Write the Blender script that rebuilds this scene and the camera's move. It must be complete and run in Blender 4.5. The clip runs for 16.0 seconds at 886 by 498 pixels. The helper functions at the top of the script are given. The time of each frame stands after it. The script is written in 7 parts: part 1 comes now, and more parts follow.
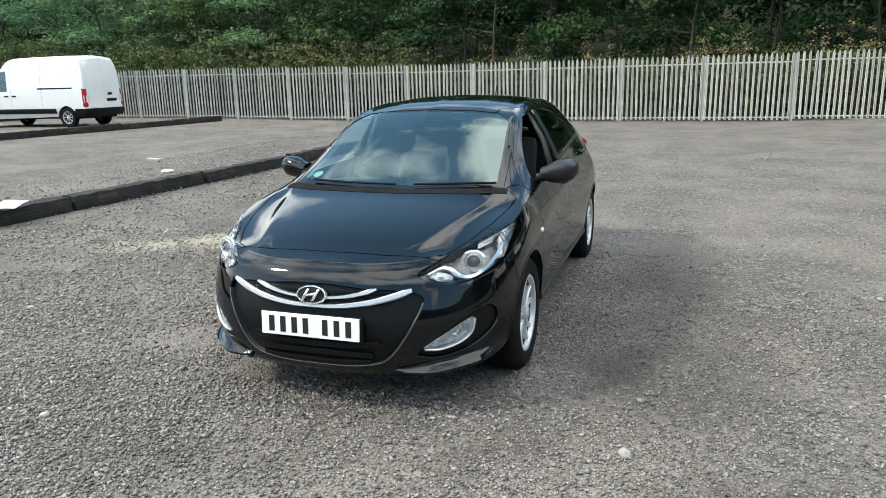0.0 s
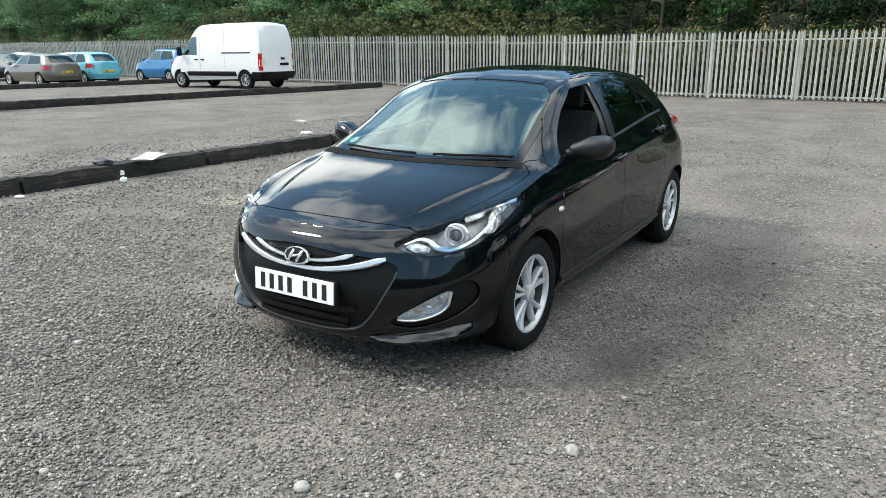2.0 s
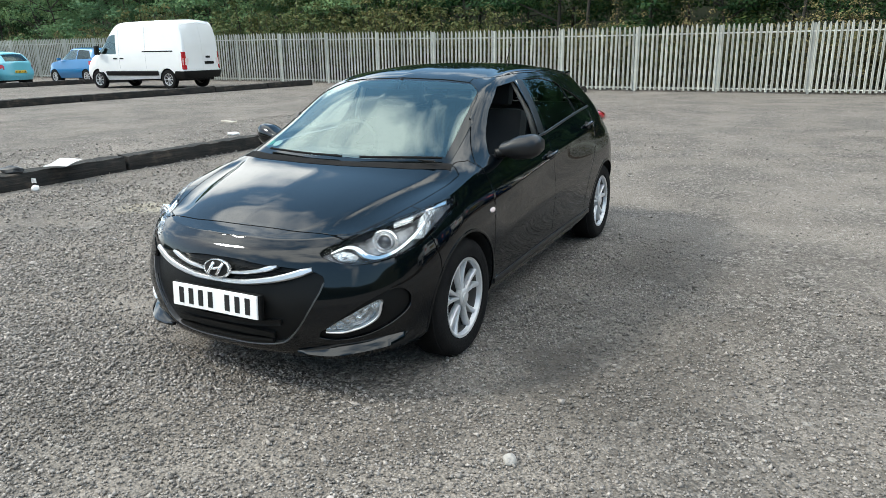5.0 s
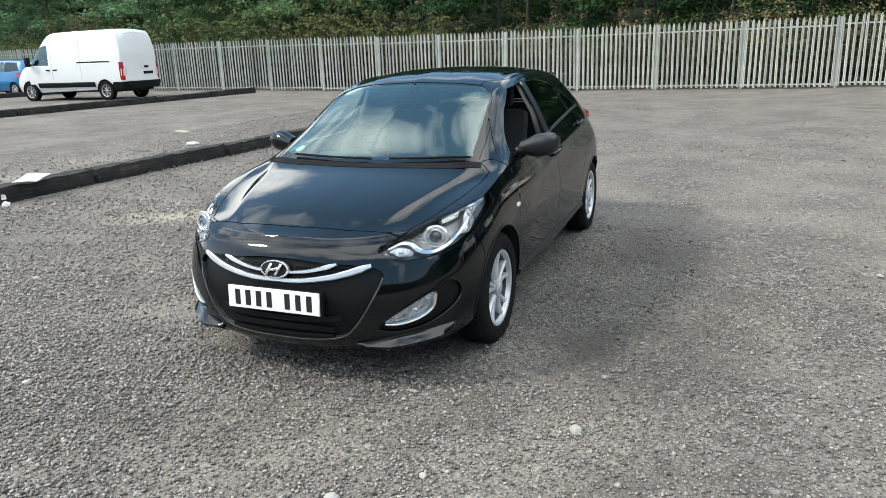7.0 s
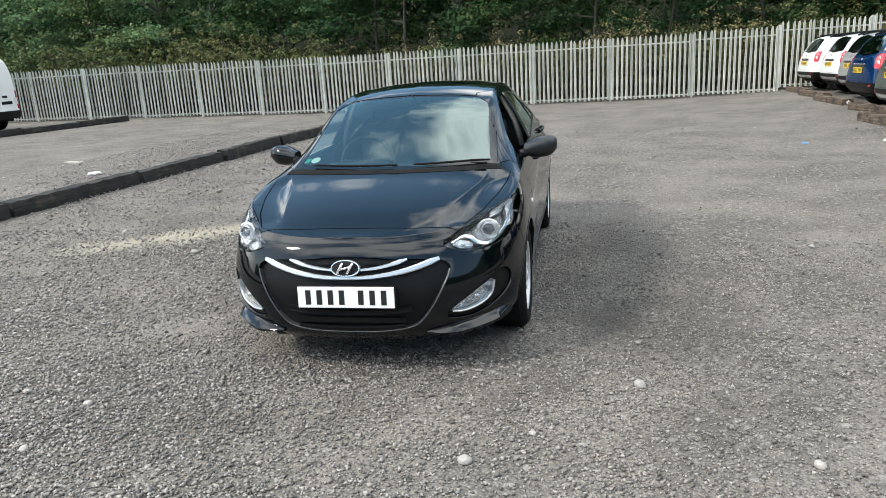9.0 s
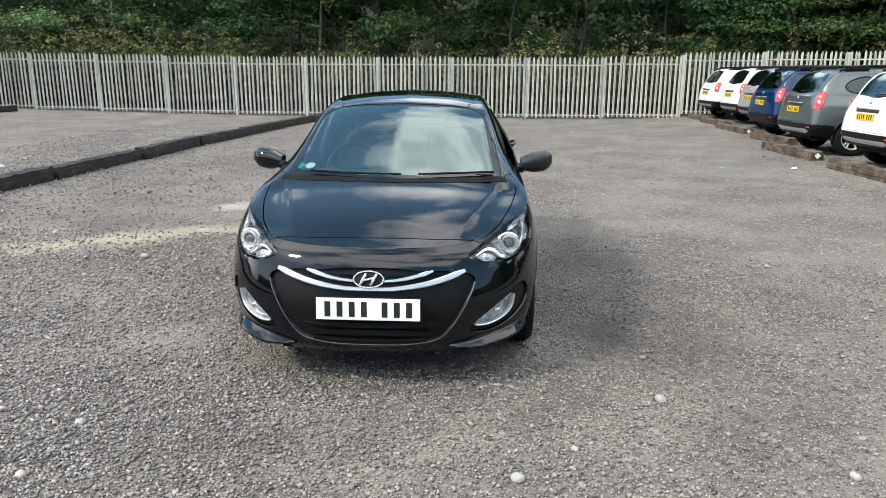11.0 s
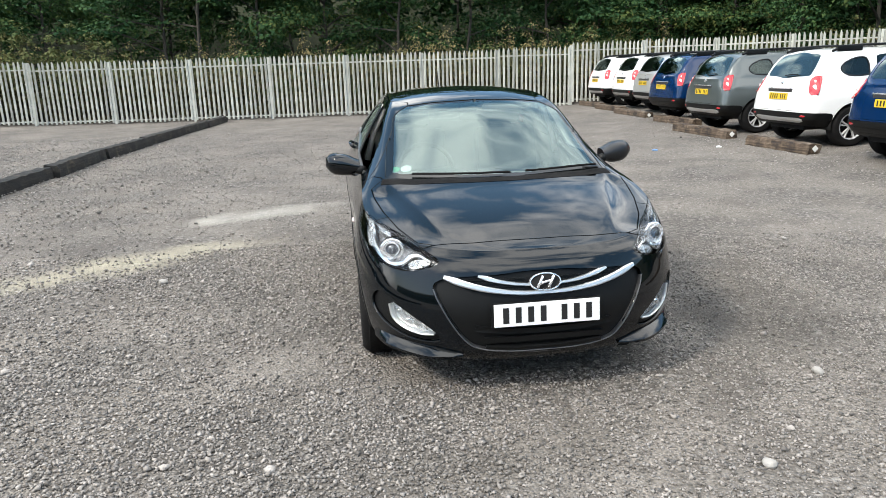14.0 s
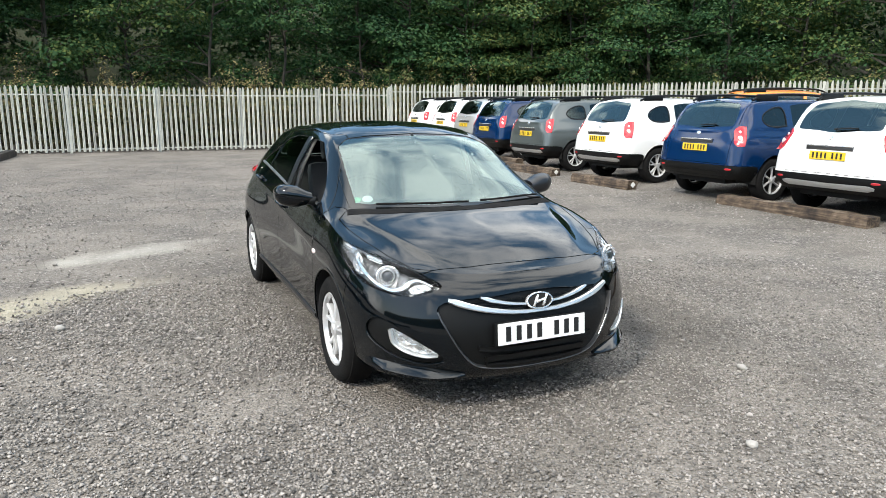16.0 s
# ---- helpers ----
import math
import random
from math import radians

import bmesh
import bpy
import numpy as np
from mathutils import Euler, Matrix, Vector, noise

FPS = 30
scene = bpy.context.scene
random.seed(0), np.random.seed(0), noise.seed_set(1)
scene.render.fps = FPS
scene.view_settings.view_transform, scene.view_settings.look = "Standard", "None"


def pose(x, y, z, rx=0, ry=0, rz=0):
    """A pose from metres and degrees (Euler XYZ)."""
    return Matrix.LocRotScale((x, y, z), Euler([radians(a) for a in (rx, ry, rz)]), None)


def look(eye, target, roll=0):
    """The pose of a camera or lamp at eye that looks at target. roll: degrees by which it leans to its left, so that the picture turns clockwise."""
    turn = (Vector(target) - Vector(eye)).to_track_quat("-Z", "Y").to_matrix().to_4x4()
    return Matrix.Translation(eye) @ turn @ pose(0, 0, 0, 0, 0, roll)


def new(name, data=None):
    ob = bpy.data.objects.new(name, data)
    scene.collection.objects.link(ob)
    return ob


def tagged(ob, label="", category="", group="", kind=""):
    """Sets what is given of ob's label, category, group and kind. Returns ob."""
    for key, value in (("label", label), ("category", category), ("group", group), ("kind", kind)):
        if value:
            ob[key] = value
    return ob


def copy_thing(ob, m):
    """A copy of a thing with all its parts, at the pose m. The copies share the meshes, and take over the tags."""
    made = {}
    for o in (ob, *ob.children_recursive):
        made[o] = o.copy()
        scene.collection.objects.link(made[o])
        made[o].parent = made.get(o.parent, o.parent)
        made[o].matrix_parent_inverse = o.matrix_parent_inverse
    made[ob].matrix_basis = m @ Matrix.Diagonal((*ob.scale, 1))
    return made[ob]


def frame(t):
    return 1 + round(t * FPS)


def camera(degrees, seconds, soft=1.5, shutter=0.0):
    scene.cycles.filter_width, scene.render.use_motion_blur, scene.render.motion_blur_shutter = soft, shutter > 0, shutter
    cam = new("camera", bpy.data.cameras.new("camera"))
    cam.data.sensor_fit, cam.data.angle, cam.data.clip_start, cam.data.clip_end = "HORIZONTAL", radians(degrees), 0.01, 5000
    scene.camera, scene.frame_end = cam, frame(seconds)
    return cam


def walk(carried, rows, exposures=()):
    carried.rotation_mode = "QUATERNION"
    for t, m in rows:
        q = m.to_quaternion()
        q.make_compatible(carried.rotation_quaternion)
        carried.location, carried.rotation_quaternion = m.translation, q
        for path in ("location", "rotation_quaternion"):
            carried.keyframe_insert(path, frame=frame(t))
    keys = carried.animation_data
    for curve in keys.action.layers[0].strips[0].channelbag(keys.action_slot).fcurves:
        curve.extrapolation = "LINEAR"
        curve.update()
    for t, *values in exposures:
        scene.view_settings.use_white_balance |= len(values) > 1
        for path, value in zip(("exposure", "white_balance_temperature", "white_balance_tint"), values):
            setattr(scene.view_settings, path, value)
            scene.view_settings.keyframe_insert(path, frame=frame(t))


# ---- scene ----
cam = camera(64.0, 16.0, soft=0.65)
PATH = [
    (0, (1.647, -2.877, 1.586), (1.015, -1.037, 1.121), -1.4),
    (0.5, (1.952, -2.808, 1.574), (1.127, -1.043, 1.12), -0.9),
    (1, (2.149, -2.741, 1.577), (1.299, -0.993, 1.109), -1.8),
    (1.5, (2.258, -2.615, 1.561), (1.287, -0.932, 1.086), 0.4),
    (2, (2.406, -2.449, 1.558), (1.366, -0.827, 1.024), -0.4),
    (2.5, (2.705, -2.351, 1.548), (1.519, -0.831, 1.014), 0.3),
    (3, (2.925, -2.261, 1.567), (1.718, -0.757, 1.035), -0.2),
    (3.5, (2.961, -2.195, 1.57), (1.851, -0.611, 1.058), -0.1),
    (4, (2.869, -2.204, 1.576), (1.706, -0.667, 1.043), -1.9),
    (4.5, (2.617, -2.242, 1.573), (1.638, -0.569, 1.081), -1.6),
    (4.7, (2.509, -2.271, 1.573), (1.577, -0.585, 1.034), -1.5),
    (6.8, (2.059, -2.72, 1.597), (1.318, -0.937, 1.076), -1.5),
    (7, (2.003, -2.739, 1.597), (1.268, -0.959, 1.055), -2.1),
    (7.5, (1.805, -2.841, 1.582), (1.171, -1.018, 1.059), -3.4),
    (8, (1.613, -2.984, 1.589), (1.026, -1.136, 1.101), -2.9),
    (8.2, (1.519, -3.081, 1.569), (1.025, -1.209, 1.066), -3.9),
    (10.3, (0.809, -3.494, 1.635), (0.619, -1.56, 1.165), 0.1),
    (10.5, (0.738, -3.441, 1.608), (0.668, -1.496, 1.145), -0.0),
    (11, (0.546, -3.38, 1.604), (0.444, -1.442, 1.121), 0.3),
    (11.5, (0.282, -3.411, 1.6), (0.317, -1.47, 1.117), -4.4),
    (12, (0.053, -3.396, 1.621), (0.236, -1.484, 1.064), -0.3),
    (12.5, (-0.167, -3.308, 1.587), (-0.008, -1.372, 1.112), -1.3),
    (13, (-0.37, -3.204, 1.611), (-0.272, -1.25, 1.195), -1.3),
    (13.5, (-0.651, -3.169, 1.584), (-0.468, -1.238, 1.095), -5.0),
    (14, (-0.92, -3.17, 1.613), (-0.657, -1.251, 1.116), -1.8),
    (14.5, (-1.163, -3.071, 1.578), (-0.732, -1.186, 1.069), -2.5),
    (15, (-1.429, -3.019, 1.608), (-0.895, -1.126, 1.243), -2.1),
    (15.5, (-1.711, -3.049, 1.619), (-1.027, -1.196, 1.305), -3.7),
    (16, (-1.918, -3.035, 1.595), (-1.106, -1.251, 1.195), 0.1),
]
LIGHT = [(0, -0.03, 6500, 5), (4, -0.03, 6500, 5), (7, -0.03, 6500, 6), (10.5, 0.0, 6540, 8), (13, 0.08, 6600, 9), (16, 0.14, 6620, 8)]
walk(cam, [(t, look(eye, target, roll)) for t, eye, target, roll in PATH], LIGHT)

# ---- daylight: broken cloud, a veiled sun from behind the camera's side ----
SUN_TO = Vector((-0.78, -0.42, 0.78)).normalized()
world = bpy.data.worlds.new("sky")
scene.world = world
world.use_nodes = True
wn, wl = world.node_tree.nodes, world.node_tree.links
wn.clear()
w_out = wn.new("ShaderNodeOutputWorld")
w_bg = wn.new("ShaderNodeBackground")
w_sky = wn.new("ShaderNodeTexSky")
w_sky.sky_type, w_sky.sun_disc = "NISHITA", False
w_sky.sun_elevation = math.asin(SUN_TO.z)
w_sky.sun_rotation = math.atan2(SUN_TO.x, SUN_TO.y)
w_sky.air_density, w_sky.dust_density, w_sky.ozone_density = 1.0, 1.2, 1.5
w_co = wn.new("ShaderNodeTexCoord")
w_map = wn.new("ShaderNodeMapping")
w_map.inputs["Scale"].default_value = (1.0, 1.0, 1.5)
w_map.inputs["Location"].default_value = (7.406, -1.077, -8.543)
w_noise = wn.new("ShaderNodeTexNoise")
w_noise.inputs["Scale"].default_value = 1.47
w_noise.inputs["Detail"].default_value = 7.0
w_noise.inputs["Roughness"].default_value = 0.58
w_ramp = wn.new("ShaderNodeValToRGB")
w_ramp.color_ramp.elements[0].position, w_ramp.color_ramp.elements[1].position = 0.545, 0.66
w_ramp.color_ramp.elements[0].color = (0.03, 0.03, 0.03, 1)
# thin cloud edges, bright cores
w_ramp.color_ramp.elements.new(0.60).color = (0.5, 0.5, 0.5, 1)
w_mix = wn.new("ShaderNodeMix")
w_mix.data_type = "RGBA"
w_mix.inputs["B"].default_value = (25.0, 25.4, 25.7, 1)
wl.new(w_co.outputs["Generated"], w_map.inputs["Vector"])
wl.new(w_map.outputs["Vector"], w_noise.inputs["Vector"])
w_sep = wn.new("ShaderNodeSeparateXYZ")
w_high = wn.new("ShaderNodeMath")
w_high.operation = "MULTIPLY_ADD"
w_high.inputs[1].default_value = 0.212
w_sum = wn.new("ShaderNodeMath")
w_sum.operation = "SUBTRACT"
w_sum.inputs[1].default_value = 0.058
wl.new(w_co.outputs["Generated"], w_sep.inputs["Vector"])
wl.new(w_sep.outputs["Z"], w_high.inputs[0])
wl.new(w_noise.outputs["Fac"], w_high.inputs[2])
wl.new(w_high.outputs["Value"], w_sum.inputs[0])
wl.new(w_sum.outputs["Value"], w_ramp.inputs["Fac"])
wl.new(w_ramp.outputs["Color"], w_mix.inputs["Factor"])
# thin blue haze over the clear parts
w_haze = wn.new("ShaderNodeMix")
w_haze.data_type, w_haze.blend_type = "RGBA", "ADD"
w_haze.inputs["Factor"].default_value = 1.0
w_haze.inputs["B"].default_value = (0.95, 2.7, 4.7, 1)
wl.new(w_sky.outputs["Color"], w_haze.inputs["A"])
wl.new(w_haze.outputs["Result"], w_mix.inputs["A"])
wl.new(w_mix.outputs["Result"], w_bg.inputs["Color"])
w_bg.inputs["Strength"].default_value = 0.132
wl.new(w_bg.outputs["Background"], w_out.inputs["Surface"])

sun = new("sun", bpy.data.lights.new("sun", "SUN"))
sun.data.energy, sun.data.angle, sun.data.color = 3.7, radians(8.0), (1.0, 0.95, 0.86)
sun.matrix_world = look(SUN_TO * 60, (0, 0, 0))


# ---- materials ----
def material(name, colour, rough=0.5, metal=0.0, spec=0.5, coat=0.0, noise_scale=0.0, vary=0.0, bump=0.0, bump_scale=60.0, hue=None, island=False, objrand=0.0, trans=0.0, alpha=1.0):
    """A principled material; vary: how far large-scale noise moves the colour towards hue (or darker)."""
    m = bpy.data.materials.new(name)
    m.use_nodes = True
    n, l = m.node_tree.nodes, m.node_tree.links
    b = n["Principled BSDF"]
    b.inputs["Base Color"].default_value = (*colour, 1)
    b.inputs["Roughness"].default_value = rough
    b.inputs["Metallic"].default_value = metal
    b.inputs["Specular IOR Level"].default_value = spec
    b.inputs["Coat Weight"].default_value = coat
    b.inputs["Coat Roughness"].default_value = 0.03
    b.inputs["Transmission Weight"].default_value = trans
    b.inputs["Alpha"].default_value = alpha
    co = n.new("ShaderNodeTexCoord")
    col = None
    if vary > 0:
        t = n.new("ShaderNodeTexNoise")
        t.inputs["Scale"].default_value, t.inputs["Detail"].default_value = noise_scale, 5.0
        l.new(co.outputs["Object"], t.inputs["Vector"])
        r = n.new("ShaderNodeMapRange")
        r.inputs["From Min"].default_value, r.inputs["From Max"].default_value = 0.3, 0.7
        r.inputs["To Max"].default_value = vary
        l.new(t.outputs["Fac"], r.inputs["Value"])
        mx = n.new("ShaderNodeMix")
        mx.data_type = "RGBA"
        mx.inputs["A"].default_value = (*colour, 1)
        mx.inputs["B"].default_value = (*(hue or [c * 0.45 for c in colour]), 1)
        l.new(r.outputs["Result"], mx.inputs["Factor"])
        col = mx.outputs["Result"]
    if island or objrand:
        if island:
            g = n.new("ShaderNodeNewGeometry").outputs["Random Per Island"]
        else:
            g = n.new("ShaderNodeObjectInfo").outputs["Random"]
        hs = n.new("ShaderNodeHueSaturation")
        r2 = n.new("ShaderNodeMapRange")
        amount = objrand or 0.6
        r2.inputs["To Min"].default_value, r2.inputs["To Max"].default_value = 1 - amount, 1 + amount
        l.new(g, r2.inputs["Value"])
        l.new(r2.outputs["Result"], hs.inputs["Value"])
        if col:
            l.new(col, hs.inputs["Color"])
        else:
            hs.inputs["Color"].default_value = (*colour, 1)
        col = hs.outputs["Color"]
    if col:
        l.new(col, b.inputs["Base Color"])
    if bump > 0:
        t2 = n.new("ShaderNodeTexNoise")
        t2.inputs["Scale"].default_value, t2.inputs["Detail"].default_value = bump_scale, 4.0
        l.new(co.outputs["Object"], t2.inputs["Vector"])
        bp = n.new("ShaderNodeBump")
        bp.inputs["Strength"].default_value, bp.inputs["Distance"].default_value = bump, 0.02
        l.new(t2.outputs["Fac"], bp.inputs["Height"])
        l.new(bp.outputs["Normal"], b.inputs["Normal"])
    return m


def glass_material(name, tint, mirror=0.06, pass_through=0.7, ior=1.52, gloss=(0.82, 1.0, 0.97)):
    """Thin tinted glass: clear tint with a Fresnel gloss."""
    m = bpy.data.materials.new(name)
    m.use_nodes = True
    n, l = m.node_tree.nodes, m.node_tree.links
    n.clear()
    out = n.new("ShaderNodeOutputMaterial")
    tr = n.new("ShaderNodeBsdfTransparent")
    tr.inputs["Color"].default_value = (*[c * pass_through for c in tint], 1)
    gl = n.new("ShaderNodeBsdfGlossy")
    gl.inputs["Roughness"].default_value = 0.02
    gl.inputs["Color"].default_value = (*gloss, 1)
    fr = n.new("ShaderNodeFresnel")
    fr.inputs["IOR"].default_value = ior
    ad = n.new("ShaderNodeMath")
    ad.operation = "ADD"
    ad.inputs[1].default_value = mirror
    ad.use_clamp = True
    mx = n.new("ShaderNodeMixShader")
    l.new(fr.outputs["Fac"], ad.inputs[0])
    l.new(ad.outputs["Value"], mx.inputs["Fac"])
    l.new(tr.outputs["BSDF"], mx.inputs[1])
    l.new(gl.outputs["BSDF"], mx.inputs[2])
    l.new(mx.outputs["Shader"], out.inputs["Surface"])
    return m


M_BLACK = material("black_paint", (0.0010, 0.0022, 0.0034), 0.045, 0.0, 0.5)
M_BLACKPLASTIC = material("black_plastic", (0.0045, 0.0048, 0.005), 0.42, 0.0, 0.22, bump=0.12, bump_scale=300)
M_SCREENEDGE = material("screen_edge_print", (0.004, 0.005, 0.005), 0.08, 0.0, 0.4)
M_GAP = material("dark_gap", (0.004, 0.004, 0.004), 0.9)
M_RUBBER = material("tyre_rubber", (0.006, 0.006, 0.0065), 0.85, 0.0, 0.12, vary=0.6, noise_scale=9, hue=(0.018, 0.017, 0.016), bump=0.2, bump_scale=80)
M_ALLOY = material("silver_alloy", (0.66, 0.66, 0.67), 0.36, 0.45, vary=0.4, noise_scale=14, hue=(0.4, 0.39, 0.37))
M_BARRELSHADE = material("brake_disc_steel", (0.10, 0.095, 0.09), 0.5, 0.6)
M_CHROME = material("chrome", (0.88, 0.88, 0.89), 0.14, 0.75)
M_LAMPBOWL = material("dark_lamp_bowl", (0.30, 0.30, 0.31), 0.22, 0.5, vary=1.0, noise_scale=15, hue=(0.012, 0.012, 0.013), bump=0.5, bump_scale=45)
M_LAMPFACET = material("faceted_reflector", (0.80, 0.81, 0.82), 0.16, 0.85, bump=0.9, bump_scale=38, vary=0.75, noise_scale=28, hue=(0.22, 0.22, 0.22))
M_LAMPCHROME = material("lamp_reflector", (0.80, 0.81, 0.82), 0.14, 0.9)
M_WHITEPAINT = material("white_paint", (0.78, 0.78, 0.77), 0.3, 0.0, 0.5, 0.8, 2.0, 0.25, hue=(0.66, 0.65, 0.62))
M_SILVERPAINT = material("silver_paint", (0.48, 0.48, 0.47), 0.34, 0.5, 0.5, 0.8)
M_BLUEPAINT = material("blue_paint", (0.0012, 0.017, 0.066), 0.15, 0.0, 0.3, 0.5)
M_GREYPAINT = material("slate_grey_paint", (0.075, 0.088, 0.088), 0.32, 0.3, 0.5, 0.9)
M_TURQ = material("turquoise_paint", (0.11, 0.38, 0.46), 0.3, 0.0, 0.5, 0.8)
M_BRIGHTBLUE = material("bright_blue_paint", (0.006, 0.13, 0.32), 0.3, 0.1, 0.5, 0.9)
M_BEIGE = material("champagne_paint", (0.14, 0.125, 0.10), 0.32, 0.4, 0.5, 0.8)
M_ORANGE = material("orange_paint", (0.75, 0.22, 0.02), 0.35, 0.0, 0.5, 0.6)
M_REDLAMP = material("red_lamp_lens", (0.40, 0.012, 0.018), 0.12, 0.0, 0.6, 0.8)
M_CLEARLAMP = material("clear_lamp_insert", (0.75, 0.62, 0.60), 0.15, 0.0, 0.6, 0.8)
M_PLATEW = material("white_plate", (0.80, 0.80, 0.79), 0.4)
M_PLATEY = material("yellow_plate", (0.66, 0.44, 0.025), 0.4)
M_INK = material("plate_black", (0.01, 0.01, 0.01), 0.5)
M_SEAT = material("dark_seat_cloth", (0.028, 0.029, 0.032), 0.85, bump=0.2, bump_scale=200)
M_DASH = material("dashboard_plastic", (0.035, 0.035, 0.037), 0.6)
M_TRIM = material("light_pillar_trim", (0.42, 0.40, 0.36), 0.75)
M_GLASS = glass_material("windscreen_glass", (0.72, 0.90, 0.85), 0.095, 0.74)
M_GLASSDARK = glass_material("tinted_glass", (0.55, 0.62, 0.60), 0.07, 0.6)
M_GLASSPRIV = glass_material("privacy_glass", (0.30, 0.36, 0.35), 0.02, 0.35, 1.4)
M_GLASSSIDE = glass_material("door_glass", (0.66, 0.74, 0.70), 0.0, 0.85, 1.3)
M_LENS = glass_material("clear_lens", (0.97, 0.98, 0.98), 0.0, 0.96, 1.22, (0.95, 0.97, 1.0))


# ---- modelling helpers ----
from mathutils import bvhtree


def part(name, bm, mat, parent=None, label="", smooth=None):
    """Links a bmesh as ONE mesh object under a thing or a part. smooth: the crease angle in degrees."""
    me = bpy.data.meshes.new(name)
    if smooth is not None:
        for f in bm.faces:
            f.smooth = True
        for e in bm.edges:
            if len(e.link_faces) == 2 and e.calc_face_angle(0) > radians(smooth):
                e.smooth = False
    bm.to_mesh(me)
    bm.free()
    for one in (mat if isinstance(mat, (list, tuple)) else [mat]):
        me.materials.append(one)
    ob = new(name, me)
    if parent is not None:
        ob.parent = parent
    if label:
        ob["label"] = label
    return ob


def empty(name, m=Matrix()):
    ob = new(name)
    ob.empty_display_size = 0.2
    ob.matrix_world = m
    return ob


def box(bm, x0, x1, y0, y1, z0, z1, bevel=0.0, m=None):
    r = bmesh.ops.create_cube(bm, size=1.0)
    vs = r["verts"]
    for v in vs:
        v.co = Vector(((x0 + x1) / 2 + v.co.x * (x1 - x0), (y0 + y1) / 2 + v.co.y * (y1 - y0), (z0 + z1) / 2 + v.co.z * (z1 - z0)))
    if bevel > 0:
        es = {e for v in vs for e in v.link_edges}
        r2 = bmesh.ops.bevel(bm, geom=list(es), offset=bevel, segments=2, affect="EDGES", profile=0.6)
        vs = list({v for f in r2["faces"] for v in f.verts} | {v for v in vs if v.is_valid})
    if m is not None:
        for v in vs:
            v.co = m @ v.co
    return vs


def lathe(bm, profile, n=40, axis="x", m=None):
    """Turns (radius, along) pairs round an axis."""
    rings = []
    for r, a in profile:
        ring = []
        for i in range(n):
            c, s = math.cos(2 * math.pi * i / n) * r, math.sin(2 * math.pi * i / n) * r
            p = Vector((a, c, s)) if axis == "x" else Vector((c, a, s)) if axis == "y" else Vector((c, s, a))
            ring.append(bm.verts.new(m @ p if m is not None else p))
        rings.append(ring)
    for r0, r1 in zip(rings, rings[1:]):
        for i in range(n):
            bm.faces.new((r0[i], r0[(i + 1) % n], r1[(i + 1) % n], r1[i]))
    return rings


def tube(bm, pts, radius, n=8, taper=1.0):
    """A round bar along points."""
    pts = [Vector(p) for p in pts]
    rings = []
    for i, p in enumerate(pts):
        d = (pts[min(i + 1, len(pts) - 1)] - pts[max(i - 1, 0)]).normalized()
        u = d.orthogonal().normalized() if i == 0 else (u - d * u.dot(d)).normalized()
        w = d.cross(u)
        k = radius * (1 + (taper - 1) * i / max(1, len(pts) - 1))
        rings.append([bm.verts.new(p + (u * math.cos(2 * math.pi * j / n) + w * math.sin(2 * math.pi * j / n)) * k) for j in range(n)])
    for r0, r1 in zip(rings, rings[1:]):
        for j in range(n):
            bm.faces.new((r0[j], r0[(j + 1) % n], r1[(j + 1) % n], r1[j]))
    bm.faces.new(rings[0][::-1])
    bm.faces.new(rings[-1])


def table(keys, x):
    """Smooth (monotone) interpolation of (x, value) pairs."""
    xs, ys = np.array([k[0] for k in keys], float), np.array([k[1] for k in keys], float)
    if len(xs) == 1:
        return np.full_like(np.asarray(x, float), ys[0])
    h, d = np.diff(xs), np.diff(ys) / np.diff(xs)
    m = np.zeros_like(xs)
    m[0], m[-1] = d[0], d[-1]
    for i in range(1, len(xs) - 1):
        if d[i - 1] * d[i] > 0:
            w1, w2 = 2 * h[i] + h[i - 1], h[i] + 2 * h[i - 1]
            m[i] = (w1 + w2) / (w1 / d[i - 1] + w2 / d[i])
    x = np.clip(np.asarray(x, float), xs[0], xs[-1])
    i = np.clip(np.searchsorted(xs, x) - 1, 0, len(xs) - 2)
    t = (x - xs[i]) / h[i]
    return ys[i] * (1 + 2 * t) * (1 - t) ** 2 + m[i] * h[i] * t * (1 - t) ** 2 + ys[i + 1] * t * t * (3 - 2 * t) + m[i + 1] * h[i] * t * t * (t - 1)


def eased(keys, x, reach=0.09):
    """The table rounded off over a reach, so that reflections flow."""
    x = np.asarray(x, float)
    return sum(w * table(keys, x + d * reach) for d, w in ((-1.5, 0.07), (-1, 0.13), (-0.5, 0.19), (0, 0.22), (0.5, 0.19), (1, 0.13), (1.5, 0.07)))


def catmull(pts, per, closed=False):
    """A smooth curve through points: per steps between two of them."""
    P = np.array(pts, float)
    n = len(P)
    out = []
    for i in range(n if closed else n - 1):
        p1, p2 = P[i], P[(i + 1) % n]
        p0 = P[i - 1] if (i or closed) else 2 * p1 - p2
        p3 = P[(i + 2) % n] if (closed or i + 2 < n) else 2 * p2 - p1
        for k in range(per):
            t = k / per
            out.append(0.5 * (2 * p1 + (p2 - p0) * t + (2 * p0 - 5 * p1 + 4 * p2 - p3) * t * t + (3 * p1 - p0 - 3 * p2 + p3) * t ** 3))
    if not closed:
        out.append(P[-1])
    return np.array(out)


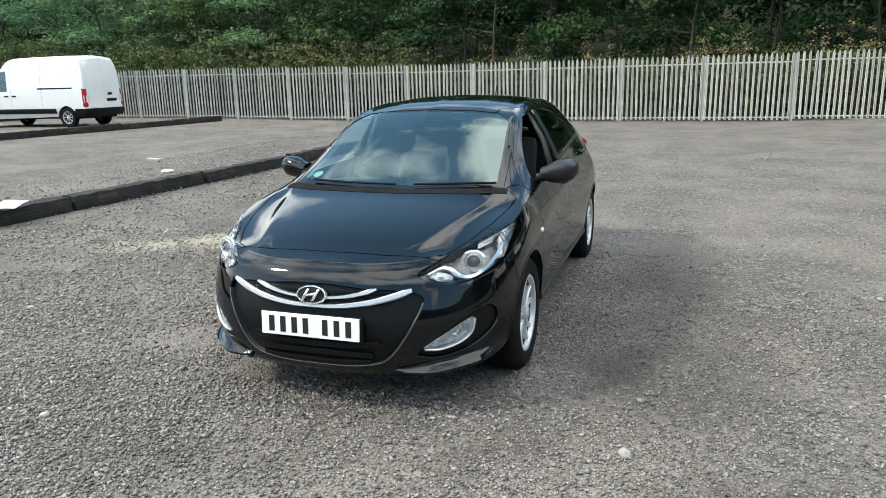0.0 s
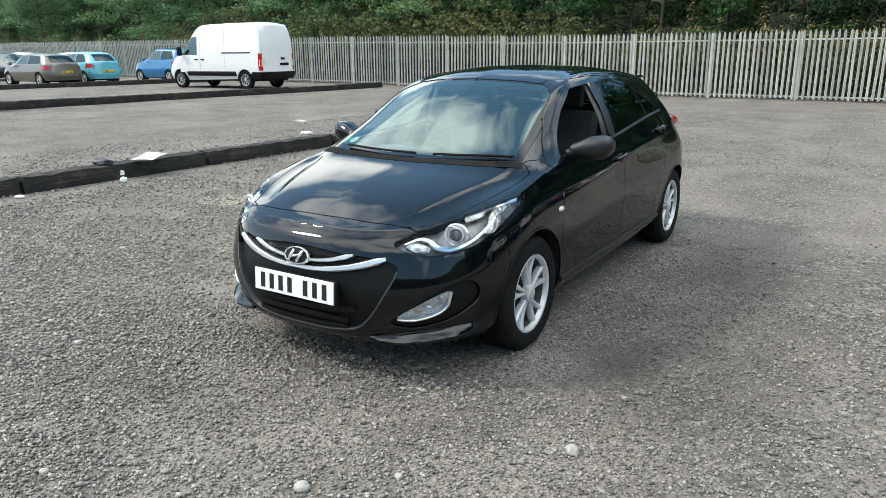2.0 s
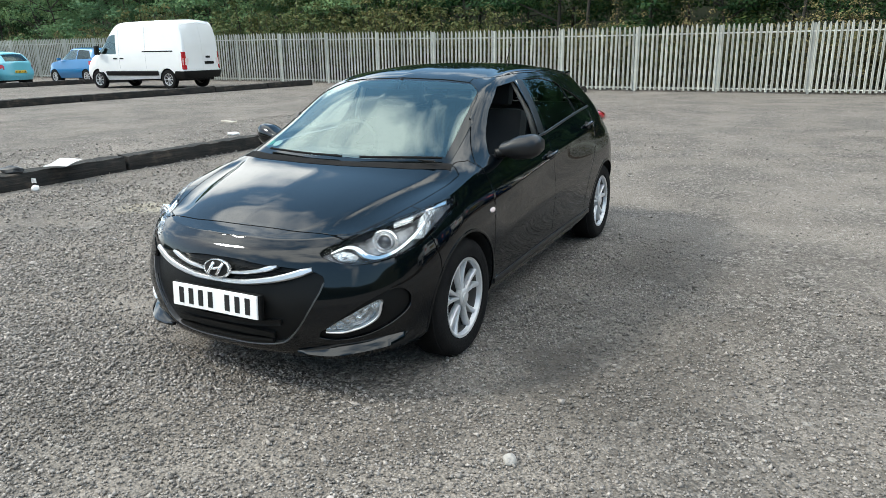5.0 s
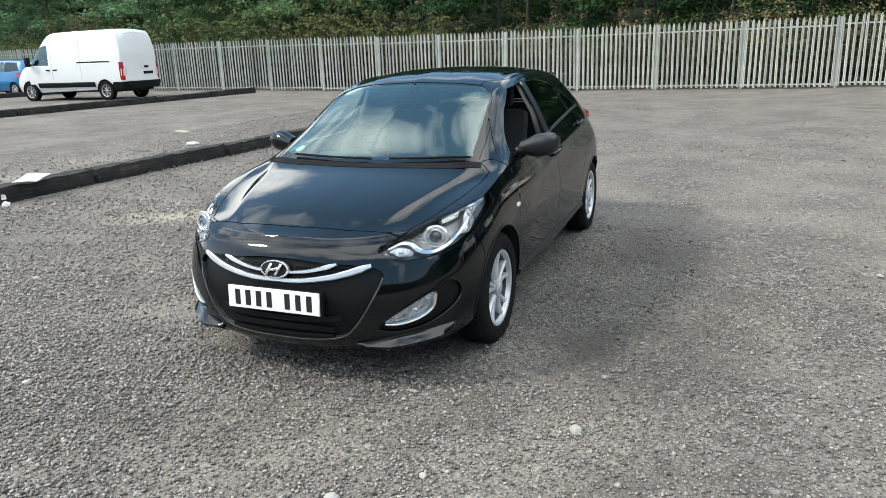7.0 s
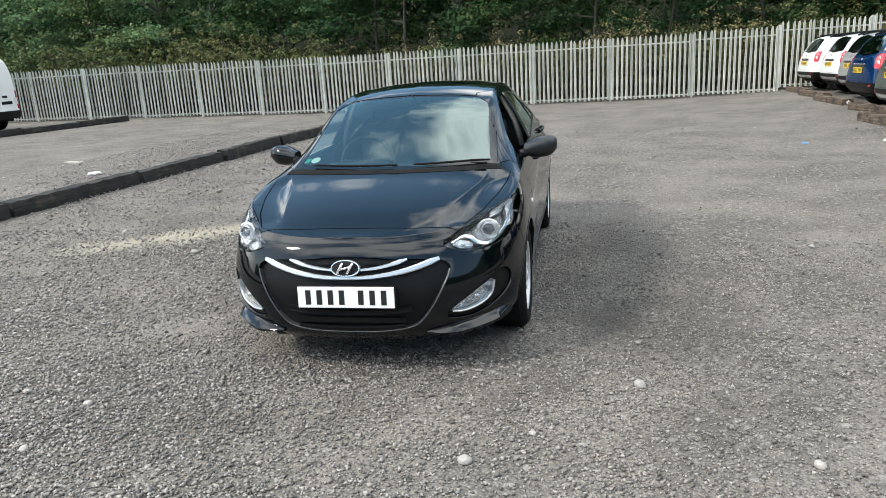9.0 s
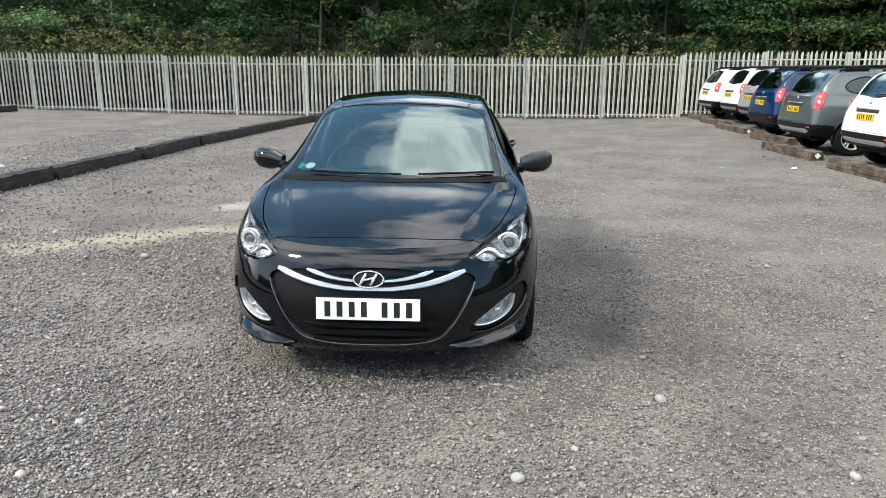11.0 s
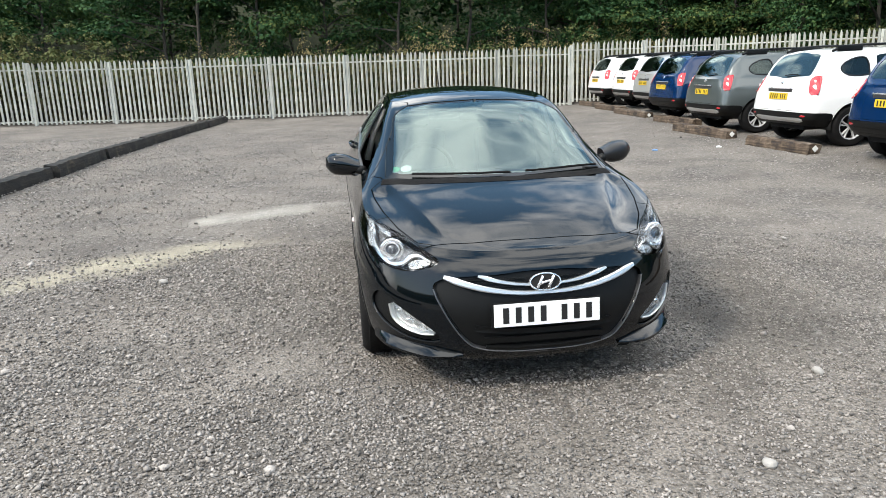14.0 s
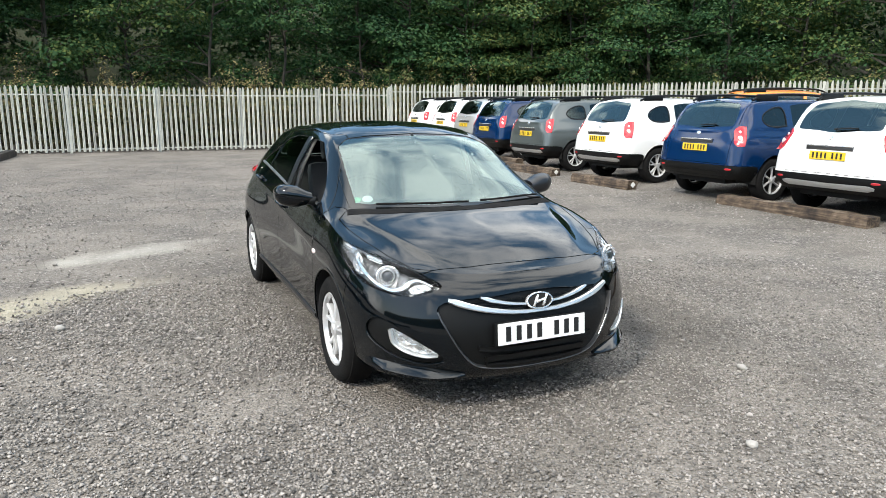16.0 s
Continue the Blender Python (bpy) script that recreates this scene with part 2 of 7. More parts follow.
def signed(poly, pts):
    """Distance of points to a closed outline, negative inside."""
    poly, pts = np.asarray(poly, float), np.asarray(pts, float)
    a, b = poly, np.roll(poly, -1, 0)
    best = np.full(len(pts), 1e9)
    inside = np.zeros(len(pts), bool)
    for p, q in zip(a, b):
        e = q - p
        t = np.clip(((pts - p) @ e) / max(e @ e, 1e-12), 0, 1)
        best = np.minimum(best, np.hypot(*(pts - p - t[:, None] * e).T))
        cross = (p[1] > pts[:, 1]) != (q[1] > pts[:, 1])
        if abs(q[1] - p[1]) > 1e-12:
            inside ^= cross & (pts[:, 0] < p[0] + (pts[:, 1] - p[1]) / (q[1] - p[1]) * e[0])
    return np.where(inside, -best, best)


VIEW = {"f": (0, 2), "s": (1, 2), "t": (0, 1)}


class Skin:
    """One half (x >= 0) of a vehicle's outer skin, cut into panels along outlines drawn in front, side or top view."""

    def __init__(self, levels, top, nf=40, ns=110, nr=24, per=6, cross=22, shape=None):
        bm = self.bm = bmesh.new()
        K = len(levels)
        cols = []
        for lv in levels:
            a = np.linspace(0, math.pi / 2, nf + 1)[:-1]
            ux, uy = np.sin(a) ** (2 / lv["nf"]), 1 - np.cos(a) ** (2 / lv["nf"])
            y1, y2 = lv["yf"] + lv["Lf"], lv["yr"] - lv["Lr"]
            b = np.linspace(math.pi / 2, 0, nr + 1)
            u = np.concatenate([ux, np.ones(ns), np.sin(b) ** (2 / lv["nr"])])
            y = np.concatenate([lv["yf"] + lv["Lf"] * uy, np.linspace(y1, y2, ns, endpoint=False), lv["yr"] - lv["Lr"] * (1 - np.cos(b) ** (2 / lv["nr"]))])
            u[-1] = 0.0
            cols.append(np.stack([u * eased(lv["w"], y), y, eased(lv["z"], y)], 1))
        side = []
        for i in range(len(cols[0])):
            side.append(catmull([c[i] for c in cols], per))
        side = np.array(side)
        crest = cols[-1]
        across = []
        for i in range(len(crest)):
            xb, y, zb = crest[i]
            zc = float(eased(top["zc"], y, top.get("reach", 0.07)))
            er, eh = float(eased(top["er"], y)), float(eased(top["eh"], y))
            xe, ze = xb * er, zb + (zc - zb) * eh
            dz = zc - ze
            pts = [(0, zc), (xe * 0.5, zc - 0.2 * dz), (xe * 0.84, zc - 0.62 * dz), (xe, ze), (xe + (xb - xe) * 0.42, ze - (ze - zb) * 0.36), (xe + (xb - xe) * 0.8, ze - (ze - zb) * 0.75), (xb, zb)]
            sec = catmull(pts, cross // 6 + 1)
            across.append([(p[0], y, p[1]) for p in sec[:-1]])
        rows = []
        for i in range(len(crest)):
            row = [Vector(p) for p in side[i]] + [Vector(p) for p in reversed(across[i])]
            rows.append([bm.verts.new(p) for p in row])
        for r0, r1 in zip(rows, rows[1:]):
            for j in range(len(r0) - 1):
                q = [r0[j], r1[j], r1[j + 1], r0[j + 1]]
                try:
                    bm.faces.new(q)
                except ValueError:
                    pass
        bmesh.ops.remove_doubles(bm, verts=bm.verts, dist=0.0006)
        bmesh.ops.dissolve_degenerate(bm, edges=bm.edges, dist=0.0004)
        for v in bm.verts:
            if v.co.x < 0.0008:
                v.co.x = 0.0
            if shape:
                v.co = shape(v.co)
        bm.normal_update()
        if sum(f.normal.x * f.calc_area() for f in bm.faces) < 0:
            bmesh.ops.reverse_faces(bm, faces=bm.faces)
        self.regions, self.fixed = [], set()

    def cut(self, name, view, poly, where=None):
        """Splits the skin along an outline; the faces inside become the panel of that name."""
        bm, ax = self.bm, VIEW[view]
        where = where or (lambda c: True)
        bm.normal_update()
        bm.verts.ensure_lookup_table()
        bm.verts.index_update()
        pts = np.array([v.co[:] for v in bm.verts])
        d = signed(poly, pts[:, ax])
        ok = np.array([where(v.co) for v in bm.verts])
        pl = np.asarray(poly, float)
        for i in np.nonzero((np.abs(d) < 0.0032) & ok)[0]:
            v = bm.verts[i]
            if v in self.fixed or v.co.x < 0.001:
                if abs(d[i]) < 0.0012:
                    d[i] = 0.0
                continue
            q = pts[i, ax]
            best = None
            for a, b in zip(pl, np.roll(pl, -1, 0)):
                e = b - a
                t = min(1, max(0, ((q - a) @ e) / max(e @ e, 1e-12)))
                c = a + t * e
                k = (c - q) @ (c - q)
                if best is None or k < best[0]:
                    best = (k, c)
            third = 3 - ax[0] - ax[1]
            nr = v.normal
            if abs(nr[third]) < 0.35:
                if abs(d[i]) < 0.0012:
                    d[i] = 0.0
                continue
            da, db = best[1] - q
            v.co[third] -= (nr[ax[0]] * da + nr[ax[1]] * db) / nr[third]
            v.co[ax[0]], v.co[ax[1]] = best[1]
            d[i] = 0.0
            self.fixed.add(v)
        val = {v: (d[i] if ok[i] else None) for i, v in enumerate(bm.verts)}
        touched = set()
        for e in list(bm.edges):
            a, b = e.verts
            va, vb = val.get(a), val.get(b)
            if va is None or vb is None:
                continue
            if va * vb < 0:
                t = va / (va - vb)
                fs = list(e.link_faces)
                _, nv = bmesh.utils.edge_split(e, a, t)
                val[nv] = 0.0
                self.fixed.add(nv)
                touched.update(fs)
            elif va == 0 or vb == 0:
                touched.update(e.link_faces)
        for f in touched:
            if not f.is_valid:
                continue
            vs = list(f.verts)
            zero = [i for i, v in enumerate(vs) if val.get(v) == 0.0]
            n = len(vs)
            pair = None
            for i in zero:
                for j in zero:
                    if j - i >= 2 and not (i == 0 and j == n - 1):
                        if pair is None or abs((j - i) - n / 2) < abs((pair[1] - pair[0]) - n / 2):
                            pair = (i, j)
            if pair:
                try:
                    bmesh.utils.face_split(f, vs[pair[0]], vs[pair[1]])
                except ValueError:
                    pass
        self.regions.append((name, view, np.asarray(poly, float), where))

    def sort(self):
        """Faces by panel; a later outline wins over an earlier one."""
        faces = [f for f in self.bm.faces]
        cen = np.array([f.calc_center_median()[:] for f in faces])
        owner = np.array(["body"] * len(faces), dtype=object)
        for name, view, poly, where in self.regions:
            inside = signed(poly, cen[:, VIEW[view]]) < 0
            ok = np.array([where(Vector(c)) for c in cen])
            owner[inside & ok] = name
        self.bm.normal_update()
        self.panels = {}
        for f, o in zip(faces, owner):
            self.panels.setdefault(o, []).append(f)
        return self

    def panel(self, name, gap=0.002, deep=0.012, sink=0.0, both=False, flip=False, thick=True):
        """A bmesh of one panel. both: mirrored and joined over the middle; flip: the other side's copy."""
        src = self.panels.get(name, [])
        bm = bmesh.new()
        made = {}
        for f in src:
            vs = []
            for v in f.verts:
                if v not in made:
                    made[v] = bm.verts.new(v.co - v.normal * sink)
                vs.append(made[v])
            try:
                bm.faces.new(vs)
            except ValueError:
                pass
        if both or flip:
            if both:
                geo = bm.verts[:] + bm.edges[:] + bm.faces[:]
                dup = bmesh.ops.duplicate(bm, geom=geo)["geom"]
            else:
                dup = bm.verts[:] + bm.edges[:] + bm.faces[:]
            for g in dup:
                if isinstance(g, bmesh.types.BMVert):
                    g.co.x = -g.co.x
            bmesh.ops.reverse_faces(bm, faces=[g for g in dup if isinstance(g, bmesh.types.BMFace)])
            if both:
                bmesh.ops.remove_doubles(bm, verts=[v for v in bm.verts if abs(v.co.x) < 0.002], dist=0.0015)
        bm.normal_update()
        if thick:
            self.rim(bm, gap, deep)
        return bm

    @staticmethod
    def rim(bm, gap, deep):
        edge = [e for e in bm.edges if len(e.link_faces) == 1]
        move, norm = {}, {}
        for e in edge:
            f = e.link_faces[0]
            a, b = e.verts
            t = (b.co - a.co).normalized()
            inward = f.normal.cross(t)
            if inward.dot(f.calc_center_median() - a.co) < 0:
                inward = -inward
            for v in (a, b):
                move.setdefault(v, []).append(inward)
                norm[v] = v.normal.copy()
        place = {}
        for v, ws in move.items():
            w = sum(ws, Vector())
            w = w.normalized() if w.length > 1e-6 else Vector()
            place[v] = (v.co.copy(), w)
        rings = []
        for g, dpt in ((gap, min(0.002, deep * 0.3)), (gap, deep)):
            rings.append({v: bm.verts.new(p + w * g - norm[v] * dpt) for v, (p, w) in place.items()})
        for v, (p, w) in place.items():
            v.co = p + w * (gap + 0.0015)
        for e in edge:
            f = e.link_faces[0]
            a, b = e.verts
            for l in f.loops:
                if l.edge == e:
                    a, b = l.vert, l.link_loop_next.vert
            chain = [(a, b), (rings[0][a], rings[0][b]), (rings[1][a], rings[1][b])]
            for (p0, p1), (q0, q1) in zip(chain, chain[1:]):
                try:
                    bm.faces.new((p1, p0, q0, q1))
                except ValueError:
                    pass


def on_front(sk, lift=0.0):
    """Maps (x, z) of the front view onto the skin, lift metres proud of it."""
    def f(p):
        x, z = p
        hit, nrm, _, _ = sk.tree.ray_cast(Vector((abs(x), -3, z)), Vector((0, 1, 0)))
        if hit is None:
            return Vector((x, 0.1, z)), Vector((0, -1, 0))
        if x < 0:
            hit, nrm = Vector((-hit.x, hit.y, hit.z)), Vector((-nrm.x, nrm.y, nrm.z))
        return hit + nrm * lift, nrm
    return f


def on_side(sk, lift=0.0, sign=1):
    """Maps (y, z) of the side view onto the skin."""
    def f(p):
        hit, nrm, _, _ = sk.tree.ray_cast(Vector((3, p[0], p[1])), Vector((-1, 0, 0)))
        if hit is None:
            return Vector((sign * 0.8, p[0], p[1])), Vector((sign, 0, 0))
        hit = hit + nrm * lift
        return Vector((sign * hit.x, hit.y, hit.z)), Vector((sign * nrm.x, nrm.y, nrm.z))
    return f


def on_top(sk, lift=0.0):
    def f(p):
        hit, nrm, _, _ = sk.tree.ray_cast(Vector((abs(p[0]), p[1], 4)), Vector((0, 0, -1)))
        if hit is None:
            return Vector((p[0], p[1], 1)), Vector((0, 0, 1))
        if p[0] < 0:
            hit, nrm = Vector((-hit.x, hit.y, hit.z)), Vector((-nrm.x, nrm.y, nrm.z))
        return hit + nrm * lift, nrm
    return f


def ribbon(bm, pts, width, onto, lift=0.006, base=-0.004):
    """A raised moulding along a line of the view; width: a number or a function of 0..1."""
    n = len(pts)
    pts = np.asarray(pts, float)
    rings = []
    for i in range(n):
        d = pts[min(i + 1, n - 1)] - pts[max(i - 1, 0)]
        d = d / max(np.hypot(*d), 1e-9)
        side = np.array([-d[1], d[0]])
        w = width(i / (n - 1)) if callable(width) else width
        ring = []
        for k, h in ((-0.5, base), (-0.5, lift * 0.5), (-0.3, lift), (0.3, lift), (0.5, lift * 0.5), (0.5, base)):
            p, nr = onto(pts[i] + side * w * k)
            ring.append(bm.verts.new(p + nr * h))
        rings.append(ring)
    for a, b in zip(rings, rings[1:]):
        for j in range(len(a) - 1):
            bm.faces.new((a[j], a[j + 1], b[j + 1], b[j]))
    bm.faces.new(rings[0][::-1])
    bm.faces.new(rings[-1])
    bmesh.ops.recalc_face_normals(bm, faces=bm.faces)


def disc(bm, centre, normal, rx, rz, thick, n=32, dome=0.0):
    """A domed oval plate facing normal."""
    nr = Vector(normal).normalized()
    up = Vector((0, 0, 1))
    u = up.cross(nr).normalized()
    w = nr.cross(u)
    rings = []
    for k, h in ((1.0, -thick), (1.0, 0.0), (0.93, thick * 0.4 + dome * 0.2), (0.6, thick * 0.5 + dome * 0.75), (0.25, thick * 0.5 + dome)):
        rings.append([bm.verts.new(Vector(centre) + u * (rx * k * math.cos(2 * math.pi * i / n)) + w * (rz * k * math.sin(2 * math.pi * i / n)) + nr * h) for i in range(n)])
    for a, b in zip(rings, rings[1:]):
        for i in range(n):
            bm.faces.new((a[i], a[(i + 1) % n], b[(i + 1) % n], b[i]))
    bm.faces.new(rings[-1])
    return u, w


def ring_band(bm, centre, normal, rx, rz, wide, thick, n=36):
    nr = Vector(normal).normalized()
    u = Vector((0, 0, 1)).cross(nr).normalized()
    w = nr.cross(u)
    rings = []
    for k, h in ((0.0, -thick), (0.0, thick * 0.5), (0.3, thick), (0.7, thick), (1.0, thick * 0.5), (1.0, -thick)):
        rings.append([bm.verts.new(Vector(centre) + u * ((rx - wide * k) * math.cos(2 * math.pi * i / n)) + w * ((rz - wide * k) * math.sin(2 * math.pi * i / n)) + nr * h) for i in range(n)])
    for a, b in zip(rings, rings[1:]):
        for i in range(n):
            bm.faces.new((a[i], a[(i + 1) % n], b[(i + 1) % n], b[i]))
    bmesh.ops.recalc_face_normals(bm, faces=bm.faces)


def wheel(parent, at, outward, radius, width, rim_r, spokes, rim_mat, pair=0.0, name="wheel", tread=True):
    """A wheel as a part with tyre, rim, spokes and hub cap as its own parts; outward is +1 or -1 along x."""
    hold = empty(name)
    hold.parent = parent
    hold.matrix_basis = pose(*at, 0, 0, 0) @ Matrix.Diagonal((outward, 1, 1, 1))
    h = width / 2
    bm = bmesh.new()
    lathe(bm, [(rim_r, -h * 0.75), (rim_r + 0.02, -h * 0.98), (radius - 0.03, -h), (radius - 0.006, -h * 0.8), (radius, -h * 0.55), (radius, h * 0.55), (radius - 0.006, h * 0.8), (radius - 0.028, h), (radius - 0.055, h * 1.02), (rim_r + 0.016, h * 0.98), (rim_r, h * 0.8)], 56)
    bmesh.ops.recalc_face_normals(bm, faces=bm.faces)
    part("tyre", bm, M_RUBBER, hold, smooth=40)
    if tread:
        for k, xx in enumerate((-h * 0.36, 0.0, h * 0.36)):
            bm = bmesh.new()
            lathe(bm, [(radius + 0.001, xx - 0.03), (radius + 0.006, xx - 0.026), (radius + 0.006, xx + 0.026), (radius + 0.001, xx + 0.03)], 56)
            bmesh.ops.recalc_face_normals(bm, faces=bm.faces)
            part("tread_rib", bm, M_RUBBER, hold, smooth=40)
    bm = bmesh.new()
    lathe(bm, [(rim_r + 0.008, h * 0.86), (rim_r + 0.004, h * 0.93), (rim_r - 0.008, h * 0.90), (rim_r - 0.016, h * 0.66)], 56)
    bmesh.ops.recalc_face_normals(bm, faces=bm.faces)
    part("rim", bm, rim_mat, hold, smooth=40)
    # barrel darker than the rim: shade behind the spokes put into its colour
    bm = bmesh.new()
    lathe(bm, [(rim_r - 0.016, h * 0.66), (rim_r - 0.03, -h * 0.5), (rim_r, -h * 0.8)], 40)
    bmesh.ops.recalc_face_normals(bm, faces=bm.faces)
    part("rim_barrel", bm, M_BARRELSHADE, hold, smooth=40)
    # near-black disc, its colour standing in for shade in the spoke openings
    bm = bmesh.new()
    lathe(bm, [(rim_r - 0.04, -0.005), (0.05, 0.0), (0.001, 0.0)], 40)
    part("brake_disc", bm, M_GAP, hold, smooth=40)
    for k in range(spokes):
        bm = bmesh.new()
        base = 2 * math.pi * (k // 2 if pair else k) / (spokes // 2 if pair else spokes) + math.pi / 2
        a1 = base + (pair if k % 2 else -pair) * 0.55
        a2 = base + (pair if k % 2 else -pair)
        rings = []
        for t in (0.0, 0.3, 0.65, 1.0):
            a = a1 + (a2 - a1) * t
            r = 0.035 + (rim_r - 0.012 - 0.035) * t
            wd = 0.017 + 0.013 * t
            xx = h * (0.86 - 0.10 * (1 - abs(2 * t - 1))) - 0.012
            c, s = math.cos(a), math.sin(a)
            ring = []
            for off, dx in ((-0.5, -0.03), (-0.5, -0.004), (-0.3, 0.004), (0.3, 0.004), (0.5, -0.004), (0.5, -0.03)):
                ring.append(bm.verts.new((xx + dx, r * c - off * wd * s, r * s + off * wd * c)))
            rings.append(ring)
        for a, b in zip(rings, rings[1:]):
            for j in range(6):
                bm.faces.new((a[j], a[(j + 1) % 6], b[(j + 1) % 6], b[j]))
        bm.faces.new(rings[0])
        bm.faces.new(rings[-1][::-1])
        bmesh.ops.recalc_face_normals(bm, faces=bm.faces)
        part("spoke", bm, rim_mat, hold, smooth=50)
    bm = bmesh.new()
    lathe(bm, [(0.050, h * 0.5), (0.048, h * 0.84), (0.042, h * 0.88), (0.030, h * 0.9), (0.028, h * 0.94), (0.001, h * 0.95)], 28)
    bmesh.ops.recalc_face_normals(bm, faces=bm.faces)
    part("hub_cap", bm, rim_mat, hold, smooth=40)
    return hold


# ---- ground: one sheet of crushed stone that rises a little to both sides ----
def ground_z(x, y):
    left = max(0.0, -x - 7.5)
    left = min(left, 12.0) + 0.3 * max(0.0, left - 12.0)
    right = max(0.0, x - 4.5)
    return 0.0138 * left * (1 - math.exp(-left / 3)) + 0.045 * min(right, 5.0) * (1 - math.exp(-right / 2))


def gravel_material():
    m = bpy.data.materials.new("grey_gravel")
    m.use_nodes = True
    n, l = m.node_tree.nodes, m.node_tree.links
    b = n["Principled BSDF"]
    b.inputs["Roughness"].default_value = 0.9
    b.inputs["Specular IOR Level"].default_value = 0.3
    co = n.new("ShaderNodeTexCoord").outputs["Object"]

    def tex(kind, scale, detail=3.0):
        t = n.new(kind)
        t.inputs["Scale"].default_value = scale
        if kind == "ShaderNodeTexNoise":
            t.inputs["Detail"].default_value = detail
        l.new(co, t.inputs["Vector"])
        return t

    def ramp(fac, stops):
        r = n.new("ShaderNodeValToRGB")
        e = r.color_ramp.elements
        while len(e) < len(stops):
            e.new(0.5)
        for el, (p, c) in zip(e, stops):
            el.position, el.color = p, (*c, 1)
        l.new(fac, r.inputs["Fac"])
        return r.outputs["Color"]

    def mix(a, bb, fac, how="MIX"):
        x = n.new("ShaderNodeMix")
        x.data_type, x.blend_type = "RGBA", how
        for sock, val in (("A", a), ("B", bb), ("Factor", fac)):
            if isinstance(val, (int, float)):
                x.inputs[sock].default_value = val
            elif isinstance(val, tuple):
                x.inputs[sock].default_value = (*val, 1)
            else:
                l.new(val, x.inputs[sock])
        return x.outputs["Result"]

    grit = tex("ShaderNodeTexVoronoi", 120.0)
    fine = tex("ShaderNodeTexVoronoi", 68.0)
    mid = tex("ShaderNodeTexVoronoi", 34.0)
    grey = ramp(fine.outputs["Color"], [(0.0, (0.036, 0.032, 0.028)), (0.35, (0.100, 0.090, 0.080)), (0.75, (0.205, 0.185, 0.166)), (1.0, (0.36, 0.327, 0.296))])
    grey2 = ramp(mid.outputs["Color"], [(0.0, (0.038, 0.034, 0.030)), (0.5, (0.135, 0.122, 0.110)), (1.0, (0.33, 0.302, 0.275))])
    earth = ramp(grit.outputs["Color"], [(0.0, (0.060, 0.052, 0.044)), (0.5, (0.150, 0.132, 0.115)), (1.0, (0.33, 0.296, 0.262))])
    patch = tex("ShaderNodeTexNoise", 0.55, 6.0)
    patch2 = tex("ShaderNodeTexNoise", 2.3, 5.0)
    patch3 = tex("ShaderNodeTexNoise", 1.05, 7.0)
    stones = mix(grey, grey2, ramp(patch2.outputs["Fac"], [(0.40, (0, 0, 0)), (0.6, (1, 1, 1))]))
    # cell edges darkened: shade of the gaps between stones put into the colour
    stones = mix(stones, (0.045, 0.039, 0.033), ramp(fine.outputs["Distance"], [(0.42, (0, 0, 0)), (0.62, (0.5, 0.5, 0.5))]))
    trodden = mix(stones, earth, ramp(patch3.outputs["Fac"], [(0.42, (0, 0, 0)), (0.58, (0.85, 0.85, 0.85))]))
    dust = mix(trodden, (0.285, 0.255, 0.224), ramp(patch.outputs["Fac"], [(0.47, (0, 0, 0)), (0.72, (0.32, 0.32, 0.32))]))
    damp = mix(dust, (0.080, 0.068, 0.058), ramp(tex("ShaderNodeTexNoise", 1.6, 9.0).outputs["Fac"], [(0.50, (0, 0, 0)), (0.70, (0.42, 0.42, 0.42))]))
    # scattered single lumps, dark and pale
    lumps = tex("ShaderNodeTexVoronoi", 15.0)
    spot = ramp(lumps.outputs["Distance"], [(0.24, (1, 1, 1)), (0.34, (0, 0, 0))])
    tone = n.new("ShaderNodeSeparateColor")
    l.new(lumps.outputs["Color"], tone.inputs["Color"])
    damp = mix(damp, ramp(tone.outputs["Red"], [(0.3, (0.045, 0.042, 0.038)), (0.55, (0.32, 0.30, 0.275))]), mix((0, 0, 0), spot, ramp(tone.outputs["Green"], [(0.52, (0, 0, 0)), (0.60, (0.5, 0.5, 0.5))])))
    # two pale, yellowish spills of stone dust beside the car
    sep = n.new("ShaderNodeSeparateXYZ")
    l.new(co, sep.inputs["Vector"])
    wob = tex("ShaderNodeTexNoise", 1.7, 5.0).outputs["Fac"]

    def maths(op, a, bb=0.0, cc=0.0):
        x = n.new("ShaderNodeMath")
        x.operation = op
        for i, val in enumerate((a, bb, cc)):
            if isinstance(val, (int, float)):
                x.inputs[i].default_value = val
            else:
                l.new(val, x.inputs[i])
        return x.outputs["Value"]

    def soft_patch(x0, y0, ang, half_l, half_w, colour, under, amount):
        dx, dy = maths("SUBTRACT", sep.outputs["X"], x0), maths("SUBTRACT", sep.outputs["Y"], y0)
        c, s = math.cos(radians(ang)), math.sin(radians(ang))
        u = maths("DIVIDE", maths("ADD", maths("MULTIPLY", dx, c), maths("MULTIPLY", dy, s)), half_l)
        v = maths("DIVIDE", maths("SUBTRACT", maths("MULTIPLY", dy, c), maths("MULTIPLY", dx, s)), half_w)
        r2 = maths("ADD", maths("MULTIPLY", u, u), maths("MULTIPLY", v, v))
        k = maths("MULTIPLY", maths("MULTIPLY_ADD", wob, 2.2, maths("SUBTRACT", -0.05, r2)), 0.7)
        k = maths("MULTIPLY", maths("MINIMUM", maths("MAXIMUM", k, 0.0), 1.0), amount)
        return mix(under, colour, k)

    # damp stain and the car's cast shadow, both painted into the ground colour
    shade_stain1 = soft_patch(1.75, 1.0, 60, 1.3, 0.5, (0.055, 0.048, 0.041), soft_patch(1.45, 2.4, 84, 1.7, 0.45, (0.055, 0.048, 0.041), damp, 0.7), 0.75)
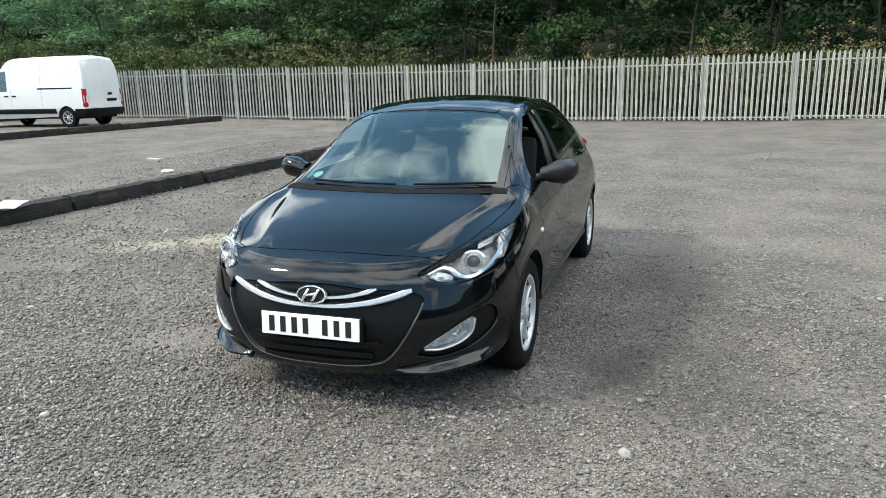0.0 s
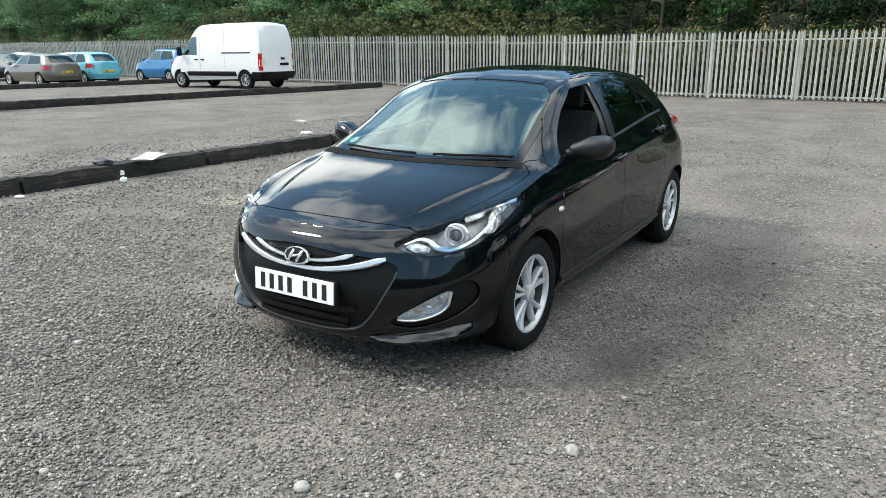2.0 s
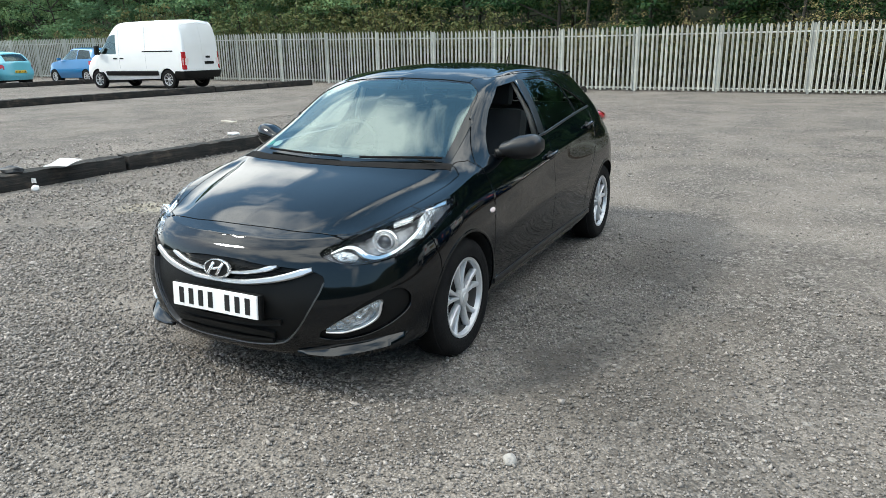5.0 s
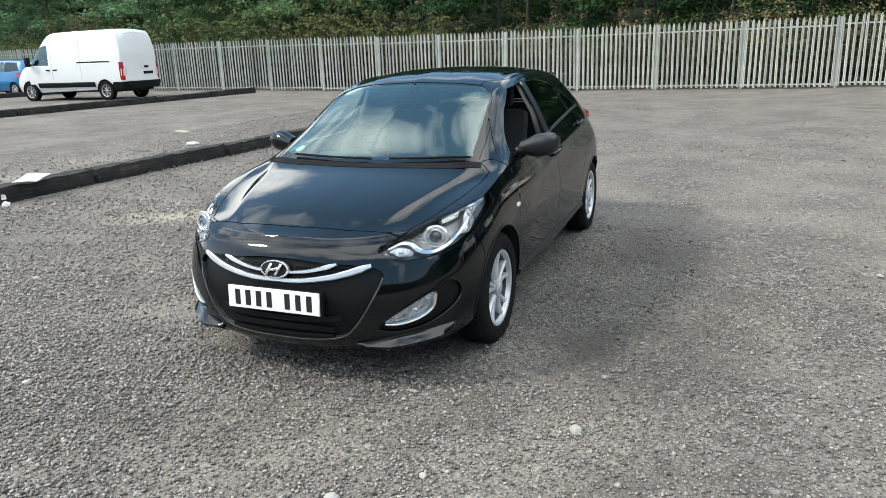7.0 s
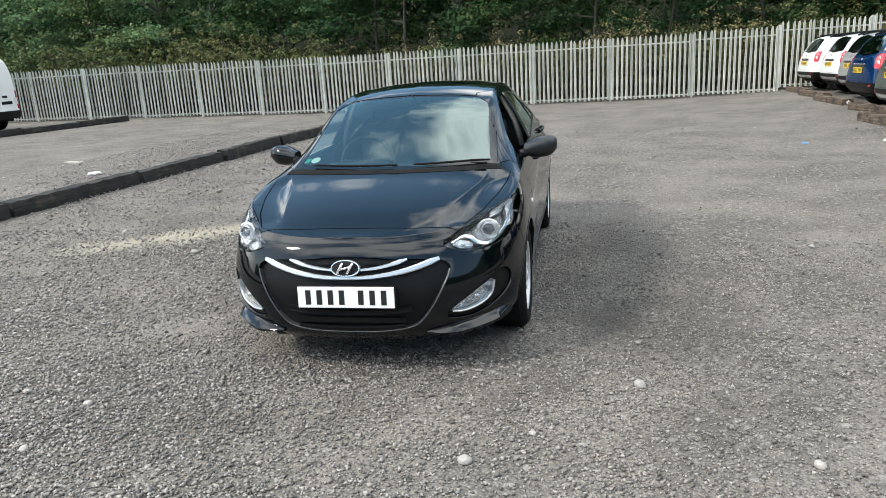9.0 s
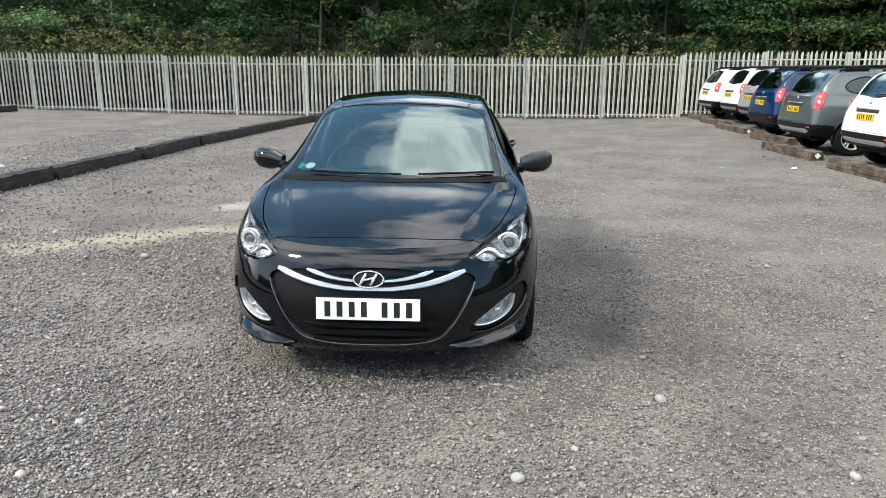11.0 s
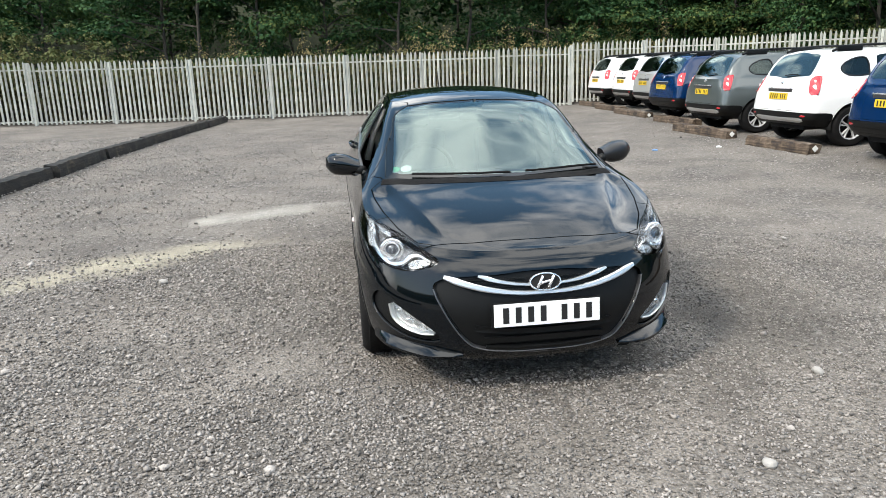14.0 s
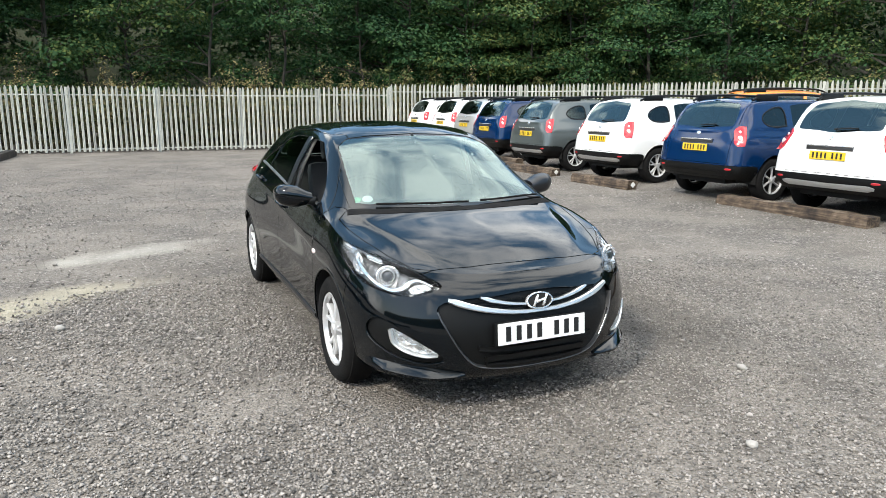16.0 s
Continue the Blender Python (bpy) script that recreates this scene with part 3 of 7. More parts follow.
    # dark strip by the front bumper, with its shade put into the colour
    shade_stain2 = soft_patch(-0.5, -0.62, 12, 1.0, 0.28, (0.085, 0.075, 0.064), shade_stain1, 0.5)
    look1 = soft_patch(-2.9, 3.25, 30, 1.45, 0.40, (0.50, 0.455, 0.33), shade_stain2, 0.62)
    look2 = soft_patch(-1.9, 5.3, 24, 1.0, 0.38, (0.52, 0.50, 0.44), look1, 0.55)
    look3 = soft_patch(-7.5, 4.6, 20, 0.9, 0.25, (0.45, 0.44, 0.42), look2, 0.4)
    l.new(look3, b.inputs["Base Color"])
    h1 = maths("MULTIPLY_ADD", fine.outputs["Distance"], -0.9, maths("MULTIPLY", mid.outputs["Distance"], -0.5))
    bp = n.new("ShaderNodeBump")
    bp.inputs["Strength"].default_value, bp.inputs["Distance"].default_value = 0.9, 0.014
    l.new(h1, bp.inputs["Height"])
    l.new(bp.outputs["Normal"], b.inputs["Normal"])
    return m


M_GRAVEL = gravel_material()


def ground_sheet():
    bm = bmesh.new()
    xs = [-900, -300, -120, -75] + [-50 + 2.0 * i for i in range(41)] + [36, 50, 90, 200, 900]
    ys = [-900, -200, -60, -20] + [-8 + 1.5 * i for i in range(27)] + [40, 60, 120, 300, 900]
    grid = []
    for y in ys:
        grid.append([bm.verts.new((x, y, ground_z(max(x, -55), y) + (0.02 * noise.noise(Vector((x * 0.13, y * 0.13, 3))) if abs(x) < 60 and abs(y) < 40 and math.hypot(x, y - 2) > 5 else 0))) for x in xs])
    for r0, r1 in zip(grid, grid[1:]):
        for i in range(len(xs) - 1):
            bm.faces.new((r0[i], r0[i + 1], r1[i + 1], r1[i]))
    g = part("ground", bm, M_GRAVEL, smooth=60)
    return tagged(g, "compacted grey crushed-stone gravel yard with pale dusty spills", "ground", kind="structure")


ground = ground_sheet()

# ---- the palisade fence: posts, rails and pointed pales along two runs ----
M_GALV = material("galvanised_steel", (0.47, 0.475, 0.435), 0.6, 0.0, vary=0.75, noise_scale=2.2, hue=(0.29, 0.295, 0.25), objrand=0.2)
FENCE_H = 2.17


def fence_y(x):
    return 23.05 - 0.055 * x


CORNER = Vector((12.99, fence_y(12.99), 0))
RUN_TURN = Vector((23.5, 7.5, 0))


def pale_mesh(h):
    """A W-section pale with a split, pointed head, 80 mm wide."""
    bm = bmesh.new()
    prof = [(-0.040, 0.0), (-0.020, -0.026), (0.0, -0.006), (0.020, -0.026), (0.040, 0.0)]
    heads = [h - 0.075, h - 0.02, h, h - 0.02, h - 0.075]
    front = [[bm.verts.new((x, y, 0.05)) for x, y in prof], [bm.verts.new((x, y, h - 0.10)) for x, y in prof], [bm.verts.new((x * 0.8, y, t)) for (x, y), t in zip(prof, heads)]]
    for a, b in zip(front, front[1:]):
        for i in range(4):
            bm.faces.new((a[i], a[i + 1], b[i + 1], b[i]))
    back = bmesh.ops.duplicate(bm, geom=bm.verts[:] + bm.edges[:] + bm.faces[:])["geom"]
    for g in back:
        if isinstance(g, bmesh.types.BMVert):
            g.co.y += 0.003
    bmesh.ops.reverse_faces(bm, faces=[g for g in back if isinstance(g, bmesh.types.BMFace)])
    me = bpy.data.meshes.new("pale")
    bm.to_mesh(me)
    bm.free()
    me.materials.append(M_GALV)
    return me


def post_mesh(h):
    bm = bmesh.new()
    box(bm, -0.038, 0.038, 0.010, 0.016, -0.1, h - 0.04)
    box(bm, -0.004, 0.004, 0.016, 0.09, -0.1, h - 0.04)
    box(bm, -0.038, 0.038, 0.09, 0.096, -0.1, h - 0.04)
    me = bpy.data.meshes.new("post")
    bm.to_mesh(me)
    bm.free()
    me.materials.append(M_GALV)
    return me


def rail_mesh(length):
    bm = bmesh.new()
    box(bm, -length / 2, length / 2, 0.003, 0.009, -0.022, 0.022)
    box(bm, -length / 2, length / 2, 0.009, 0.045, 0.016, 0.022)
    me = bpy.data.meshes.new("rail")
    bm.to_mesh(me)
    bm.free()
    me.materials.append(M_GALV)
    return me


def fence_run(p0, p1, near):
    """Panels of 2.72 m; the pales inside the near stretch are parts of their own, the rest one mesh."""
    root = empty("palisade_fence")
    tagged(root, "galvanised steel palisade fence with pointed pales, weathered grey", "fence")
    d = (p1 - p0)
    length = d.length
    d.normalize()
    turn = math.atan2(d.y, d.x) + (math.pi if d.x < 0 else 0)
    pale, post, rail = pale_mesh(FENCE_H), post_mesh(FENCE_H), rail_mesh(2.72)
    rest = bmesh.new()
    count = int(length / 2.72)
    made = 0
    for k in range(count + 1):
        at = p0 + d * (2.72 * k)
        z = ground_z(at.x, at.y)
        o = new("post", post)
        o.parent = root
        o.matrix_basis = Matrix.Translation((at.x, at.y, z)) @ Matrix.Rotation(turn, 4, "Z")
        if k == count:
            break
        mid = at + d * 1.36
        zm = ground_z(mid.x, mid.y)
        for hz in (0.13, FENCE_H - 0.29):
            o = new("rail", rail)
            o.parent = root
            o.matrix_basis = Matrix.Translation((mid.x, mid.y, zm + hz)) @ Matrix.Rotation(turn, 4, "Z")
        for i in range(17):
            q = at + d * (2.72 * (i + 0.5) / 17)
            lean = random.gauss(0, 0.008)
            m = Matrix.Translation((q.x, q.y, zm + random.gauss(0, 0.009))) @ Matrix.Rotation(turn, 4, "Z") @ Matrix.Rotation(lean, 4, "Y")
            if near(q) and made < 300:
                o = new("pale", pale)
                o.parent = root
                o.matrix_basis = m
                made += 1
            else:
                before = len(rest.verts)
                rest.from_mesh(pale)
                rest.verts.ensure_lookup_table()
                for v in rest.verts[before:]:
                    v.co = m @ v.co
    far = part("distant_paling", rest, M_GALV, root)
    tagged(far, kind="stuff")
    return root


LEFT_END = Vector((-70.0, fence_y(-70.0), 0))
fence_run(CORNER, LEFT_END, lambda q: q.x > -25)
fence_run(CORNER, RUN_TURN, lambda q: True)

# ---- old railway sleepers laid as wheel stops ----
def timber_material(name, stops, across=34.0, along=2.2):
    """Weathered timber: grain and splits run along local y, with blotches over them."""
    m = material(name, stops[1], 0.88, bump=0.0)
    n, l = m.node_tree.nodes, m.node_tree.links
    b = n["Principled BSDF"]
    co, info = n.new("ShaderNodeTexCoord"), n.new("ShaderNodeObjectInfo")
    mp = n.new("ShaderNodeMapping")
    mp.inputs["Scale"].default_value = (across, along, across)
    l.new(co.outputs["Object"], mp.inputs["Vector"])
    l.new(info.outputs["Random"], mp.inputs["Location"])
    grain, blot = n.new("ShaderNodeTexNoise"), n.new("ShaderNodeTexNoise")
    grain.inputs["Scale"].default_value, grain.inputs["Detail"].default_value = 1.0, 6.0
    blot.inputs["Scale"].default_value, blot.inputs["Detail"].default_value = 4.5, 5.0
    l.new(mp.outputs["Vector"], grain.inputs["Vector"])
    l.new(co.outputs["Object"], blot.inputs["Vector"])
    ad = n.new("ShaderNodeMath")
    ad.operation = "MULTIPLY_ADD"
    ad.inputs[1].default_value = 0.7
    l.new(blot.outputs["Fac"], ad.inputs[0])
    hf = n.new("ShaderNodeMath")
    hf.operation = "MULTIPLY"
    hf.inputs[1].default_value = 0.45
    l.new(grain.outputs["Fac"], hf.inputs[0])
    l.new(hf.outputs["Value"], ad.inputs[2])
    r = n.new("ShaderNodeValToRGB")
    e = r.color_ramp.elements
    while len(e) < len(stops):
        e.new(0.5)
    for k, c in enumerate(stops):
        e[k].position, e[k].color = 0.42 + 0.34 * k / (len(stops) - 1), (*c, 1)
    l.new(ad.outputs["Value"], r.inputs["Fac"])
    l.new(r.outputs["Color"], b.inputs["Base Color"])
    bp = n.new("ShaderNodeBump")
    bp.inputs["Strength"].default_value, bp.inputs["Distance"].default_value = 0.9, 0.02
    l.new(grain.outputs["Fac"], bp.inputs["Height"])
    l.new(bp.outputs["Normal"], b.inputs["Normal"])
    return m


M_SLEEPER = timber_material("old_sleeper_wood", [(0.018, 0.013, 0.010), (0.058, 0.039, 0.026), (0.125, 0.090, 0.061), (0.24, 0.195, 0.15)])
# dark wood, darkened further: shade of sides turned from the sun put in
M_SLEEPERDARK = timber_material("tarred_sleeper_wood", [(0.005, 0.005, 0.005), (0.007, 0.0068, 0.006), (0.016, 0.0135, 0.011), (0.055, 0.042, 0.030)])
M_CHALK = material("white_marker", (0.75, 0.75, 0.72), 0.7)


def sleeper(x, y, ang, length, mat, label, seed, h=0.16, w=0.25, marker=0, group="sleepers"):
    rnd = random.Random(seed)
    bm = bmesh.new()
    n = 22
    rings = []
    for i in range(n + 1):
        t = -length / 2 + length * i / n
        jog = [rnd.gauss(0, 0.009) for _ in range(8)]
        prof = [(-w / 2, -0.03), (-w / 2, h * 0.55), (-w / 2 + 0.02, h), (-0.02, h + 0.004), (w / 2 - 0.02, h), (w / 2, h * 0.55), (w / 2, -0.03)]
        rings.append([bm.verts.new((px + jog[j], t + (rnd.gauss(0, 0.008) if 0 < i < n else rnd.gauss(0, 0.012)), pz + jog[-1 - j] * 0.8)) for j, (px, pz) in enumerate(prof)])
    for a, b in zip(rings, rings[1:]):
        for j in range(len(a) - 1):
            bm.faces.new((a[j], a[j + 1], b[j + 1], b[j]))
    bm.faces.new(rings[0])
    bm.faces.new(rings[-1][::-1])
    bmesh.ops.recalc_face_normals(bm, faces=bm.faces)
    ob = part("railway_sleeper", bm, mat, smooth=35)
    ob.matrix_world = pose(x, y, ground_z(x, y) + rnd.uniform(-0.02, 0.01), 0, rnd.gauss(0, 1.2), ang + rnd.gauss(0, 1.0))
    tagged(ob, label, "railway sleeper", group)
    if marker:
        bm = bmesh.new()
        box(bm, -0.04, 0.04, -0.003, 0.003, -0.04, 0.04, m=pose(0, marker * (length / 2 + 0.014), h * 0.55, 0, 45, 0))
        mk = part("end_marker", bm, M_CHALK, ob, "small white diamond marker")
    return ob


L_A = "long dark railway sleeper lying end to end on gravel"
y = -3.4
for k in range(11):
    x = float(table([(-4, -6.45), (6, -6.05), (15, -5.55), (24, -4.75)], y + 1.25))
    slope = -math.degrees(math.atan2(float(table([(-4, -6.45), (6, -6.05), (15, -5.55), (24, -4.75)], y + 2.5)) - float(table([(-4, -6.45), (6, -6.05), (15, -5.55), (24, -4.75)], y)), 2.5))
    if y + 1.25 < 23:
        sleeper(x, y + 1.27, slope, 2.56, M_SLEEPERDARK, L_A, 100 + k, 0.20, 0.26, marker=1 if k == 2 else 0, group="sleepers beside the car")
    y += 2.6
for k in range(8):
    yy = 3.2 + 2.6 * k
    if yy < 22.3:
        sleeper(-18.3 + 0.085 * (yy - 6), yy, -4.9, 2.56, M_SLEEPERDARK, "dark railway sleeper used as a wheel stop", 200 + k, 0.2, 0.26, marker=-1 if k in (2, 4, 6) else 0, group="sleepers by the van")
for k in range(9):
    yy = 6.0 + 2.6 * k
    sleeper(-28.9 + 0.08 * (yy - 13), yy, -4.5, 2.56, M_SLEEPERDARK, "dark railway sleeper at the far parking row", 300 + k, 0.2, 0.26, group="sleepers of the far row")
L_R = "weathered brown railway sleeper behind a parked car"
for k, (x, y, ang, ln, mk) in enumerate([(6.75, 0.3, 2, 2.5, 0), (6.72, 1.95, 1, 0.7, 0), (6.74, 4.05, 0, 2.55, 0), (6.60, 8.20, 2, 1.7, -1), (6.68, 11.10, 2, 2.2, -1), (7.30, 13.6, 3, 1.9, 0), (7.42, 16.6, 2, 2.2, -1), (7.65, 18.9, 2, 2.0, 0), (7.85, 21.2, 2, 2.0, 0)]):
    sleeper(x, y, ang, ln, M_SLEEPER, L_R, 400 + k, 0.15, 0.25, marker=mk, group="sleepers behind the parked cars")


# ---- the black hatchback: nose towards -y, middle on x = 0 ----
def spline(pts, per=6):
    return catmull(pts, per, closed=True)


def ease_in(a, b, t):
    t = min(1.0, max(0.0, (t - a) / (b - a)))
    return t * t * (3 - 2 * t)


def hatchback_creases(p):
    """The pressed lines: two over the bonnet, and one along the flanks that rises to the tail lamps."""
    x, y, z = p
    if y < 1.02 and z > 0.70:
        on = ease_in(0.16, 0.34, y) * (1 - ease_in(0.86, 1.0, y)) * ease_in(0.70, 0.78, z)
        xc = float(np.interp(y, (0.1, 0.3, 0.6, 0.95), (0.40, 0.455, 0.545, 0.655)))
        t = min(1.0, max(0.0, (x - xc) / (0.80 - xc)))
        z -= on * 0.013 * 6.75 * t * (1 - t) ** 2
        z += on * 0.007 * max(0.0, 1 - (x / xc) ** 2)
    if 0.95 < y < 3.95 and x > 0.6:
        on = ease_in(1.0, 1.5, y) * (1 - ease_in(3.45, 3.9, y))
        zc = float(np.interp(y, (0.95, 1.2, 2.2, 3.2, 3.8), (0.70, 0.735, 0.850, 0.950, 1.0)))
        t = min(1.0, max(0.0, (zc - z) / 0.26))
        x -= on * 0.011 * 6.75 * t * (1 - t) ** 2
        t = min(1.0, max(0.0, (z - zc) / 0.12))
        x += on * 0.004 * max(0.0, 1 - t) * ease_in(0, 0.15, 1 - t)
    return Vector((x, y, z))


def hatchback_skin():
    belt_z = [(0.06, 0.735), (0.25, 0.765), (0.5, 0.815), (0.75, 0.865), (1.05, 0.925), (1.4, 0.955), (2.2, 0.985), (3.0, 1.05), (3.5, 1.085), (3.9, 1.06), (4.2, 0.98)]
    levels = [
        dict(yf=0.06, Lf=0.72, nf=2.5, yr=4.16, Lr=0.55, nr=2.6, w=[(0, 0.78), (0.84, 0.80), (2, 0.80), (3.5, 0.80), (4.2, 0.74)], z=[(0, 0.175), (0.6, 0.18), (1.2, 0.19), (3.2, 0.20), (4.2, 0.26)]),
        dict(yf=-0.02, Lf=0.80, nf=2.5, yr=4.21, Lr=0.6, nr=2.6, w=[(0, 0.855), (0.84, 0.855), (2, 0.845), (3.5, 0.85), (4.2, 0.80)], z=[(0, 0.255), (1.2, 0.26), (3.2, 0.27), (4.2, 0.36)]),
        dict(yf=-0.045, Lf=0.82, nf=2.5, yr=4.24, Lr=0.62, nr=2.6, w=[(0, 0.885), (0.84, 0.885), (2.0, 0.858), (3.5, 0.885), (4.2, 0.83)], z=[(0, 0.44), (4.2, 0.52)]),
        dict(yf=-0.012, Lf=0.84, nf=2.5, yr=4.23, Lr=0.62, nr=2.6, w=[(0, 0.89), (0.84, 0.89), (2.0, 0.873), (3.5, 0.892), (4.2, 0.82)], z=[(0, 0.60), (1.0, 0.60), (2.5, 0.63), (4.2, 0.68)]),
        dict(yf=0.022, Lf=0.86, nf=2.45, yr=4.20, Lr=0.62, nr=2.6, w=[(0, 0.882), (0.84, 0.872), (2.0, 0.868), (3.2, 0.868), (3.5, 0.868), (4.2, 0.78)], z=[(0, 0.69), (0.6, 0.735), (1.2, 0.78), (2.2, 0.80), (3.5, 0.86), (4.2, 0.82)]),
        dict(yf=0.075, Lf=0.90, nf=2.35, yr=4.15, Lr=0.62, nr=2.6, w=[(0, 0.86), (0.5, 0.85), (0.84, 0.828), (1.2, 0.815), (2.0, 0.812), (3.0, 0.775), (3.5, 0.745), (4.2, 0.70)], z=belt_z),
    ]
    top = dict(
        zc=[(0.07, 0.735), (0.2, 0.785), (0.45, 0.862), (0.7, 0.915), (0.9, 0.955), (1.0, 1.005), (1.3, 1.185), (1.6, 1.345), (1.78, 1.408), (2.05, 1.450), (2.4, 1.468), (2.9, 1.460), (3.3, 1.430), (3.68, 1.385), (3.76, 1.33), (3.98, 1.09), (4.1, 1.02), (4.16, 0.98)],
        er=[(0.07, 0.70), (0.6, 0.74), (0.95, 0.79), (1.05, 0.815), (1.3, 0.782), (1.79, 0.725), (2.2, 0.70), (3.0, 0.70), (3.6, 0.70), (4.1, 0.8)],
        eh=[(0.07, 0.5), (0.6, 0.52), (0.9, 0.50), (1.02, 0.52), (1.3, 0.64), (1.79, 0.83), (2.2, 0.87), (3.0, 0.86), (3.6, 0.80), (4.1, 0.5)],
    )
    return Skin(levels, top, nf=44, ns=120, nr=22, per=8, cross=42, shape=hatchback_creases)


def circle(cy, cz, r, n=40):
    return [(cy + r * math.cos(2 * math.pi * i / n), cz + r * math.sin(2 * math.pi * i / n)) for i in range(n)]


HUB_F, HUB_R, HUB_Z, TYRE_R = 0.84, 3.485, 0.305, 0.312


def hatchback():
    sk = hatchback_skin()
    side = lambda c: c.x > 0.45
    front = lambda c: c.y < 1.0
    # bumper, grille and lamps in front view
    sk.cut("bumper", "s", [(-0.3, 0.0), (-0.3, 0.82), (0.19, 0.82), (0.21, 0.742), (0.30, 0.742), (0.52, 0.735), (0.56, 0.60), (0.56, 0.0)])
    sk.cut("fender", "s", [(0.56, 0.0), (0.56, 0.60), (0.52, 0.735), (0.30, 0.70), (0.62, 0.86), (1.08, 0.98), (1.14, 0.98), (1.20, 0.86), (1.17, 0.0)], lambda c: c.x > 0.55)
    hood = [(-0.02, 0.165), (0.30, 0.175), (0.50, 0.21), (0.575, 0.26), (0.66, 0.44), (0.72, 0.65), (0.755, 0.85), (0.765, 0.98), (0.71, 1.035), (0.60, 0.985), (0.40, 0.925), (0.2, 0.895), (-0.02, 0.885)]
    sk.cut("hood", "t", hood, lambda c: c.z > 0.66)
    screen = [(-0.02, 0.90), (0.2, 0.91), (0.40, 0.94), (0.60, 1.0), (0.675, 1.045), (0.655, 1.25), (0.625, 1.5), (0.592, 1.75), (0.57, 1.80), (0.40, 1.755), (0.2, 1.735), (-0.02, 1.73)]
    sk.cut("screen_border", "t", screen, lambda c: c.z > 0.85)
    sk.cut("windscreen", "t", [(-0.02, 0.965), (0.2, 0.975), (0.40, 1.005), (0.575, 1.055), (0.625, 1.09), (0.608, 1.25), (0.578, 1.5), (0.547, 1.72), (0.52, 1.765), (0.38, 1.722), (0.2, 1.703), (-0.02, 1.698)], lambda c: c.z > 0.85)
    roof = [(-0.02, 1.73), (0.2, 1.735), (0.40, 1.755), (0.57, 1.80), (0.558, 2.2), (0.55, 3.0), (0.53, 3.66), (-0.02, 3.68)]
    sk.cut("roof", "t", roof, lambda c: c.z > 1.2)
    sk.cut("rear_window", "t", [(-0.02, 3.735), (0.48, 3.72), (0.53, 3.80), (0.55, 3.96), (-0.02, 3.99)], lambda c: c.z > 0.95)
    sk.cut("tailgate", "s", [(4.0, 0.60), (4.4, 0.60), (4.4, 1.06), (4.0, 1.06)], lambda c: c.x < 0.62)
    # doors and side glass in side view
    sk.cut("front_door", "s", [(1.17, 0.30), (1.20, 0.86), (1.16, 0.965), (1.50, 1.22), (1.80, 1.38), (2.22, 1.40), (2.245, 0.98), (2.25, 0.30)], side)
    sk.cut("rear_door", "s", [(2.25, 0.30), (2.245, 0.98), (2.22, 1.40), (2.7, 1.395), (3.02, 1.34), (3.32, 1.17), (3.36, 1.05), (3.25, 0.86), (3.02, 0.60), (2.95, 0.30)], side)
    sk.cut("side_window", "s", [(1.33, 0.985), (1.43, 1.075), (1.62, 1.21), (1.86, 1.332), (2.155, 1.352), (2.175, 1.017)], side)
    sk.cut("rear_side_window", "s", [(2.305, 1.022), (2.285, 1.355), (2.62, 1.353), (2.93, 1.312), (3.00, 1.28), (3.04, 1.085)], side)
    sk.cut("quarter_window", "s", [(3.065, 1.09), (3.03, 1.268), (3.18, 1.215), (3.36, 1.125), (3.40, 1.105)], side)
    sk.cut("tail_lamp", "s", [(3.70, 1.055), (3.78, 0.94), (4.3, 0.84), (4.3, 1.02), (3.90, 1.075)], lambda c: c.x > 0.42 and c.y > 3.5)
    sk.cut("arch_front", "s", circle(HUB_F, HUB_Z + 0.005, 0.352), lambda c: c.x > 0.5)
    sk.cut("arch_rear", "s", circle(HUB_R, HUB_Z + 0.005, 0.345), lambda c: c.x > 0.5)
    lamp = spline([(0.492, 0.700), (0.545, 0.735), (0.62, 0.775), (0.70, 0.806), (0.775, 0.835), (0.828, 0.852), (0.845, 0.825), (0.845, 0.77), (0.83, 0.715), (0.79, 0.675), (0.71, 0.650), (0.62, 0.650), (0.54, 0.672)], 5)
    sk.cut("headlamp", "f", lamp, lambda c: c.y < 0.78)
    grille = spline([(-0.02, 0.640), (0.25, 0.640), (0.44, 0.628), (0.515, 0.605), (0.527, 0.570), (0.50, 0.51), (0.43, 0.385), (0.36, 0.300), (0.30, 0.275), (0.15, 0.262), (-0.02, 0.26), (-0.10, 0.45)], 5)
    sk.cut("grille", "f", grille, lambda c: c.y < 0.35)
    sk.cut("fog_pocket", "f", spline([(0.505, 0.325), (0.60, 0.305), (0.72, 0.335), (0.80, 0.40), (0.815, 0.47), (0.79, 0.515), (0.745, 0.51), (0.66, 0.455), (0.56, 0.38)], 5), lambda c: c.y < 0.6)
    sk.cut("fog_lamp", "f", spline([(0.525, 0.338), (0.60, 0.328), (0.69, 0.352), (0.735, 0.40), (0.745, 0.478), (0.70, 0.462), (0.61, 0.405), (0.56, 0.372)], 5), lambda c: c.y < 0.6)
    sk.sort()
    sk.tree = bvhtree.BVHTree.FromBMesh(sk.bm)
    car = empty("hatchback")
    tagged(car, "glossy black five-door hatchback with chrome grille wings and alloy wheels", "car")
    P = lambda n, region, mat, label="", parent=car, **k: part(n, sk.panel(region, **k), mat, parent, label, smooth=40)
    P("body", "body", M_BLACK, both=True)
    bumper = P("front_bumper", "bumper", M_BLACK, both=True)
    P("bonnet", "hood", M_BLACK, both=True)
    P("roof", "roof", M_BLACK, both=True)
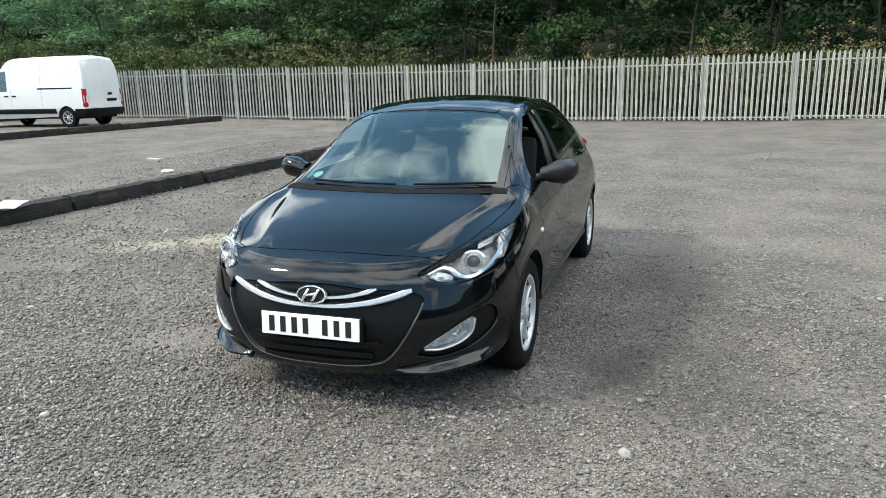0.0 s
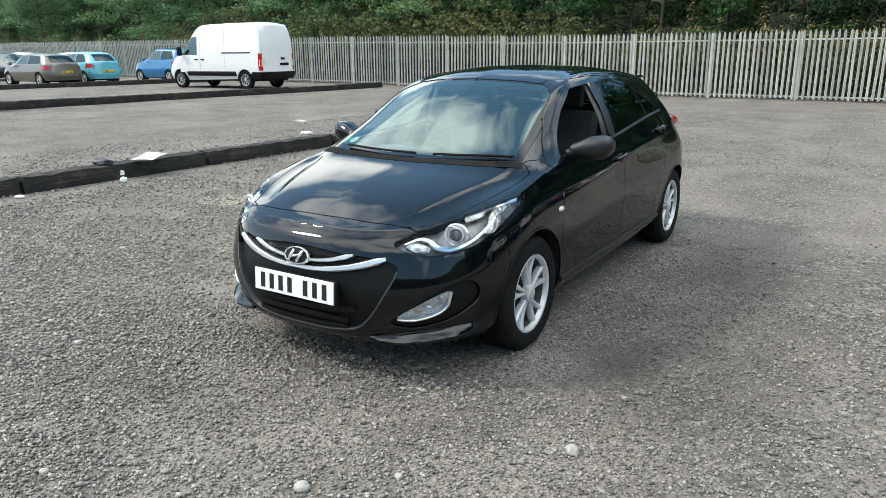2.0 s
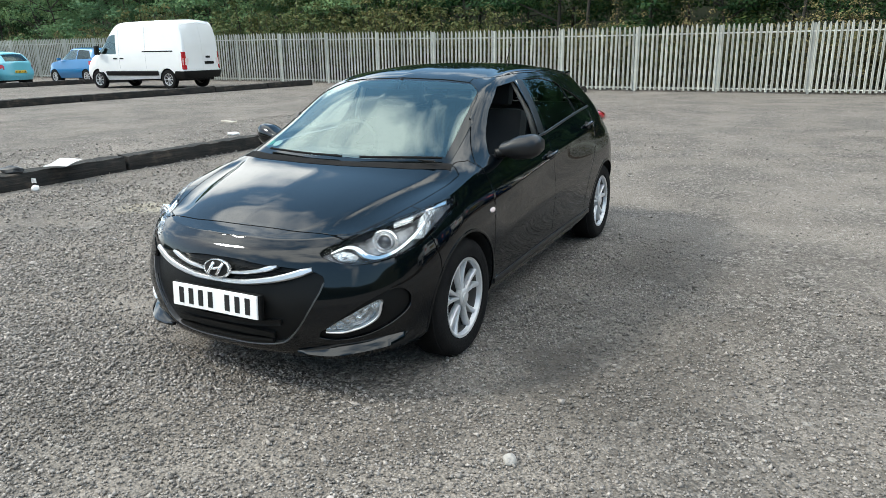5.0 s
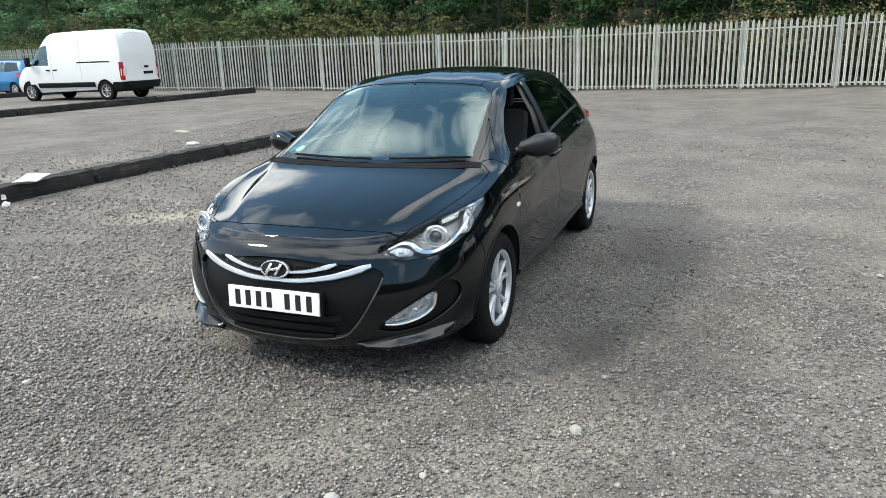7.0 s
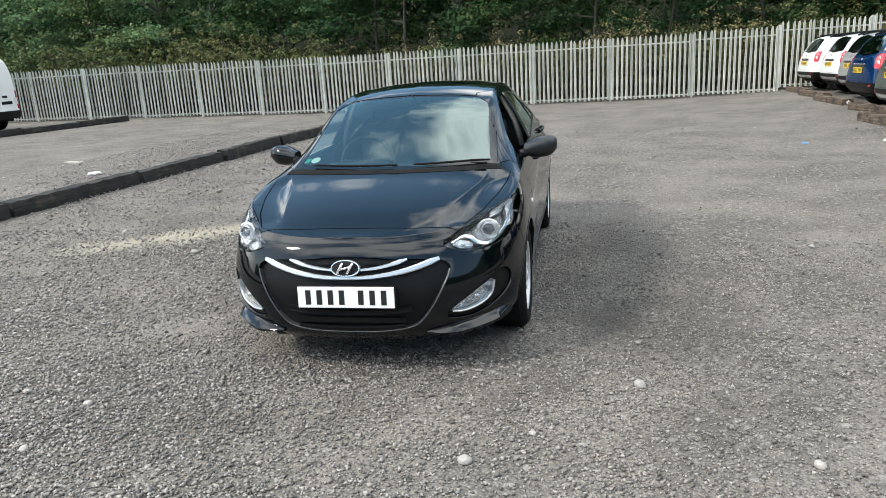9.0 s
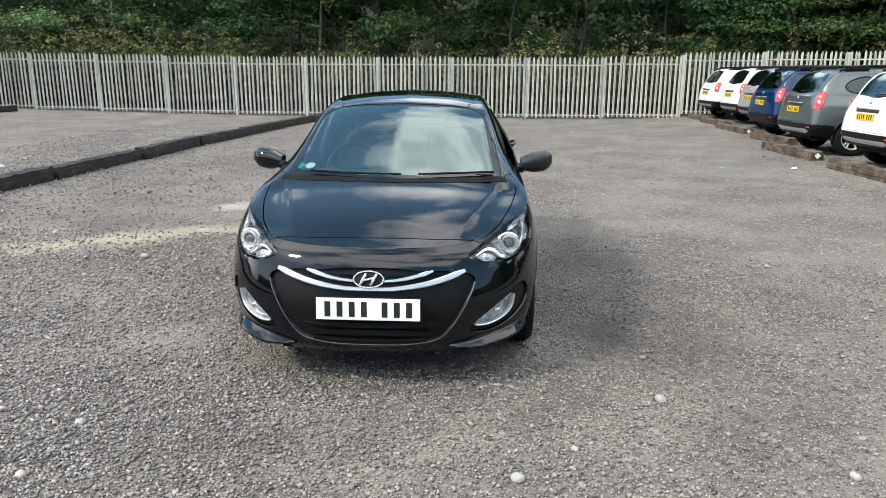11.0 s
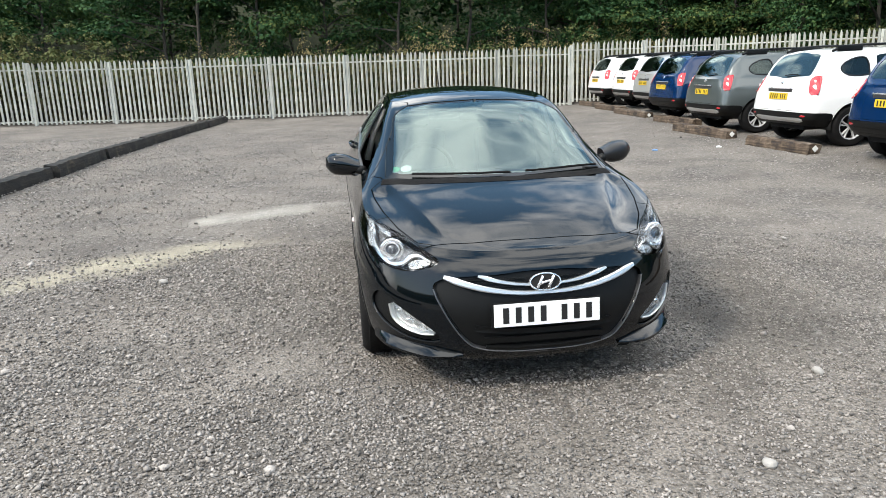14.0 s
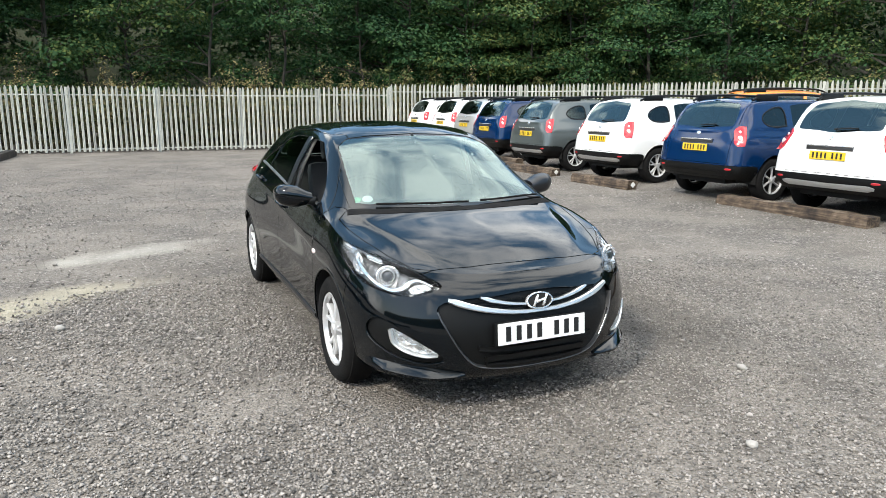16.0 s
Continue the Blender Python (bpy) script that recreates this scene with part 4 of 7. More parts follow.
    P("windscreen", "windscreen", M_GLASS, "greenish windscreen glass reflecting clouds", both=True, sink=0.004, thick=False)
    P("screen_border", "screen_border", M_SCREENEDGE, "black printed border of the windscreen", both=True, sink=0.004, thick=False)
    P("rear_window", "rear_window", M_GLASSDARK, both=True, sink=0.004, thick=False)
    P("tailgate", "tailgate", M_BLACK, both=True)
    P("grille", "grille", M_BLACKPLASTIC, both=True, sink=0.02, thick=False)
    for fl in (False, True):
        P("front_wing", "fender", M_BLACK, flip=fl)
        d1 = P("front_door", "front_door", M_BLACK, flip=fl)
        d2 = P("rear_door", "rear_door", M_BLACK, flip=fl)
        P("window", "rear_side_window", M_GLASSSIDE, parent=d2, flip=fl, sink=0.006, thick=False)
        P("quarter_window", "quarter_window", M_GLASSSIDE, flip=fl, sink=0.006, thick=False)
        P("tail_lamp_base", "tail_lamp", M_BLACK, flip=fl)
        bm = bmesh.new()
        bmesh.ops.create_uvsphere(bm, u_segments=20, v_segments=12, radius=1.0)
        sx = -1 if fl else 1
        for v in bm.verts:
            # a long drop, blunt in front and drawn round the corner behind
            t = v.co.y
            v.co = Vector((sx * (0.700 + 0.085 * v.co.x - 0.050 * max(0, t) ** 2), 3.82 + 0.20 * t, 0.985 - 0.035 * t + 0.050 * v.co.z))
        bmesh.ops.recalc_face_normals(bm, faces=bm.faces)
        part("tail_lamp", bm, M_REDLAMP, car, "red tail lamp wrapping round the corner", smooth=60)
        P("headlamp", "headlamp", M_LENS, "clear headlamp with chrome reflector", flip=fl, thick=False)
        P("fog_surround", "fog_pocket", M_BLACKPLASTIC, parent=bumper, flip=fl, sink=0.015, thick=False)
        P("fog_lamp", "fog_lamp", M_LENS, "clear fog lamp with bright reflector", parent=bumper, flip=fl, sink=0.003, thick=False)
        P("fog_reflector", "fog_lamp", M_LAMPFACET, parent=bumper, flip=fl, sink=0.022, thick=False)
        P("lamp_bowl", "headlamp", M_LAMPBOWL, flip=fl, sink=0.05, thick=False)
    return car, sk, bumper


car, car_skin, car_bumper = hatchback()


def car_details(car, sk, bumper):
    F = on_front(sk)
    # wheels and liners
    for sx in (1, -1):
        for hy in (HUB_F, HUB_R):
            wheel(car, (sx * 0.772, hy, TYRE_R - 0.004), sx, TYRE_R, 0.200, 0.208, 10, M_ALLOY, pair=0.235)
            bm = bmesh.new()
            n = 26
            inner, outer = [], []
            for i in range(n + 1):
                a = math.pi * 1.12 * i / n - 0.06 * math.pi
                y, z = hy + 0.350 * math.cos(a), HUB_Z + 0.005 + 0.350 * math.sin(a)
                xo = on_side(sk)((hy + 0.353 * math.cos(a), max(0.2, HUB_Z + 0.005 + 0.353 * math.sin(a))))[0].x
                inner.append(bm.verts.new((sx * 0.52, y, z)))
                outer.append(bm.verts.new((sx * (xo - 0.006), y, z)))
            for i in range(n):
                bm.faces.new((inner[i], inner[i + 1], outer[i + 1], outer[i]))
            bm.faces.new(inner)
            part("wheel_arch_liner", bm, M_GAP, car, smooth=40)
    bm = bmesh.new()
    box(bm, -0.78, 0.78, 1.22, 3.1, 0.17, 0.24, 0.02)
    box(bm, -0.5, 0.5, 0.12, 4.1, 0.175, 0.26, 0.02)
    part("underbody", bm, M_GAP, car)
    # inner shell behind the shut lines
    bm = bmesh.new()
    box(bm, -0.50, 0.50, 0.16, 0.90, 0.30, 0.70, 0.04)
    part("engine_bay", bm, M_GAP, car)

    # number plate with plain bars in place of its characters
    bm = bmesh.new()
    tilt = pose(0, -0.062, 0.461, -4)
    box(bm, -0.26, 0.26, -0.004, 0.006, -0.0555, 0.0555, 0.003, tilt)
    plate = part("number_plate", bm, M_PLATEW, bumper, "white front number plate")
    xs = [-0.203, -0.142, -0.081, -0.020, 0.083, 0.144, 0.205]
    for x in xs:
        bm = bmesh.new()
        box(bm, x - 0.0145, x + 0.0145, -0.0062, -0.0035, -0.0385, 0.0385, 0.001, tilt)
        part("character_bar", bm, M_INK, bumper)
    bm = bmesh.new()
    box(bm, -0.27, 0.27, 0.008, 0.034, -0.062, 0.058, 0.006, tilt)
    part("plate_holder", bm, M_BLACKPLASTIC, bumper)

    # grille: chrome wings, badge, slats, lower intake
    for sgn in (1, -1):
        pts = [(sgn * x, z) for x, z in catmull([(0.0, 0.553), (0.12, 0.556), (0.25, 0.572), (0.36, 0.596), (0.475, 0.632)], 8)]
        bm = bmesh.new()
        ribbon(bm, pts, lambda t: 0.019 + 0.014 * t - (0.012 * max(0, t - 0.9) / 0.1), F, 0.012, -0.022)
        part("lower_wing", bm, M_SATIN, bumper, "satin chrome grille wing", smooth=40)
        pts = [(sgn * x, z) for x, z in catmull([(0.068, 0.592), (0.15, 0.600), (0.23, 0.615), (0.318, 0.640)], 8)]
        bm = bmesh.new()
        ribbon(bm, pts, lambda t: 0.013 + 0.010 * t - (0.012 * max(0, t - 0.88) / 0.12), F, 0.010, -0.022)
        part("upper_wing", bm, M_SATIN, bumper, "satin chrome grille wing", smooth=40)
        # thin edge moulding round the grille opening
        pts = [(sgn * x, z) for x, z in catmull([(0.0, 0.258), (0.17, 0.260), (0.30, 0.275), (0.37, 0.305), (0.44, 0.39), (0.508, 0.515), (0.529, 0.575)], 7)]
        bm = bmesh.new()
        ribbon(bm, pts, 0.007, F, 0.003, -0.02)
        part("grille_edge", bm, M_DARKTRIM, bumper, smooth=40)
    c, nr = F((0, 0.602))
    c = c + nr * 0.012
    bm = bmesh.new()
    disc(bm, c, nr, 0.076, 0.043, 0.006, 36, 0.004)
    part("badge_disc", bm, M_GAP, bumper, smooth=40)
    bm = bmesh.new()
    ring_band(bm, c, nr, 0.079, 0.045, 0.009, 0.009)
    part("badge_ring", bm, M_CHROME, bumper, "oval chrome badge ring", smooth=40)
    bm = bmesh.new()
    u = Vector((0, 0, 1)).cross(nr).normalized()
    w = nr.cross(u)
    lean = u * 0.015
    for k in (-1, 1):
        b0 = c + u * (0.027 * k)
        pts = [b0 - w * 0.028 + lean * -1 + nr * 0.012, b0 - lean * 0 + nr * 0.013, b0 + w * 0.028 + lean + nr * 0.012]
        tube(bm, pts, 0.0075, 6)
    tube(bm, [c - u * 0.026 - w * 0.006 + nr * 0.013, c + u * 0.026 + w * 0.006 + nr * 0.013], 0.0065, 6)
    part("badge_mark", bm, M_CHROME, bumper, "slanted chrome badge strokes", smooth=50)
    for z in (0.622, 0.606, 0.590, 0.574):
        for sgn in (1, -1):
            lim = 0.43 if z > 0.6 else 0.36
            bm = bmesh.new()
            ribbon(bm, [(sgn * x, z + 0.00 * x) for x in np.linspace(0.09, lim, 9)], 0.006, F, -0.006, -0.02)
            part("grille_slat", bm, M_BLACKPLASTIC, bumper, smooth=40)
    bm = bmesh.new()
    pts = catmull([(-0.34, 0.385), (-0.2, 0.372), (0, 0.368), (0.2, 0.372), (0.34, 0.385)], 6)
    ribbon(bm, pts, 0.026, F, -0.004, -0.02)
    part("intake_bar", bm, M_BLACKPLASTIC, bumper, smooth=40)
    bm = bmesh.new()
    pts = catmull([(-0.30, 0.318), (-0.2, 0.325), (0, 0.328), (0.2, 0.325), (0.30, 0.318)], 6)
    ribbon(bm, pts, 0.028, F, -0.002, -0.02)
    part("intake_bar", bm, M_BLACKPLASTIC, bumper, smooth=40)
    bm = bmesh.new()
    pts = catmull([(-0.29, 0.288), (-0.15, 0.280), (0, 0.278), (0.15, 0.280), (0.29, 0.288)], 6)
    ribbon(bm, pts, 0.022, F, 0.004, -0.02)
    part("intake_bar", bm, M_BLACKPLASTIC, bumper, smooth=40)

    # lip blades under the bumper corners
    for sgn in (1, -1):
        bm = bmesh.new()
        rings = []
        for t in np.linspace(0, 1, 22):
            ang = 0.395 + (1.16 - 0.395) * t
            pos = lambda q: Vector((0.852 * math.sin(q) ** 0.8, -0.02 + 0.80 * (1 - math.cos(q) ** 0.8), 0.0))
            p, tan = pos(ang), (pos(ang + 0.01) - pos(ang - 0.01)).normalized()
            nr = Vector((tan.y, -tan.x, 0))
            z = 0.242 + 0.040 * t
            grow = min(1.0, t / 0.25) * min(1.0, (1 - t) / 0.35 + 0.25)
            out, hh = 0.010 + 0.034 * grow, 0.008 + 0.030 * min(1.0, t / 0.3)
            prof = [(-0.04, hh), (0.006, hh * 0.8), (out, -hh * 0.45), (out * 0.9, -hh * 0.9), (-0.04, -hh)]
            rings.append([bm.verts.new((sgn * (p.x + nr.x * o), p.y + nr.y * o, z + dz)) for o, dz in prof])
        for a, b in zip(rings, rings[1:]):
            for j in range(4):
                bm.faces.new((a[j], a[j + 1], b[j + 1], b[j]))
        bm.faces.new(rings[0])
        bm.faces.new(rings[-1][::-1])
        bmesh.ops.recalc_face_normals(bm, faces=bm.faces)
        part("lip_blade", bm, M_BLACK, bumper, "gloss black lip blade", smooth=50)

    # headlamp insides
    for sgn in (1, -1):
        lamp = empty("headlamp_unit")
        lamp.parent = car
        c, nr = F((0.712, 0.738))
        c, nr = Vector((sgn * c.x, c.y, c.z)), Vector((sgn * nr.x, nr.y, nr.z))
        face = Vector((sgn * 0.25, -0.95, 0.12)).normalized()
        c0 = c - nr * 0.022
        bm = bmesh.new()
        ring_band(bm, c0, face, 0.062, 0.055, 0.016, 0.010)
        part("lamp_ring", bm, M_CHROME, lamp, smooth=40)
        bm = bmesh.new()
        ring_band(bm, c0 + face * 0.004, face, 0.040, 0.037, 0.010, 0.012)
        part("lamp_ring", bm, M_CHROME, lamp, smooth=40)
        bm = bmesh.new()
        disc(bm, c0 + face * 0.004, face, 0.031, 0.030, 0.006, 28, 0.014)
        part("projector_lens", bm, M_PROJECTOR, lamp, "round projector lens", smooth=40)
        # bright wing that sweeps under the projector to the inner tip
        G = lambda p: ((lambda q, m: (Vector((sgn * q.x, q.y, q.z)) - Vector((sgn * m.x, m.y, m.z)) * 0.018, Vector((sgn * m.x, m.y, m.z))))(*F((p[0], p[1]))))
        bm = bmesh.new()
        ribbon(bm, catmull([(0.535, 0.700), (0.585, 0.722), (0.630, 0.712), (0.665, 0.682), (0.715, 0.668), (0.765, 0.690), (0.795, 0.735), (0.803, 0.785)], 6), lambda t: 0.010 + 0.014 * math.sin(math.pi * t), G, 0.010, -0.02)
        part("lamp_wing", bm, M_LAMPCHROME, lamp, "bright lamp wing", smooth=40)
        bm = bmesh.new()
        ribbon(bm, catmull([(0.815, 0.835), (0.80, 0.800), (0.815, 0.755), (0.812, 0.72)], 6), 0.028, G, 0.005, -0.02)
        part("indicator_reflector", bm, M_LAMPFACET, lamp, smooth=40)
        bm = bmesh.new()
        ribbon(bm, catmull([(0.545, 0.690), (0.575, 0.690), (0.61, 0.680), (0.64, 0.668)], 5), lambda t: 0.014 + 0.026 * math.sin(math.pi * min(1, t * 0.9)), G, 0.004, -0.02)
        part("dip_reflector", bm, M_LAMPFACET, lamp, smooth=40)
        # pale rear corner of the lamp
        bm = bmesh.new()
        ribbon(bm, catmull([(0.70, 0.796), (0.755, 0.818), (0.805, 0.836), (0.825, 0.842)], 6), lambda t: 0.007 + 0.017 * t, G, 0.012, -0.01)
        part("lamp_cover", bm, M_LAMPCHROME, lamp, smooth=40)
        bm = bmesh.new()
        ribbon(bm, catmull([(0.535, 0.346), (0.60, 0.341), (0.675, 0.362), (0.722, 0.402), (0.736, 0.468)], 5), 0.008, lambda p: (lambda q, m: (Vector((sgn * q.x, q.y, q.z)), Vector((sgn * m.x, m.y, m.z))))(*F(p)), 0.004, -0.02)
        part("fog_trim", bm, M_SATIN, bumper, smooth=40)
        bm = bmesh.new()
        q, m = F((0.66, 0.395))
        disc(bm, Vector((sgn * q.x, q.y, q.z)) - Vector((sgn * m.x, m.y, m.z)) * 0.018, (sgn * 0.2, -1, 0), 0.018, 0.016, 0.003, 20, 0.006)
        part("fog_bulb_cap", bm, M_CHROME, bumper, smooth=40)

    # mirrors
    for sgn in (1, -1):
        mir = empty("door_mirror")
        mir.parent = car
        bm = bmesh.new()
        rings = []
        for t in np.linspace(0, 1, 9):
            x = 0.815 + 0.215 * t
            hgt = 0.070 * (1 - max(0, (t - 0.72) / 0.28) ** 2 * 0.55) * (0.60 + 0.40 * ease_in(0.0, 0.45, t))
            dep = 0.085 * (1 - max(0, (t - 0.6) / 0.4) ** 2 * 0.55)
            cz, cy = 1.004 + 0.026 * t, 1.478 + 0.035 * t
            ring = []
            for k in range(20):
                a = 2 * math.pi * k / 20
                ca, sa = math.cos(a), math.sin(a)
                yy = cy - dep * (abs(ca) ** 0.8) * (1 if ca > 0 else -0.55 * (1 if ca < 0 else 0)) if ca > 0 else cy + 0.045 * abs(ca) ** 0.35
                zz = cz + hgt * (1 if sa > 0 else -1) * abs(sa) ** 0.75
                ring.append(bm.verts.new((sgn * x, yy, zz)))
            rings.append(ring)
        for a, b in zip(rings, rings[1:]):
            for j in range(20):
                bm.faces.new((a[j], a[(j + 1) % 20], b[(j + 1) % 20], b[j]))
        bm.faces.new(rings[0])
        bm.faces.new(rings[-1][::-1])
        bmesh.ops.recalc_face_normals(bm, faces=bm.faces)
        part("mirror_shell", bm, M_BLACK if sgn < 0 else M_BLACKSOFT, mir, "gloss black mirror shell", smooth=50)
        bm = bmesh.new()
        box(bm, 0.895 if sgn > 0 else -1.0, 1.0 if sgn > 0 else -0.895, 1.512, 1.526, 0.972, 1.062, 0.006)
        part("mirror_glass", bm, M_CHROME, mir)
        bm = bmesh.new()
        tube(bm, [(sgn * 0.79, 1.40, 0.985), (sgn * 0.83, 1.43, 0.990), (sgn * 0.88, 1.47, 1.0)], 0.03, 10, 0.9)
        part("mirror_foot", bm, M_BLACKPLASTIC, mir, smooth=50)
        S = on_side(sk, 0, sgn)
        # handles, repeater, window mouldings, sill line
        for y0, z0 in ((2.20, 0.872), (3.18, 0.972)):
            bm = bmesh.new()
            pts = []
            for t in np.linspace(0, 1, 9):
                p, nr = S((y0 - 0.105 + 0.21 * t, z0 - 0.006 + 0.016 * t))
                pts.append(p + nr * (0.004 + 0.032 * math.sin(math.pi * t) ** 0.5))
            tube(bm, pts, 0.013, 8)
            part("door_handle", bm, M_BLACK, car, smooth=50)
            p, nr = S((y0 - 0.01, z0))
            bm = bmesh.new()
            disc(bm, p + nr * 0.001, nr, 0.055, 0.030, 0.002, 20)
            part("handle_cup", bm, M_GAP, car, smooth=50)
        p, nr = S((1.154, 0.717))
        bm = bmesh.new()
        disc(bm, p + nr * 0.003, nr, 0.034, 0.015, 0.004, 20, 0.005)
        part("side_repeater", bm, M_CLEARLAMP, car, "small clear side repeater", smooth=40)
        bm = bmesh.new()
        ribbon(bm, catmull([(1.36, 0.978), (1.7, 0.995), (2.2, 1.012), (2.7, 1.052), (3.1, 1.082), (3.42, 1.100)], 7), 0.016, S, 0.004, -0.006)
        part("waist_moulding", bm, M_GREYTRIM if sgn < 0 else M_BLACKSOFT, car, smooth=40)
        bm = bmesh.new()
        ribbon(bm, [(yy, 0.285 + 0.01 * (yy - 1.2)) for yy in np.linspace(1.22, 3.12, 24)], 0.035, S, 0.010, -0.006)
        part("sill_cover", bm, M_BLACKSOFT, car, smooth=40)
        bm = bmesh.new()
        ribbon(bm, catmull([(2.165, 1.015), (2.22, 1.2), (2.235, 1.36)], 6), 0.10, S, 0.002, -0.006)
        part("pillar_cover", bm, M_BLACKSOFT, car, smooth=40)
        # wheel arch lips
        for hy, rr in ((HUB_F, 0.358), (HUB_R, 0.351)):
            bm = bmesh.new()
            ribbon(bm, [(hy + rr * math.cos(a), HUB_Z + 0.005 + rr * math.sin(a)) for a in np.linspace(-0.12, math.pi + 0.12, 34)], 0.016, S, 0.003, -0.012)
            part("arch_lip", bm, M_BLACK, car, smooth=40)
    # wipers
    T = on_top(sk)
    for a, b, c in (((0.06, 0.935), (-0.10, 0.945), (-0.25, 0.960)), ((0.62, 0.995), (0.52, 0.985), (0.40, 0.978))):
        wip = empty("wiper")
        wip.parent = car
        bm = bmesh.new()
        pts = [T(p)[0] + Vector((0, -0.01, 0.022)) for p in catmull([a, ((a[0] + b[0]) / 2, (a[1] + b[1]) / 2 - 0.004), b], 5)]
        tube(bm, pts, 0.007, 8, 0.6)
        part("wiper_arm", bm, M_RUBBER, wip, smooth=50)
        bm = bmesh.new()
        x0, x1 = (0.02, -0.52) if a[0] < 0.3 else (0.63, 0.16)
        pts = [T((x, 0.950 + 0.24 * x * x))[0] + Vector((0, 0, 0.014)) for x in np.linspace(x0, x1, 14)]
        tube(bm, pts, 0.007, 6)
        part("wiper_blade", bm, M_RUBBER, wip, smooth=50)
    bm = bmesh.new()
    ribbon(bm, catmull([(-0.70, 1.02), (-0.45, 0.94), (0, 0.893), (0.45, 0.94), (0.70, 1.02)], 8), 0.055, T, 0.004, -0.02)
    part("scuttle_panel", bm, M_RUBBER, car, smooth=40)
    bm = bmesh.new()
    tube(bm, [(0, 3.45, 1.40), (0, 3.50, 1.47), (0, 3.58, 1.60)], 0.006, 6, 0.5)
    part("aerial", bm, M_BLACKPLASTIC, car)
    bm = bmesh.new()
    box(bm, -0.47, 0.47, 3.60, 3.80, 1.335, 1.362, 0.012)
    part("roof_spoiler", bm, M_BLACK, car, smooth=40)

    # cabin
    bm = bmesh.new()
    box(bm, -0.72, 0.72, 1.02, 1.52, 0.62, 0.915, 0.05)
    box(bm, -0.60, -0.12, 1.20, 1.50, 0.88, 0.955, 0.03)
    part("dashboard", bm, M_DASH, car, smooth=40)
    bm = bmesh.new()
    ring = [Vector((-0.36 + 0.185 * math.cos(a), 1.64 + 0.07 * math.sin(a), 0.935 + 0.17 * math.sin(a))) for a in np.linspace(0, 2 * math.pi, 30)]
    tube(bm, ring, 0.016, 8)
    tube(bm, [(-0.53, 1.64, 0.94), (-0.36, 1.61, 0.92), (-0.19, 1.64, 0.94)], 0.02, 6)
    tube(bm, [(-0.36, 1.63, 0.92), (-0.36, 1.50, 0.86)], 0.03, 8)
    part("steering_wheel", bm, M_BLACKPLASTIC, car, smooth=50)
    for sx in (-0.36, 0.36):
        seat = empty("front_seat")
        seat.parent = car
        bm = bmesh.new()
        box(bm, sx - 0.25, sx + 0.25, 1.75, 2.28, 0.40, 0.58, 0.06)
        part("seat_cushion", bm, M_SEAT, seat, smooth=50)
        bm = bmesh.new()
        box(bm, -0.24, 0.24, -0.07, 0.07, 0, 0.62, 0.055, pose(sx, 2.24, 0.55, -14))
        part("seat_back", bm, M_SEAT, seat, smooth=50)
        bm = bmesh.new()
        box(bm, -0.125, 0.125, -0.05, 0.05, 0, 0.19, 0.045, pose(sx, 2.40, 1.17, -8))
        part("headrest", bm, M_SEAT, seat, smooth=50)
    bm = bmesh.new()
    box(bm, -0.66, 0.66, 2.85, 3.30, 0.42, 0.58, 0.05)
    box(bm, -0.66, 0.66, -0.07, 0.07, 0, 0.60, 0.05, pose(0, 3.25, 0.55, -16))
    for sx in (-0.42, 0.42):
        box(bm, sx - 0.11, sx + 0.11, 3.38, 3.46, 1.12, 1.26, 0.035)
    part("rear_bench", bm, M_SEAT, car, smooth=50)
    bm = bmesh.new()
    box(bm, -0.115, 0.115, 1.66, 1.69, 1.255, 1.325, 0.015)
    tube(bm, [(0, 1.66, 1.32), (0, 1.72, 1.385)], 0.012, 6)
    part("rear_view_mirror", bm, M_BLACKPLASTIC, car, smooth=50)
    for sgn in (1, -1):
        bm = bmesh.new()
        tube(bm, [(sgn * 0.735, 2.24, 0.95), (sgn * 0.68, 2.22, 1.15), (sgn * 0.585, 2.18, 1.35)], 0.022, 8)
        part("pillar_trim", bm, M_TRIM, car, "pale inner pillar trim", smooth=50)
        bm = bmesh.new()
        box(bm, -0.17, 0.17, -0.010, 0.010, -0.055, 0.055, 0.008, pose(sgn * 0.26, 1.88, 1.335, 72))
        part("sun_visor", bm, M_TRIM, car, "folded pale sun visor", smooth=50)
    bm = bmesh.new()
    box(bm, -0.46, 0.46, 1.95, 3.35, 1.372, 1.385, 0.005)
    part("headlining", bm, M_TRIM, car, "pale cloth headlining")
    # stickers low in the windscreen's corner
    p, nr = T((-0.545, 1.105))
    bm = bmesh.new()
    disc(bm, p + nr * -0.008, nr, 0.033, 0.033, 0.001, 24)
    part("tax_disc", bm, M_PLATEW, car, "round pale paper disc in the windscreen")
    p, nr = T((-0.61, 1.12))
    bm = bmesh.new()
    disc(bm, p + nr * -0.008, nr, 0.03, 0.03, 0.001, 8)
    part("green_sticker", bm, M_GREEN, car, "small green windscreen sticker")


M_SATIN = material("satin_chrome", (0.78, 0.78, 0.78), 0.3, 0.85)
M_GREYTRIM = material("grey_metal_trim", (0.35, 0.35, 0.36), 0.3, 0.8)
M_DARKTRIM = material("dark_metal_trim", (0.12, 0.12, 0.125), 0.3, 0.8)
M_BLACKSOFT = material("satin_black", (0.010, 0.010, 0.011), 0.32)
M_PROJECTOR = material("projector_glass", (0.06, 0.065, 0.075), 0.04, 0.0, 0.9)
M_GREEN = material("green_sticker_print", (0.02, 0.42, 0.20), 0.5)
car_details(car, car_skin, car_bumper)


